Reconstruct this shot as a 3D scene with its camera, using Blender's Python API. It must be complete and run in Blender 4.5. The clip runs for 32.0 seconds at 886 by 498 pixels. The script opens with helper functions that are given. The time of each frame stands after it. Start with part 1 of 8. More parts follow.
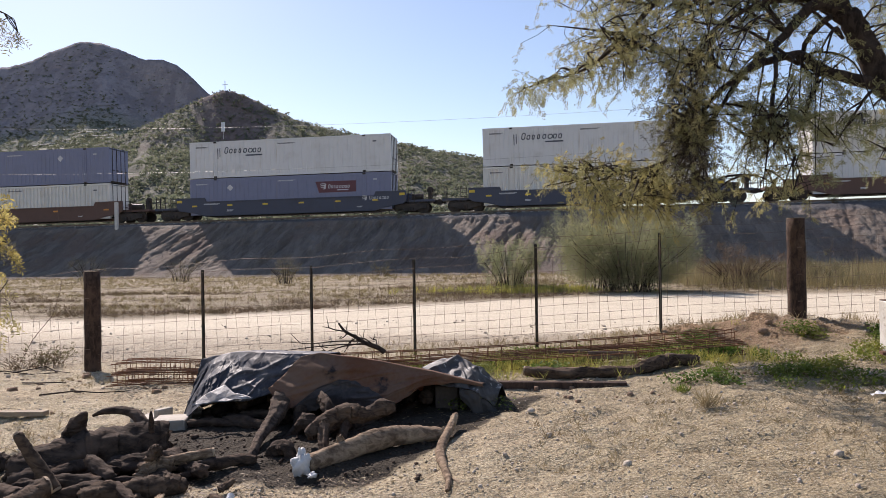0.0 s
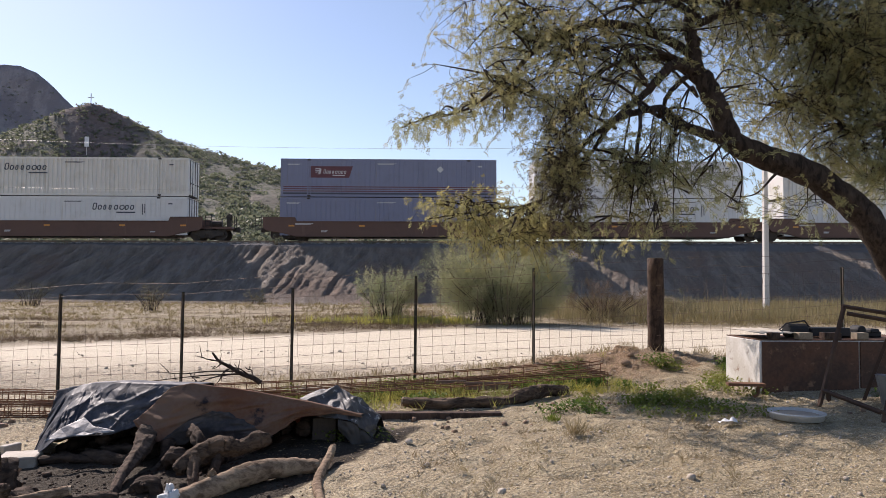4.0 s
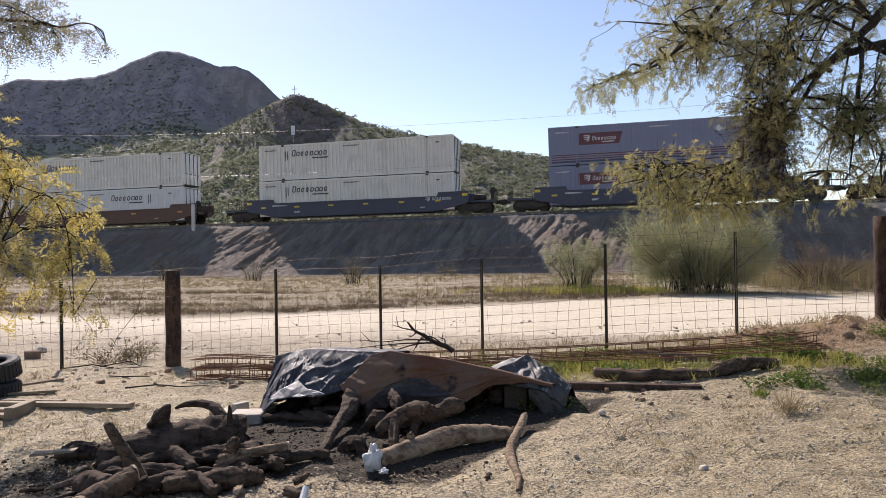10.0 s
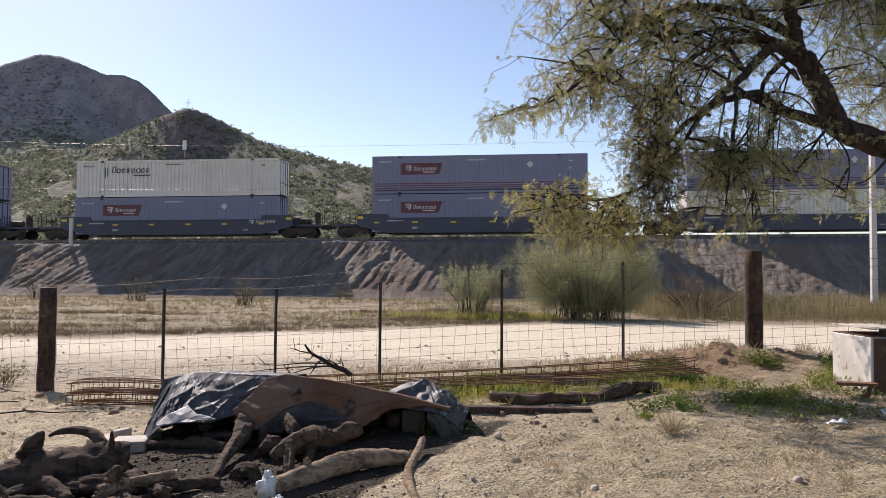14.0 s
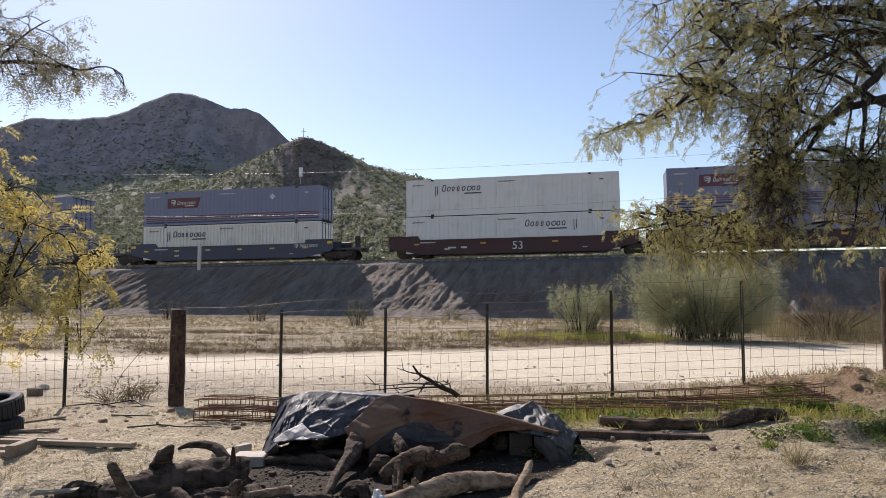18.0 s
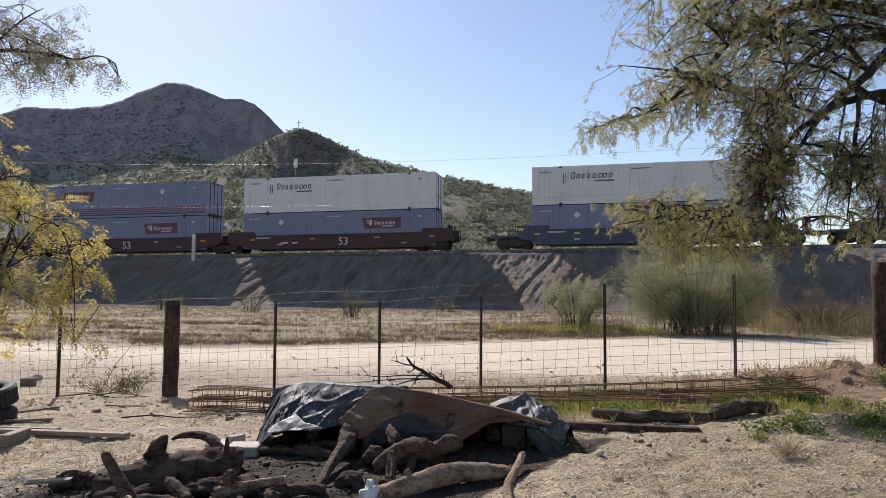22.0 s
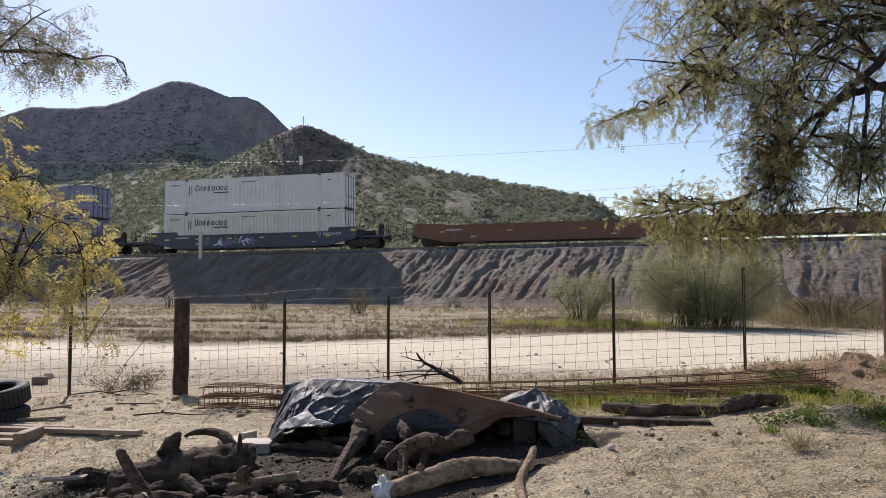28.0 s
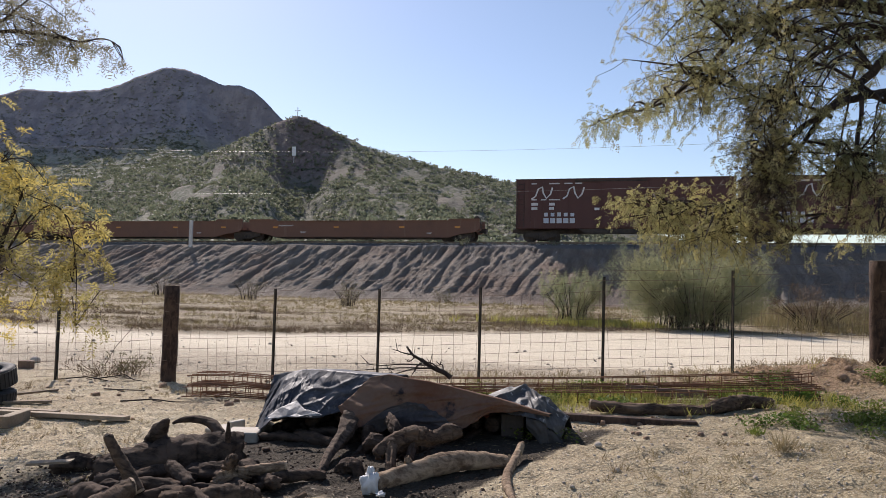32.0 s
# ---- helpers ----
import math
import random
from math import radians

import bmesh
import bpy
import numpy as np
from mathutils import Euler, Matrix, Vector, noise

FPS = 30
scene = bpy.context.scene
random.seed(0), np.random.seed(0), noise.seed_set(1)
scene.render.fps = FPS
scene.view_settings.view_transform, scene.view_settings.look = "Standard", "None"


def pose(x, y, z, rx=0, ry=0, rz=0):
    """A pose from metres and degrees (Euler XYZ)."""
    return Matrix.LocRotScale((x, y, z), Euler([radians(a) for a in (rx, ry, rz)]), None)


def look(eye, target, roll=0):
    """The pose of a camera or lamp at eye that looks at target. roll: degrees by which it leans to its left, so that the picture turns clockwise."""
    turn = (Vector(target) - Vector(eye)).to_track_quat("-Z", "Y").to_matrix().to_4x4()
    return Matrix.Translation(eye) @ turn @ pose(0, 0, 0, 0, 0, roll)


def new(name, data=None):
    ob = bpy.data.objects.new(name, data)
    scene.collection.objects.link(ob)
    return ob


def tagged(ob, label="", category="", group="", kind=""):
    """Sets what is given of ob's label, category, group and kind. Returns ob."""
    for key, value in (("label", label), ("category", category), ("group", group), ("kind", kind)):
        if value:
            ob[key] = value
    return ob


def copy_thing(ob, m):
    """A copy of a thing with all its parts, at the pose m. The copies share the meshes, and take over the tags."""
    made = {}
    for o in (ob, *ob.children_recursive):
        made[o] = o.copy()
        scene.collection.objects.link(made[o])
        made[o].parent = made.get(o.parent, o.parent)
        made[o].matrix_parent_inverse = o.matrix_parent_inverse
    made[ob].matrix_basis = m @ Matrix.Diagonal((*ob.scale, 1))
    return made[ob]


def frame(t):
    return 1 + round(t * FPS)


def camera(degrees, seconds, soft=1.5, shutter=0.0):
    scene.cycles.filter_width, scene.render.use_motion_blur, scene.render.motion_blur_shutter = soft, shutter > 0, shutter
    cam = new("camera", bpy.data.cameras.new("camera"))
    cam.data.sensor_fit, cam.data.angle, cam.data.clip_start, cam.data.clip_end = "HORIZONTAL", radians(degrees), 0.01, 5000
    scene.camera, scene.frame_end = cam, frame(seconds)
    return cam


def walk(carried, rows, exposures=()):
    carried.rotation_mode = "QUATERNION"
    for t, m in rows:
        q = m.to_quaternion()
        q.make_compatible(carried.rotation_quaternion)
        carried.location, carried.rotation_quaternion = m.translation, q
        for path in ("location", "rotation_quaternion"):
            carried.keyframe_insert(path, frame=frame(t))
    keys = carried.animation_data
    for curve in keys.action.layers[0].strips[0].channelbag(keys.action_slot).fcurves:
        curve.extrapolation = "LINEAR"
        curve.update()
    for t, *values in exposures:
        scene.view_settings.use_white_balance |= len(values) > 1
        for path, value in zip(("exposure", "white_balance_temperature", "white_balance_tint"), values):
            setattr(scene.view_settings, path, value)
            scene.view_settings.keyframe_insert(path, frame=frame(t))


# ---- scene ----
cam = camera(64.5, 32.0, soft=0.75)
# seconds, eye, target, roll
PATH = [
    (0, (0.049, 0.066, 1.599), (-0.205, 2.049, 1.608), -0.9),
    (0.5, (0.048, 0.025, 1.604), (-0.13, 2.017, 1.588), -1.0),
    (1, (-0.021, -0.03, 1.614), (-0.056, 1.969, 1.661), -0.4),
    (1.5, (-0.072, -0.063, 1.609), (-0.033, 1.936, 1.667), 1.0),
    (2, (-0.024, -0.021, 1.607), (-0.043, 1.977, 1.678), -0.4),
    (2.5, (0.049, 0.017, 1.618), (0.041, 2.015, 1.711), -0.3),
    (3, (0.076, 0.045, 1.61), (0.154, 2.039, 1.75), 0.4),
    (3.5, (0.03, 0.003, 1.604), (0.137, 1.997, 1.713), 0.4),
    (5.5, (-0.015, -0.015, 1.6), (-0.012, 1.984, 1.684), 1.3),
    (6, (-0.083, -0.017, 1.595), (0.044, 1.978, 1.676), 1.1),
    (6.5, (-0.127, -0.025, 1.59), (-0.143, 1.975, 1.603), 0.5),
    (7, (-0.003, 0.038, 1.589), (-0.297, 2.015, 1.647), 0.3),
    (7.5, (0.066, 0.059, 1.592), (-0.32, 2.02, 1.672), 0.0),
    (8, (0.036, 0.058, 1.587), (-0.347, 2.019, 1.673), 0.2),
    (8.5, (0.035, 0.037, 1.584), (-0.36, 1.996, 1.661), -0.0),
    (9, (-0.012, 0.01, 1.579), (-0.415, 1.969, 1.613), 0.2),
    (9.5, (-0.04, 0.016, 1.586), (-0.267, 2.003, 1.616), 0.1),
    (10, (0.021, 0.048, 1.591), (-0.416, 1.999, 1.604), -0.9),
    (10.5, (0.084, 0.05, 1.593), (-0.367, 1.995, 1.717), -0.1),
    (11, (0.039, 0.034, 1.59), (-0.262, 2.005, 1.738), 0.4),
    (11.5, (-0.038, -0.009, 1.575), (-0.188, 1.983, 1.683), 0.5),
    (12, (-0.089, -0.017, 1.582), (-0.238, 1.977, 1.645), 0.0),
    (12.5, (-0.032, -0.008, 1.593), (-0.295, 1.971, 1.703), 0.1),
    (13, (0.034, 0.016, 1.589), (-0.209, 1.995, 1.739), 0.5),
    (13.5, (0.031, 0.026, 1.587), (-0.117, 2.017, 1.705), -0.0),
    (14, (-0.027, 0.019, 1.582), (-0.172, 2.012, 1.663), 0.4),
    (14.5, (-0.034, 0.001, 1.587), (-0.213, 1.992, 1.648), -0.1),
    (16.5, (0.019, 0.005, 1.598), (-0.213, 1.985, 1.752), 1.1),
    (17, (0.005, 0.003, 1.593), (-0.299, 1.977, 1.702), 0.3),
    (17.5, (0.006, -0.009, 1.599), (-0.389, 1.949, 1.712), 0.0),
    (18, (0.006, 0.003, 1.598), (-0.442, 1.947, 1.734), 0.1),
    (18.5, (0.012, 0.001, 1.602), (-0.499, 1.929, 1.748), -0.4),
    (19, (0.018, -0.007, 1.598), (-0.496, 1.92, 1.746), -0.5),
    (19.5, (0.018, -0.007, 1.603), (-0.488, 1.922, 1.756), -0.4),
    (20, (0.025, -0.004, 1.598), (-0.477, 1.925, 1.759), -0.5),
    (20.5, (0.026, -0.013, 1.598), (-0.462, 1.92, 1.758), -0.4),
    (21, (0.038, -0.02, 1.6), (-0.453, 1.912, 1.753), 0.1),
    (21.5, (0.013, -0.009, 1.594), (-0.439, 1.935, 1.709), 0.3),
    (22, (0.014, -0.01, 1.597), (-0.42, 1.939, 1.711), 0.4),
    (22.5, (0.017, -0.009, 1.592), (-0.441, 1.935, 1.704), 0.2),
    (23, (0.013, -0.005, 1.59), (-0.457, 1.936, 1.702), 0.2),
    (23.5, (0.015, -0.011, 1.596), (-0.498, 1.918, 1.72), 0.4),
    (24, (0.012, -0.007, 1.596), (-0.482, 1.928, 1.712), 0.7),
    (24.5, (0.018, -0.011, 1.597), (-0.46, 1.927, 1.721), 0.4),
    (25, (0.002, 0.007, 1.596), (-0.474, 1.947, 1.702), 0.2),
    (25.5, (0.019, -0.006, 1.597), (-0.464, 1.932, 1.696), 0.3),
    (27.5, (-0.037, -0.027, 1.597), (-0.445, 1.928, 1.695), -0.7),
    (28, (-0.015, -0.025, 1.596), (-0.465, 1.921, 1.698), -0.1),
    (28.5, (0.013, -0.009, 1.589), (-0.368, 1.95, 1.708), 1.4),
    (29, (0.007, -0.009, 1.595), (-0.368, 1.953, 1.705), 1.3),
    (29.5, (-0.031, -0.026, 1.592), (-0.392, 1.94, 1.661), 0.8),
    (30, (-0.035, -0.026, 1.587), (-0.438, 1.931, 1.672), 0.2),
    (30.5, (-0.004, -0.012, 1.588), (-0.445, 1.936, 1.683), 1.5),
    (31, (0.027, 0.002, 1.591), (-0.397, 1.954, 1.7), 1.8),
    (31.5, (-0.019, -0.011, 1.594), (-0.371, 1.955, 1.686), 1.8),
    (32, (-0.034, -0.037, 1.586), (-0.459, 1.915, 1.675), 1.5),
]
walk(cam, [(t, look(eye, target, roll)) for t, eye, target, roll in PATH],
     exposures=[(0.0, 0.4, 6840, 20), (6.0, 0.4, 6840, 20), (7.0, 0.47, 6860, 20), (8.0, 0.38, 6820, 19), (9.0, 0.3, 6760, 18), (10.0, 0.44, 6840, 19), (11.0, 0.23, 6860, 19), (12.0, 0.40, 6850, 19), (14.0, 0.38, 6860, 19), (17.0, 0.38, 6920, 17), (19.0, 0.28, 6660, 17), (25.0, 0.28, 6660, 17), (32.0, 0.26, 6710, 17)])

# ---------------------------------------------------------------- world and sun
SUN_AZ, SUN_EL = 38.5, 39.0            # degrees left of straight ahead, above the horizon
SUN = Vector((-math.sin(radians(SUN_AZ)) * math.cos(radians(SUN_EL)), math.cos(radians(SUN_AZ)) * math.cos(radians(SUN_EL)), math.sin(radians(SUN_EL))))
world = bpy.data.worlds.new("world")
scene.world = world
world.use_nodes = True
sky = world.node_tree.nodes.new("ShaderNodeTexSky")
sky.sky_type, sky.sun_disc = "NISHITA", False
sky.sun_elevation, sky.sun_rotation = radians(SUN_EL), radians(360 - SUN_AZ)
sky.air_density, sky.dust_density, sky.ozone_density = 1.0, 0.34, 1.9
world.node_tree.links.new(sky.outputs[0], world.node_tree.nodes["Background"].inputs[0])
world.node_tree.nodes["Background"].inputs[1].default_value = 0.113
sun_data = bpy.data.lights.new("sun", "SUN")
sun_data.energy, sun_data.angle, sun_data.color = 5.0, radians(0.53), (1.0, 0.955, 0.90)
sun = new("sun", sun_data)
sun.matrix_world = look(SUN * 80, (0, 0, 0))


# ---------------------------------------------------------------- small tools
def smooth(a, b, v):
    t = np.clip((np.asarray(v, float) - a) / (b - a), 0, 1)
    return t * t * (3 - 2 * t)


TABLE = np.random.RandomState(7).rand(256, 256)


def vnoise(x, y, seed=0):
    """Value noise, 0 to 1."""
    x, y = np.asarray(x, float) + 17.3 * seed, np.asarray(y, float) - 9.7 * seed
    i, j = np.floor(x).astype(int), np.floor(y).astype(int)
    u, v = x - i, y - j
    u, v = u * u * (3 - 2 * u), v * v * (3 - 2 * v)
    a, b = TABLE[i % 256, j % 256], TABLE[(i + 1) % 256, j % 256]
    c, d = TABLE[i % 256, (j + 1) % 256], TABLE[(i + 1) % 256, (j + 1) % 256]
    return (a * (1 - u) + b * u) * (1 - v) + (c * (1 - u) + d * u) * v


def fbm(x, y, octaves=4, seed=0):
    """Fractal noise about zero, roughly -0.5 to 0.5."""
    total, amp, norm = 0.0, 1.0, 0.0
    for k in range(octaves):
        total = total + amp * (vnoise(np.asarray(x) * 2 ** k, np.asarray(y) * 2 ** k, seed + k) - 0.5)
        norm += amp
        amp *= 0.5
    return total / norm


class Build:
    """Collects vertices and faces of one mesh."""

    def __init__(self):
        self.v, self.f = [], []

    def add(self, verts, faces):
        n = len(self.v)
        self.v.extend(tuple(p) for p in verts)
        self.f.extend(tuple(i + n for i in face) for face in faces)
        return self

    def box(self, x0, x1, y0, y1, z0, z1):
        return self.add([(x0, y0, z0), (x1, y0, z0), (x1, y1, z0), (x0, y1, z0), (x0, y0, z1), (x1, y0, z1), (x1, y1, z1), (x0, y1, z1)],
                        [(3, 2, 1, 0), (4, 5, 6, 7), (0, 1, 5, 4), (1, 2, 6, 5), (2, 3, 7, 6), (3, 0, 4, 7)])

    def prism(self, outline, y0, y1):
        """A polygon in x, z drawn out from y0 to y1."""
        n = len(outline)
        self.add([(x, y0, z) for x, z in outline] + [(x, y1, z) for x, z in outline],
                 [tuple(range(n)), tuple(range(2 * n - 1, n - 1, -1))] + [(i + n, (i + 1) % n + n, (i + 1) % n, i) for i in range(n)])
        return self

    def tube(self, points, radii, sides=8, rough=0.0, seed=0):
        """A round, tapering rod along points; rough makes its skin uneven."""
        rng = random.Random(seed)
        pts = [Vector(p) for p in points]
        if not isinstance(radii, (list, tuple)):
            radii = [radii] * len(pts)
        rings, up = [], None
        for i, p in enumerate(pts):
            d = (pts[min(i + 1, len(pts) - 1)] - pts[max(i - 1, 0)]).normalized()
            side = d.cross(Vector((0.13, 0.31, 0.94))) if up is None else d.cross(up)
            if side.length < 1e-4:
                side = d.cross(Vector((1, 0, 0)))
            side.normalize()
            up = side.cross(d).normalized()
            ring = []
            for k in range(sides):
                a = 2 * math.pi * k / sides
                r = radii[i] * (1 + (rough * 3.2 * (float(vnoise(1.3 * math.cos(a) + seed * 3.7 + 40, 1.3 * math.sin(a) + i * 0.15)) - 0.5) + rough * (rng.random() - 0.5) * 0.9 if rough else 0))
                ring.append(p + (side * math.cos(a) + up * math.sin(a)) * r)
            rings.append(ring)
        verts = [q for ring in rings for q in ring]
        faces = []
        for i in range(len(pts) - 1):
            for k in range(sides):
                a, b = i * sides + k, i * sides + (k + 1) % sides
                faces.append((a, b, b + sides, a + sides))
        faces.append(tuple(range(sides - 1, -1, -1)))
        faces.append(tuple(range((len(pts) - 1) * sides, len(pts) * sides)))
        return self.add(verts, faces)

    def disc(self, c, axis, radius, half, sides=16):
        a = Vector(axis).normalized()
        return self.tube([Vector(c) - a * half, Vector(c) + a * half], radius, sides)

    def mesh(self, name):
        me = bpy.data.meshes.new(name)
        me.from_pydata(self.v, [], self.f)
        me.update()
        return me


def np_mesh(name, verts, quads):
    """A mesh from arrays, for grids, leaves and blades."""
    verts, quads = np.asarray(verts, np.float32), np.asarray(quads, np.int32)
    k = quads.shape[1]
    me = bpy.data.meshes.new(name)
    me.vertices.add(len(verts))
    me.vertices.foreach_set("co", verts.ravel())
    me.loops.add(quads.size)
    me.loops.foreach_set("vertex_index", quads.ravel())
    me.polygons.add(len(quads))
    me.polygons.foreach_set("loop_start", np.arange(0, quads.size, k, dtype=np.int32))
    me.update(calc_edges=True)
    return me


def shade(me, soft=True):
    me.polygons.foreach_set("use_smooth", [soft] * len(me.polygons))


def thing(name, label, category, group="", at=(0, 0, 0), turn=0, kind=""):
    ob = new(name)
    ob.matrix_basis = pose(*at, 0, 0, turn)
    return tagged(ob, label, category, group, kind)


def part(name, made, material, parent=None, label="", soft=False, bevel=0.0):
    me = made.mesh(name) if isinstance(made, Build) else made
    if not me.materials:
        me.materials.append(material)
    if soft:
        me.polygons.foreach_set("use_smooth", [len(p.vertices) < 5 for p in me.polygons])
    ob = new(name, me)
    ob.parent = parent
    if bevel:
        mod = ob.modifiers.new("bevel", "BEVEL")
        mod.width, mod.segments, mod.limit_method = bevel, 1, "ANGLE"
    return tagged(ob, label)


# ---------------------------------------------------------------- materials
class Nodes:
    """Short way to write a node material."""

    def __init__(self, name):
        self.m = bpy.data.materials.new(name)
        self.m.use_nodes = True
        self.t = self.m.node_tree
        self.bsdf = self.t.nodes["Principled BSDF"]
        self.coord = self.t.nodes.new("ShaderNodeTexCoord").outputs["Object"]

    def put(self, node, name, value):
        s = node.inputs[name]
        if isinstance(value, bpy.types.NodeSocket):
            self.t.links.new(value, s)
        else:
            s.default_value = value

    def stretch(self, scale):
        n = self.t.nodes.new("ShaderNodeMapping")
        self.put(n, "Vector", self.coord)
        n.inputs["Scale"].default_value = scale
        return n.outputs[0]

    def noise(self, scale, detail=4, rough=0.55, vector=None, distortion=0.0):
        n = self.t.nodes.new("ShaderNodeTexNoise")
        self.put(n, "Vector", vector or self.coord)
        n.inputs["Scale"].default_value, n.inputs["Detail"].default_value = scale, detail
        n.inputs["Roughness"].default_value, n.inputs["Distortion"].default_value = rough, distortion
        return n.outputs["Fac"]

    def cells(self, scale, feature="F1"):
        n = self.t.nodes.new("ShaderNodeTexVoronoi")
        n.feature = feature
        self.put(n, "Vector", self.coord)
        n.inputs["Scale"].default_value = scale
        return n.outputs["Distance"]

    def math(self, op, a, b=0.0, clamp=False):
        n = self.t.nodes.new("ShaderNodeMath")
        n.operation, n.use_clamp = op, clamp
        for i, v in enumerate((a, b)):
            if isinstance(v, bpy.types.NodeSocket):
                self.t.links.new(v, n.inputs[i])
            else:
                n.inputs[i].default_value = v
        return n.outputs[0]

    def ramp(self, value, a, b, lo=0.0, hi=1.0):
        n = self.t.nodes.new("ShaderNodeMapRange")
        n.interpolation_type = "SMOOTHSTEP"
        self.put(n, "Value", value)
        for key, v in (("From Min", a), ("From Max", b), ("To Min", lo), ("To Max", hi)):
            n.inputs[key].default_value = v
        return n.outputs[0]

    def mix(self, fac, a, b):
        n = self.t.nodes.new("ShaderNodeMix")
        n.data_type = "RGBA"
        for i, v in ((0, fac), (6, a), (7, b)):
            if isinstance(v, bpy.types.NodeSocket):
                self.t.links.new(v, n.inputs[i])
            else:
                n.inputs[i].default_value = v if i == 0 else (*v, 1)
        return n.outputs[2]

    def axes(self):
        n = self.t.nodes.new("ShaderNodeSeparateXYZ")
        self.t.links.new(self.coord, n.inputs[0])
        return n.outputs

    def random(self):
        return self.t.nodes.new("ShaderNodeObjectInfo").outputs["Random"]

    def island(self):
        return self.t.nodes.new("ShaderNodeNewGeometry").outputs["Random Per Island"]

    def done(self, color, rough=0.8, metal=0.0, height=None, strength=0.3, distance=0.02, specular=0.4):
        b = self.bsdf
        if isinstance(color, bpy.types.NodeSocket):
            self.t.links.new(color, b.inputs["Base Color"])
        else:
            b.inputs["Base Color"].default_value = (*color, 1)
        self.put(b, "Roughness", rough)
        self.put(b, "Metallic", metal)
        self.put(b, "Specular IOR Level", specular)
        if height is not None:
            n = self.t.nodes.new("ShaderNodeBump")
            n.inputs["Strength"].default_value, n.inputs["Distance"].default_value = strength, distance
            self.t.links.new(height, n.inputs["Height"])
            self.t.links.new(n.outputs[0], b.inputs["Normal"])
        return self.m


def worn(name, a, b, rough=0.7, metal=0.0, big=1.5, fine=30, bump=0.25, distance=0.01, spots=None, specular=0.4):
    """A general surface: two colours in large blotches, fine grain and, if given, spots of a third colour."""
    n = Nodes(name)
    g = n.noise(fine, 5)
    col = n.mix(n.ramp(n.math("ADD", n.noise(big, 4), n.math("MULTIPLY", g, 0.4)), 0.5, 0.9), a, b)
    if spots:
        col = n.mix(n.ramp(n.noise(big * 2.3, 6, 0.65), 0.58, 0.7), col, spots)
    return n.done(col, n.ramp(g, 0.2, 0.8, rough - 0.1, min(1.0, rough + 0.1)), metal, g, bump, distance, specular)


def leafy(name, a, b, c, light=0.35):
    """Thin leaves: colour by leaf, some light let through."""
    n = Nodes(name)
    col = n.mix(n.ramp(n.noise(0.9, 3), 0.35, 0.65), n.mix(n.island(), a, b), c)
    n.done(col, 0.6, specular=0.25)
    tr = n.t.nodes.new("ShaderNodeBsdfTranslucent")
    n.t.links.new(col, tr.inputs[0])
    mx = n.t.nodes.new("ShaderNodeMixShader")
    mx.inputs[0].default_value = light
    n.t.links.new(n.bsdf.outputs[0], mx.inputs[1])
    n.t.links.new(tr.outputs[0], mx.inputs[2])
    n.t.links.new(mx.outputs[0], n.t.nodes["Material Output"].inputs[0])
    return n.m


def wrinkled(m, scale, depth):
    """Adds sharp creases to a sheet's relief."""
    t = m.node_tree
    v, b, w = t.nodes.new("ShaderNodeTexVoronoi"), t.nodes.new("ShaderNodeBump"), t.nodes.new("ShaderNodeTexNoise")
    v.feature = "DISTANCE_TO_EDGE"
    v.inputs["Scale"].default_value, w.inputs["Scale"].default_value, w.inputs["Detail"].default_value = scale, scale * 0.8, 3
    mx = t.nodes.new("ShaderNodeMix")
    mx.data_type = "VECTOR"
    mx.inputs[0].default_value = 0.12
    t.links.new(t.nodes["Texture Coordinate"].outputs["Object"], w.inputs["Vector"])
    t.links.new(t.nodes["Texture Coordinate"].outputs["Object"], mx.inputs[4])
    t.links.new(w.outputs["Color"], mx.inputs[5])
    t.links.new(mx.outputs[1], v.inputs["Vector"])
    b.inputs["Strength"].default_value, b.inputs["Distance"].default_value = 0.8, depth
    t.links.new(v.outputs["Distance"], b.inputs["Height"])
    t.links.new(t.nodes["Principled BSDF"].inputs["Normal"].links[0].from_socket, b.inputs["Normal"])
    t.links.new(b.outputs[0], t.nodes["Principled BSDF"].inputs["Normal"])
    return m


def lets_light(m, share):
    """Adds some light passing through a thin sheet."""
    t = m.node_tree
    b = t.nodes["Principled BSDF"]
    tr, mx = t.nodes.new("ShaderNodeBsdfTranslucent"), t.nodes.new("ShaderNodeMixShader")
    t.links.new(b.inputs["Base Color"].links[0].from_socket, tr.inputs[0])
    mx.inputs[0].default_value = share
    t.links.new(b.outputs[0], mx.inputs[1])
    t.links.new(tr.outputs[0], mx.inputs[2])
    t.links.new(mx.outputs[0], t.nodes["Material Output"].inputs[0])
    return m


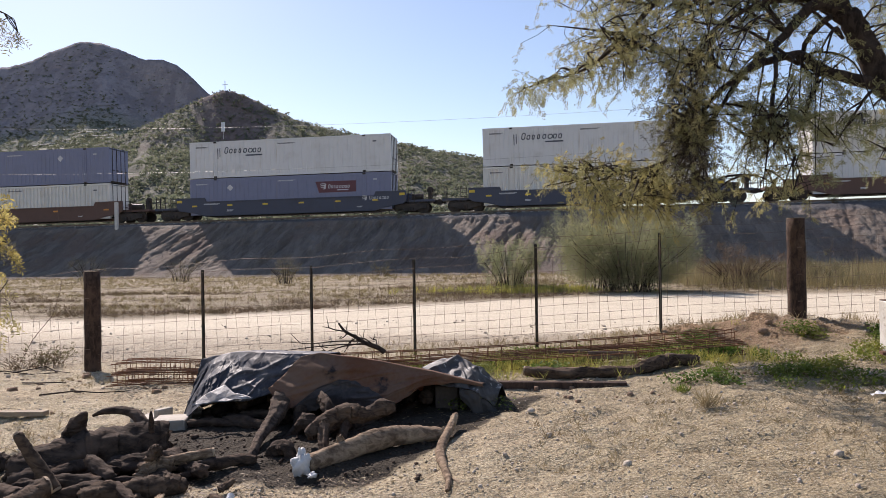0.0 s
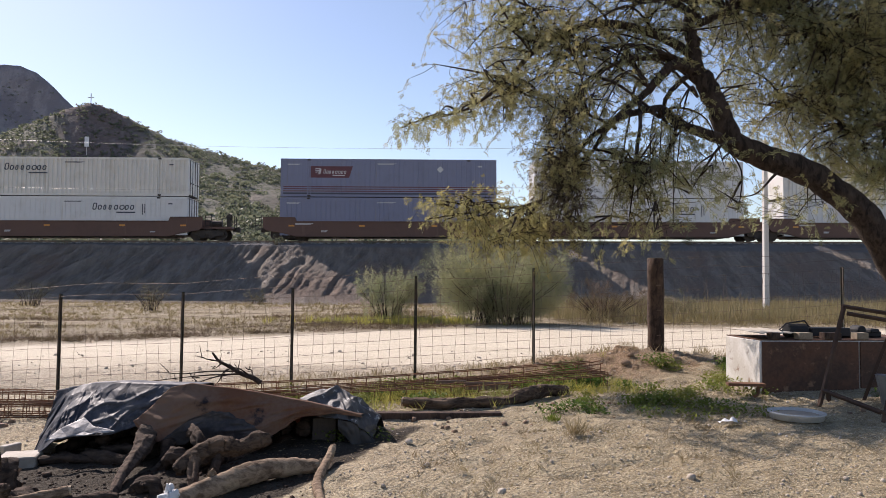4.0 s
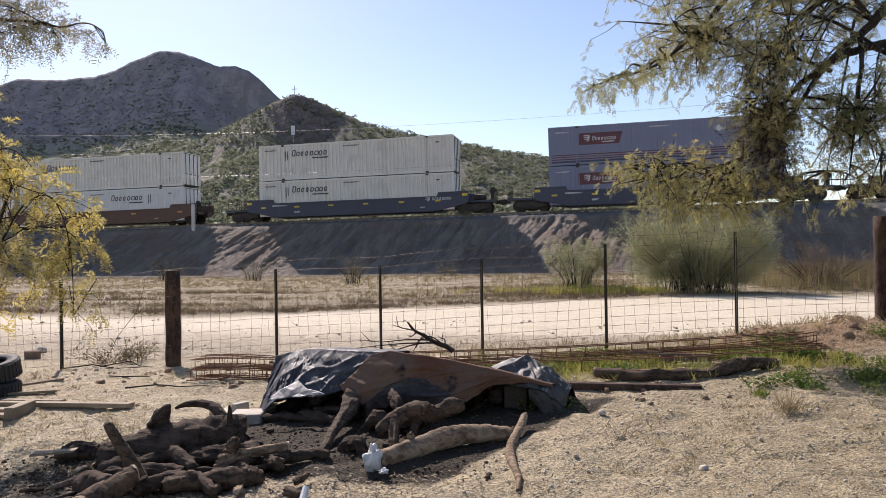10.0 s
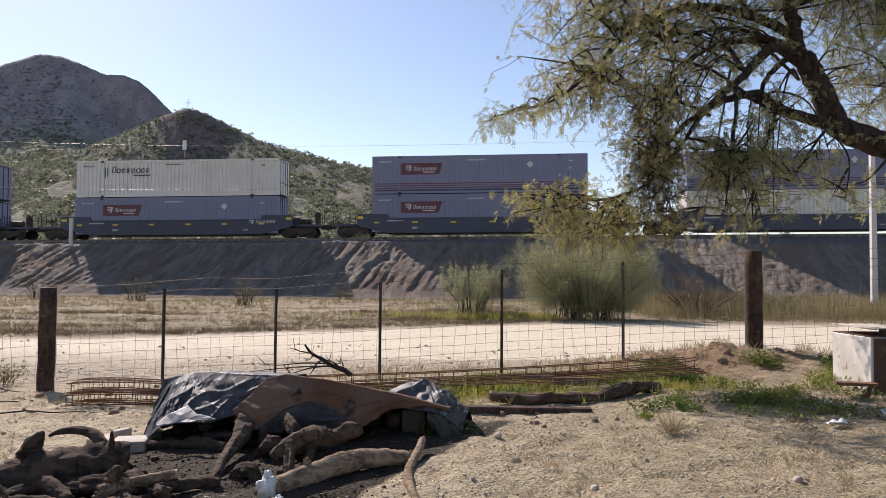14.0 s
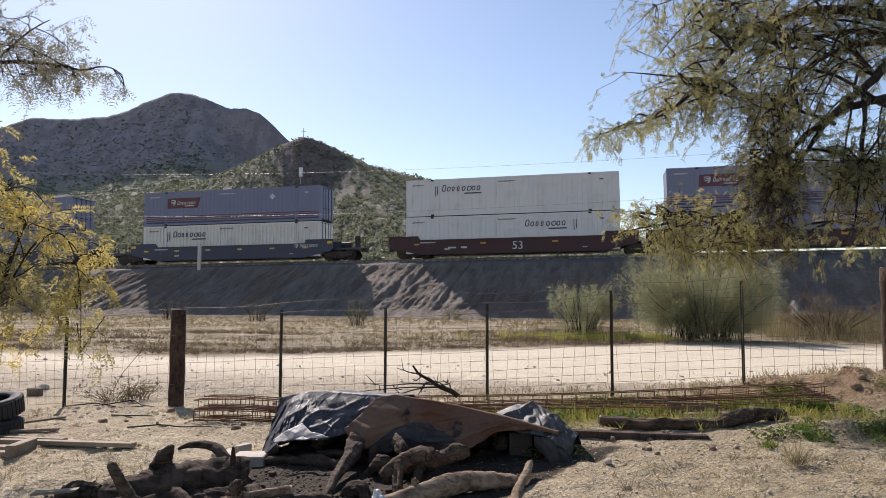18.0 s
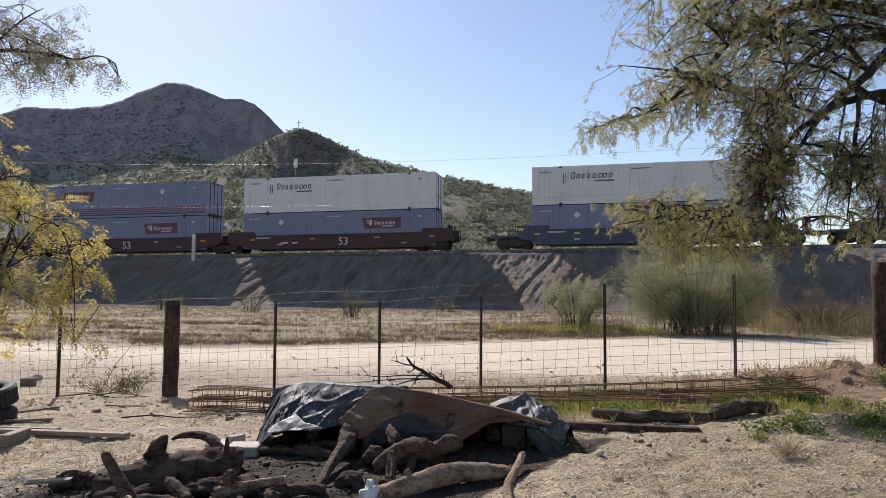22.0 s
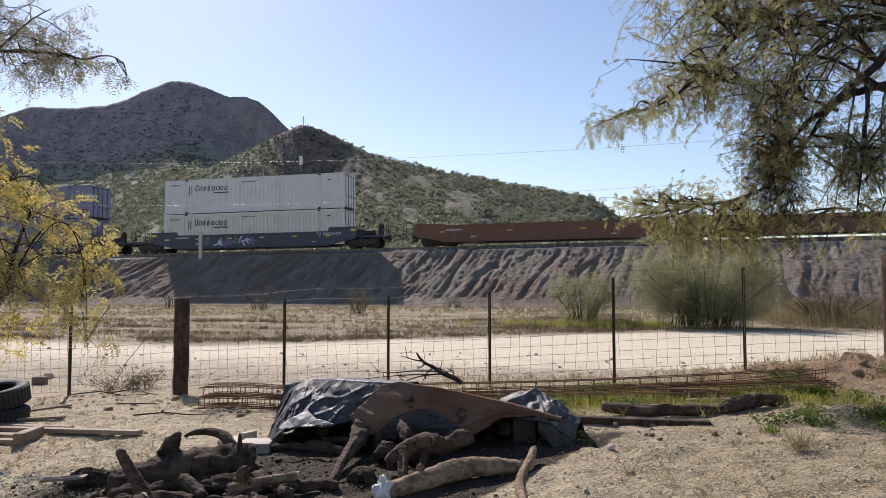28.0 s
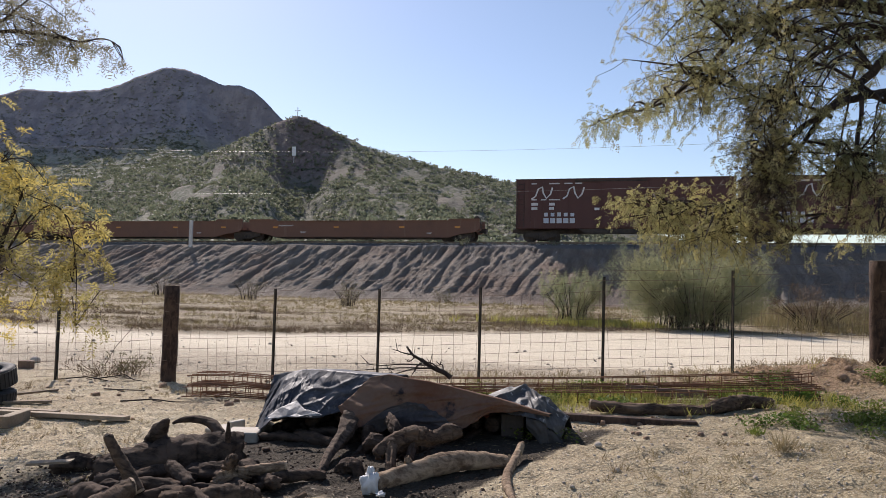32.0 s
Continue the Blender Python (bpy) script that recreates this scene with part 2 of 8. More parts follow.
def ground_material():
    n = Nodes("ground")
    x, y, z = n.axes()
    wob = n.math("MULTIPLY", n.math("SUBTRACT", n.noise(0.35, 5), 0.5), 5.0)
    far = n.math("SUBTRACT", n.ramp(x, -12.0, 4.5, 16.8, 25.4), y)
    road = n.math("MULTIPLY", n.ramp(n.math("ADD", far, n.math("MULTIPLY", wob, 0.3)), -0.3, 0.6), n.ramp(n.math("ADD", y, wob), 11.0, 15.5))
    verge = n.ramp(n.math("ADD", far, n.math("MULTIPLY", wob, 0.5)), 0.4, -1.2)
    grain, mid = n.noise(42, 6, 0.65), n.noise(5.5, 6, 0.6)
    peb = n.cells(55)
    yard = n.mix(n.ramp(mid, 0.3, 0.7), (0.47, 0.382, 0.240), (0.64, 0.540, 0.372))
    yard = n.mix(n.ramp(n.noise(0.9, 4), 0.47, 0.60), yard, (0.53, 0.425, 0.278))
    yard = n.mix(n.ramp(peb, 0.2, 0.08, 0.0, 0.4), yard, (0.60, 0.54, 0.46))
    # browner soil towards +x, with the tree's shade partly painted in
    soil_shade = n.math("ADD", x, n.math("MULTIPLY", n.math("SUBTRACT", n.noise(0.8, 5), 0.5), 4.0))
    yard = n.mix(n.ramp(soil_shade, -1.8, 1.6, 0.0, 0.85), yard, n.mix(n.ramp(mid, 0.35, 0.65), (0.300, 0.236, 0.136), (0.425, 0.345, 0.212)))
    # ash-dark soil with the pile's shade painted in, ending at a slanting edge
    rim = n.math("MAXIMUM", n.math("ADD", n.math("MULTIPLY", n.math("ADD", x, 1.2), 1.7), 4.2), 4.42)
    inside = n.math("SUBTRACT", n.math("ADD", y, n.math("MULTIPLY", n.math("SUBTRACT", mid, 0.5), 0.35)), rim)
    ash_shade = n.math("MULTIPLY", n.ramp(inside, -0.03, 0.09, 0.0, 0.95), n.math("MULTIPLY", n.ramp(y, 6.75, 6.45), n.ramp(n.math("ADD", x, n.math("MULTIPLY", mid, 1.2)), -4.1, -3.5)))
    ash_shade = n.math("MULTIPLY", ash_shade, n.ramp(n.math("SUBTRACT", n.math("MULTIPLY", x, -1.0), n.math("MULTIPLY", n.math("SUBTRACT", 6.6, y), 1.3)), 2.7, 2.2))
    old = n.math("ADD", n.math("ABSOLUTE", n.math("MULTIPLY", n.math("ADD", x, 3.7), 0.75)), n.math("ABSOLUTE", n.math("MULTIPLY", n.math("SUBTRACT", y, 4.5), 1.3)))
    ash_shade = n.math("MAXIMUM", ash_shade, n.ramp(n.math("ADD", old, n.math("MULTIPLY", n.math("SUBTRACT", mid, 0.5), 1.4)), 1.0, 0.55, 0.0, 0.85))
    yard = n.mix(ash_shade, yard, n.mix(n.ramp(grain, 0.4, 0.65), (0.021, 0.016, 0.013), (0.046, 0.036, 0.028)))
    tracks = n.noise(1.0, 4, 0.5, n.stretch((0.25, 2.4, 1)))
    sand = n.mix(n.ramp(tracks, 0.35, 0.65), (0.60, 0.522, 0.395), (0.70, 0.618, 0.478))
    shoulder = n.mix(n.ramp(mid, 0.35, 0.7), (0.43, 0.355, 0.260), (0.57, 0.485, 0.365))
    grass = n.mix(n.ramp(n.noise(0.6, 5, 0.6, n.stretch((0.35, 1, 1))), 0.4, 0.6), (0.200, 0.158, 0.092), (0.350, 0.284, 0.184))
    grass = n.mix(n.ramp(n.noise(0.25, 4), 0.55, 0.7), grass, (0.20, 0.135, 0.10))
    col = n.mix(n.ramp(n.math("ADD", y, n.math("MULTIPLY", wob, 0.4)), 9.6, 11.0), yard, shoulder)
    col = n.mix(road, col, sand)
    col = n.mix(verge, col, grass)
    far_land = n.ramp(y, 58, 75)
    col = n.mix(far_land, col, n.mix(n.ramp(n.noise(0.06, 5), 0.4, 0.6), (0.14, 0.13, 0.07), (0.30, 0.25, 0.16)))
    col = n.mix(n.math("MULTIPLY", n.ramp(grain, 0.42, 0.58, 0.0, 0.85), n.math("SUBTRACT", 1.0, ash_shade)), col, n.mix(0.55, col, (0.13, 0.095, 0.065)))
    col = n.mix(n.math("MULTIPLY", n.ramp(n.noise(80, 3, 0.6), 0.54, 0.62, 0.0, 0.55), n.math("SUBTRACT", 1.0, ash_shade)), col, (0.66, 0.590, 0.455))
    speck = n.math("MULTIPLY", n.ramp(n.noise(120, 4, 0.7), 0.56, 0.64, 0.0, 0.6), n.ramp(n.noise(2.2, 4), 0.38, 0.6, 0.35, 1.0))
    col = n.mix(n.math("MULTIPLY", n.math("MULTIPLY", speck, n.math("SUBTRACT", 1.0, ash_shade)), n.ramp(y, 13.0, 10.0)), col, (0.085, 0.062, 0.042))
    mound = n.math("ADD", n.math("ABSOLUTE", n.math("MULTIPLY", n.math("SUBTRACT", x, 2.5), 0.55)), n.math("ABSOLUTE", n.math("SUBTRACT", y, 9.6)))
    col = n.mix(n.ramp(n.math("ADD", mound, n.math("MULTIPLY", n.math("SUBTRACT", mid, 0.5), 1.4)), 1.5, 0.5, 0.0, 0.85), col, n.mix(n.ramp(grain, 0.4, 0.65), (0.36, 0.238, 0.150), (0.20, 0.122, 0.075)))
    feet = n.noise(5.0, 4, 0.6)
    h = n.math("ADD", n.math("ADD", n.math("MULTIPLY", grain, 0.7), n.math("MULTIPLY", feet, 1.7)), n.math("ADD", mid, n.math("MULTIPLY", peb, -0.12)))
    h = n.math("MULTIPLY", h, n.math("SUBTRACT", 1.0, n.math("MULTIPLY", road, 0.75)))
    return n.done(col, 0.92, 0, h, 1.0, 0.055, 0.2)


def slope_material():
    n = Nodes("embankment")
    x, y, z = n.axes()
    streak = n.noise(1.0, 6, 0.62, n.stretch((1.6, 0.35, 0.35)))
    grain = n.noise(9, 6, 0.7)
    col = n.mix(n.ramp(streak, 0.35, 0.65), (0.205, 0.170, 0.140), (0.308, 0.264, 0.222))
    col = n.mix(n.ramp(n.noise(0.22, 4), 0.5, 0.66), col, (0.25, 0.19, 0.152))
    col = n.mix(n.ramp(grain, 0.55, 0.75), col, (0.33, 0.295, 0.256))
    col = n.mix(n.ramp(n.math("ADD", z, n.math("MULTIPLY", grain, 0.3)), 4.08, 4.3), col, (0.19, 0.18, 0.175))
    rub = n.noise(3.0, 6, 0.75)
    return n.done(col, 0.95, 0, n.math("ADD", n.math("ADD", grain, streak), n.math("MULTIPLY", rub, 2.0)), 1.0, 0.16, 0.15)


def hill_material():
    n = Nodes("hill")
    streak = n.noise(0.05, 6, 0.62, n.stretch((0.5, 0.5, 2.2)))
    grain = n.noise(0.45, 6, 0.7)
    x, y, z = n.axes()
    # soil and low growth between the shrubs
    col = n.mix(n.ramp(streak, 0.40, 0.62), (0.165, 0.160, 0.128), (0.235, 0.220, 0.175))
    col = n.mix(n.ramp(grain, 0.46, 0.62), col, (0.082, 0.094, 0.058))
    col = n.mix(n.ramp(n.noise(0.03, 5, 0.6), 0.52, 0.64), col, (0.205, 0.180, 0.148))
    # beyond y 368 the slope is painted paler, standing for distance haze
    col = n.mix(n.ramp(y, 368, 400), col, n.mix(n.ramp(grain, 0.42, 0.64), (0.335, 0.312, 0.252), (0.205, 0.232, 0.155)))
    # summit cliff rock, haze put into its pale grey-violet, and brown rock of the knoll
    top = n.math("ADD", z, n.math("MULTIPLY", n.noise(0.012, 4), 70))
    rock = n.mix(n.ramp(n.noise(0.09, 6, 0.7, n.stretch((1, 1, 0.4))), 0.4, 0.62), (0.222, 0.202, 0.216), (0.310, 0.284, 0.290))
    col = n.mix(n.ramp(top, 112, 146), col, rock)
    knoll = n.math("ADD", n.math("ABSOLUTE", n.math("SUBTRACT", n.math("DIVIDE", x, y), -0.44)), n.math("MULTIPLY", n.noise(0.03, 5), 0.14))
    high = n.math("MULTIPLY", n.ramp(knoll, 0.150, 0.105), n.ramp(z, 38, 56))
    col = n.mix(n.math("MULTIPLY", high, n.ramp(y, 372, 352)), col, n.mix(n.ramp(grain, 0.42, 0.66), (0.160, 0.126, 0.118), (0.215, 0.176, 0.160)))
    return n.done(col, 0.95, 0, n.math("ADD", grain, n.math("MULTIPLY", streak, 2.0)), 0.7, 1.4, 0.1)


def painted(name, a, grime, stain, rough=0.45, tint=0.08):
    """Painted steel of a container: light fading per piece, grime at two scales, rust streaks running down."""
    n = Nodes(name)
    base = n.mix(n.math("MULTIPLY", n.random(), tint * 4), a, tuple(c * 0.82 for c in a))
    col = n.mix(n.ramp(n.noise(0.8, 5, 0.6), 0.48, 0.75, 0.0, 0.6), base, grime)
    run = n.noise(1.0, 5, 0.6, n.stretch((3.2, 3.2, 0.22)))
    col = n.mix(n.ramp(run, 0.6, 0.74, 0.0, 0.5), col, stain)
    g = n.noise(22, 4)
    return n.done(col, n.ramp(g, 0.3, 0.7, rough - 0.06, rough + 0.12), 0.0, g, 0.08, 0.004, 0.4)


def bark(name, a, b, along=(1, 1, 0.45)):
    n = Nodes(name)
    ridge = n.noise(16, 6, 0.68, n.stretch(along), 0.6)
    col = n.mix(n.ramp(ridge, 0.36, 0.62), a, b)
    col = n.mix(n.ramp(n.noise(3.2, 4), 0.5, 0.7, 0, 0.5), col, tuple(min(0.5, 1.7 * p) for p in b))
    return n.done(col, 0.9, 0, ridge, 0.9, 0.02, 0.2)


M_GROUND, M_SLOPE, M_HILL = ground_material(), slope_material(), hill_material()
M_WHITE = painted("white_paint", (0.66, 0.66, 0.65), (0.50, 0.485, 0.455), (0.40, 0.33, 0.26))
M_CREAM = painted("cream_paint", (0.70, 0.68, 0.625), (0.50, 0.47, 0.40), (0.38, 0.30, 0.21))
M_BLUE = painted("blue_grey_paint", (0.192, 0.208, 0.300), (0.160, 0.170, 0.230), (0.20, 0.19, 0.20))
M_NAVY = painted("dark_blue_paint", (0.060, 0.068, 0.098), (0.048, 0.05, 0.066), (0.10, 0.085, 0.07), 0.5)
M_OXIDE = painted("brown_oxide_paint", (0.132, 0.073, 0.055), (0.094, 0.053, 0.042), (0.18, 0.115, 0.083), 0.6)
M_MAROON = painted("maroon_paint", (0.062, 0.026, 0.026), (0.045, 0.025, 0.025), (0.09, 0.055, 0.045), 0.55)
M_BOXCAR = painted("red_brown_paint", (0.100, 0.042, 0.036), (0.070, 0.036, 0.032), (0.125, 0.075, 0.058), 0.6)
M_EMPTY = painted("faded_oxide_paint", (0.185, 0.092, 0.060), (0.125, 0.068, 0.050), (0.25, 0.165, 0.120), 0.65)
M_STEEL = worn("grimy_steel", (0.035, 0.030, 0.027), (0.075, 0.06, 0.05), 0.65, 0.35, 2, 40)
M_RAIL = worn("rail_steel", (0.14, 0.10, 0.075), (0.22, 0.18, 0.15), 0.5, 0.6, 3, 60)
M_RED = worn("red_panel", (0.140, 0.042, 0.052), (0.105, 0.036, 0.046), 0.45)
M_INK = worn("dark_lettering", (0.045, 0.052, 0.075), (0.07, 0.075, 0.09), 0.5)
M_PALE = worn("pale_lettering", (0.62, 0.62, 0.62), (0.5, 0.5, 0.5), 0.5)
M_YELLOW = worn("yellow_reflector", (0.75, 0.50, 0.05), (0.60, 0.42, 0.05), 0.4)
M_ORANGE = worn("orange_plate", (0.70, 0.30, 0.06), (0.60, 0.25, 0.05), 0.5)
M_SPRAYBLUE = worn("blue_spray", (0.07, 0.13, 0.50), (0.10, 0.18, 0.58), 0.5)
M_SPRAYWHITE = worn("white_spray", (0.55, 0.58, 0.62), (0.42, 0.45, 0.55), 0.5)
M_SPRAYVIOLET = worn("violet_spray", (0.16, 0.10, 0.26), (0.22, 0.15, 0.32), 0.5)
M_SPRAYGREEN = worn("green_spray", (0.10, 0.22, 0.14), (0.08, 0.17, 0.12), 0.5)
M_BALLAST = worn("ballast_stone", (0.15, 0.14, 0.135), (0.25, 0.235, 0.22), 0.95, 0, 2, 26, 0.9, 0.06)
M_TIE = worn("concrete_tie", (0.30, 0.28, 0.26), (0.38, 0.36, 0.33), 0.9)
M_CONCRETE = worn("pale_concrete", (0.52, 0.49, 0.45), (0.62, 0.59, 0.55), 0.85, 0, 1.2, 25)
M_POST = bark("treated_timber", (0.032, 0.021, 0.017), (0.085, 0.054, 0.039))
M_RUST = worn("rusty_iron", (0.130, 0.064, 0.038), (0.25, 0.118, 0.062), 0.85, 0.2, 3, 45, 0.4)
M_STAKE = worn("green_black_stake", (0.028, 0.034, 0.027), (0.060, 0.042, 0.030), 0.7, 0.2, 3, 45, 0.3)
M_WIRE = worn("rusty_wire", (0.115, 0.075, 0.055), (0.19, 0.14, 0.105), 0.7, 0.3, 2, 30)
M_BARK_PALE = bark("pale_young_bark", (0.070, 0.054, 0.043), (0.175, 0.140, 0.113))
M_BARK = bark("mesquite_bark", (0.018, 0.013, 0.011), (0.056, 0.041, 0.032))
M_LEAF = leafy("mesquite_leaf", (0.220, 0.238, 0.128), (0.330, 0.332, 0.175), (0.375, 0.330, 0.150), 0.60)
M_LEAF_YELLOW = leafy("yellowing_leaf", (0.41, 0.335, 0.105), (0.60, 0.46, 0.122), (0.32, 0.285, 0.125), 0.62)
M_LEAF_GOLD = leafy("olive_gold_leaf", (0.222, 0.218, 0.098), (0.330, 0.308, 0.136), (0.365, 0.312, 0.128), 0.60)
M_LEAF_DULL = leafy("dull_grey_leaf", (0.20, 0.195, 0.120), (0.30, 0.275, 0.165), (0.24, 0.215, 0.145), 0.5)
M_BROOM = leafy("broom_green", (0.205, 0.225, 0.125), (0.300, 0.310, 0.178), (0.315, 0.302, 0.165), 0.55)
M_SCRUB = leafy("desert_scrub", (0.128, 0.156, 0.100), (0.176, 0.200, 0.128), (0.190, 0.192, 0.128), 0.45)
M_STRAW = leafy("dry_grass", (0.30, 0.235, 0.125), (0.44, 0.36, 0.21), (0.24, 0.18, 0.10), 0.3)
M_BRUSH = leafy("brown_brush", (0.125, 0.082, 0.052), (0.21, 0.145, 0.09), (0.16, 0.12, 0.07), 0.2)
M_DEADTWIG = leafy("dead_twigs", (0.065, 0.047, 0.034), (0.13, 0.096, 0.066), (0.105, 0.085, 0.05), 0.2)
M_WEED = leafy("green_weed", (0.062, 0.115, 0.020), (0.130, 0.190, 0.032), (0.21, 0.22, 0.045), 0.45)
M_FLOWER = leafy("yellow_weed", (0.38, 0.35, 0.08), (0.46, 0.41, 0.11), (0.27, 0.27, 0.09), 0.4)
M_OLIVE = leafy("dry_olive_grass", (0.165, 0.145, 0.08), (0.25, 0.21, 0.12), (0.14, 0.13, 0.068), 0.3)
M_TALLGRASS = leafy("tall_pale_grass", (0.25, 0.203, 0.110), (0.36, 0.295, 0.165), (0.205, 0.178, 0.088), 0.4)
M_CLOD = worn("brown_clod", (0.17, 0.105, 0.068), (0.27, 0.18, 0.118), 0.95, 0, 6, 40, 0.5, 0.01)
M_VERGE = leafy("verge_straw", (0.235, 0.185, 0.088), (0.34, 0.275, 0.140), (0.185, 0.150, 0.072), 0.4)
M_ROCK = worn("stone", (0.34, 0.285, 0.225), (0.48, 0.42, 0.345), 0.9, 0, 3, 25, 0.5, 0.01)


# ---------------------------------------------------------------- ground, embankment, hill
def ground_z(x, y):
    """Height of the open ground."""
    x, y = np.asarray(x, float), np.asarray(y, float)
    z = 0.045 * np.clip(x, -7.5, 5.5) + 0.05 * np.clip(y - 1, 0, 5)
    z = z * (1 - smooth(10.6, 14.5, y)) + 0.27 * np.exp(-((x - 3.1) / 1.5) ** 2 - ((y - 9.95) / 0.75) ** 2)
    z = z + 0.085 * smooth(9.5, 8.5, y) * smooth(5.6, 7.6, y) * smooth(-3.2, -4.6, x)
    return z + 0.25 * smooth(33, 45, y)


def relief(x, y):
    near = (1 - smooth(12, 30, y)) * smooth(-6, 0, y)
    lumps = 0.055 * fbm(x * 1.1, y * 1.1, 4, 3) + 0.045 * fbm(x * 6, y * 6, 3, 9) - 0.035 * smooth(0.12, 0.3, fbm(x * 2.6, y * 3.4, 2, 27))
    clods = 0.11 * smooth(0.05, 0.25, fbm(x * 4.6, y * 4.6, 3, 21)) * np.exp(-((x - 2.6) / 1.6) ** 2 - ((y - 9.7) / 0.6) ** 2)
    ruts = 0.05 * fbm(x * 0.15, y * 1.2, 3, 5) * smooth(12, 14, y) * (1 - smooth(26, 40, y))
    return near * (lumps + clods) + ruts


def land(x, y):
    return float(ground_z(x, y) + relief(x, y))


def graded(lo, hi, step, outer):
    inner = np.arange(lo, hi + step / 2, step)
    right, left, d = [], [], step
    a, b = lo, hi
    while b < outer:
        d *= 1.16
        b += d
        right.append(b)
    d = step
    while a > -outer:
        d *= 1.16
        a -= d
        left.append(a)
    return np.array(left[::-1] + list(inner) + right)


def grid_mesh(name, X, Y, Z):
    h, w = X.shape
    idx = np.arange(h * w).reshape(h, w)
    quads = np.stack([idx[:-1, :-1], idx[:-1, 1:], idx[1:, 1:], idx[1:, :-1]], -1).reshape(-1, 4)
    return np_mesh(name, np.stack([X, Y, Z], -1).reshape(-1, 3), quads)


def make_ground():
    X, Y = np.meshgrid(graded(-8.5, 6.5, 0.055, 3200), graded(2.6, 11.6, 0.05, 3200))
    me = grid_mesh("ground", X, Y, ground_z(X, Y) + relief(X, Y))
    shade(me)
    tagged(part("ground", me, M_GROUND), "dry sandy yard, pale dirt road and straw-coloured verge", "ground", kind="structure")


TOE_Y, CREST_Y, CREST_Z, RAIL_Z, TRACK_Y = 42.9, 50.2, 4.02, 4.45, 53.8


def grade(x):
    """Rise of the railway line towards +x."""
    return 0.0105 * (np.clip(np.asarray(x, float), -120, 120) + 24)


def bank_z(x, v):
    """Height and place across the bank; v runs from 0 at the near toe to 1 at the far one."""
    prof_v = [0.0, 0.05, 0.42, 0.445, 0.50, 0.53, 0.66, 0.69, 0.75, 1.0]
    prof_y = [41.1, TOE_Y, CREST_Y, 50.7, 51.6, 52.3, 55.3, 56.0, 57.6, 66.0]
    prof_z = [0.0, 0.40, CREST_Z - 0.05, CREST_Z, CREST_Z + 0.02, 4.22, 4.22, CREST_Z, CREST_Z - 0.1, 0.0]
    z = np.interp(v, prof_v, prof_z)
    return np.interp(v, prof_v, prof_y), z + grade(x) * np.clip(z / CREST_Z, 0, 1)


def make_embankment():
    xs = np.concatenate([np.arange(-700, -60, 6.0), np.arange(-60, 40, 0.11), np.arange(40, 700, 6.0)])
    vs = np.concatenate([np.linspace(0, 0.045, 4), np.linspace(0.05, 0.42, 60), np.linspace(0.43, 1, 26)])
    X, V = np.meshgrid(xs, vs)
    Y, Z = bank_z(X, V)
    face = smooth(0.05, 0.12, V) * (1 - smooth(0.38, 0.435, V))
    warp = X - 5.0 * (V - 0.05) + 0.9 * fbm(X * 0.3, V * 7, 3, 11)
    deep = 1 - np.clip(np.abs(fbm(warp * 0.55, V * 1.4, 4, 31)) * 7, 0, 1)
    rills = 1 - np.clip(np.abs(fbm(warp * 1.7, V * 3.0, 4, 35)) * 5, 0, 1)
    big = fbm(warp * 0.16, V * 1.5, 3, 41)
    fine = fbm(X * 4.0, V * 60, 4, 51)
    calm = 1 - 0.65 * smooth(8, 16, X)
    cut = face * (0.10 - calm * (0.62 * deep ** 1.5 + 0.34 * rills ** 1.5) + 0.6 * big + 0.42 * fine)
    Y = Y - cut * 0.46
    Z = Z + cut * 0.30 + 0.05 * fbm(X * 1.3, V * 20, 3, 61) * (1 - face)
    Z = Z + smooth(0.36, 0.42, V) * (1 - smooth(0.43, 0.46, V)) * 0.28 * fbm(X * 0.5, V * 3, 3, 71)
    me = grid_mesh("embankment", X, Y, Z)
    shade(me)
    bank = tagged(part("embankment", me, M_SLOPE), "eroded grey-brown earth embankment carrying the railway", "embankment", kind="structure")
    return bank


def make_track():
    track = thing("railway_track", "rusty steel rails on concrete ties and grey ballast", "railway track", kind="structure")
    for y in (TRACK_Y - 0.75, TRACK_Y + 0.75):
        b = Build()
        for x0, x1 in ((-600, -120), (-120, 120), (120, 600)):
            for w, z0, z1 in ((0.07, -0.16, -0.13), (0.01, -0.13, -0.03), (0.036, -0.04, 0.0)):
                b.box(x0, x1, y - w, y + w, RAIL_Z + z0, RAIL_Z + z1)
        b.v = [(x, yy, z + float(grade(x))) for x, yy, z in b.v]
        part("rail", b, M_RAIL, track)
    b = Build().box(-0.13, 0.13, TRACK_Y - 1.25, TRACK_Y + 1.25, RAIL_Z - 0.34, RAIL_Z - 0.16)
    me = b.mesh("tie")
    for i in range(-95, 70):
        ob = part("tie", me, M_TIE, track)
        ob.location = (i * 0.61, 0, float(grade(i * 0.61)))
    rng = np.random.RandomState(5)
    n = 9000
    c = np.stack([rng.uniform(-60, 45, n), TRACK_Y + rng.uniform(-2.3, 2.3, n), np.zeros(n)], 1)
    c[:, 2] = np.interp(np.abs(c[:, 1] - TRACK_Y), [0, 1.5, 2.3], [4.23, 4.23, 4.02]) + grade(c[:, 0])
    v, q = rock_cloud(c, rng.uniform(0.025, 0.06, n), rng)
    tagged(part("ballast", np_mesh("ballast", v, q), M_BALLAST, track), kind="stuff")


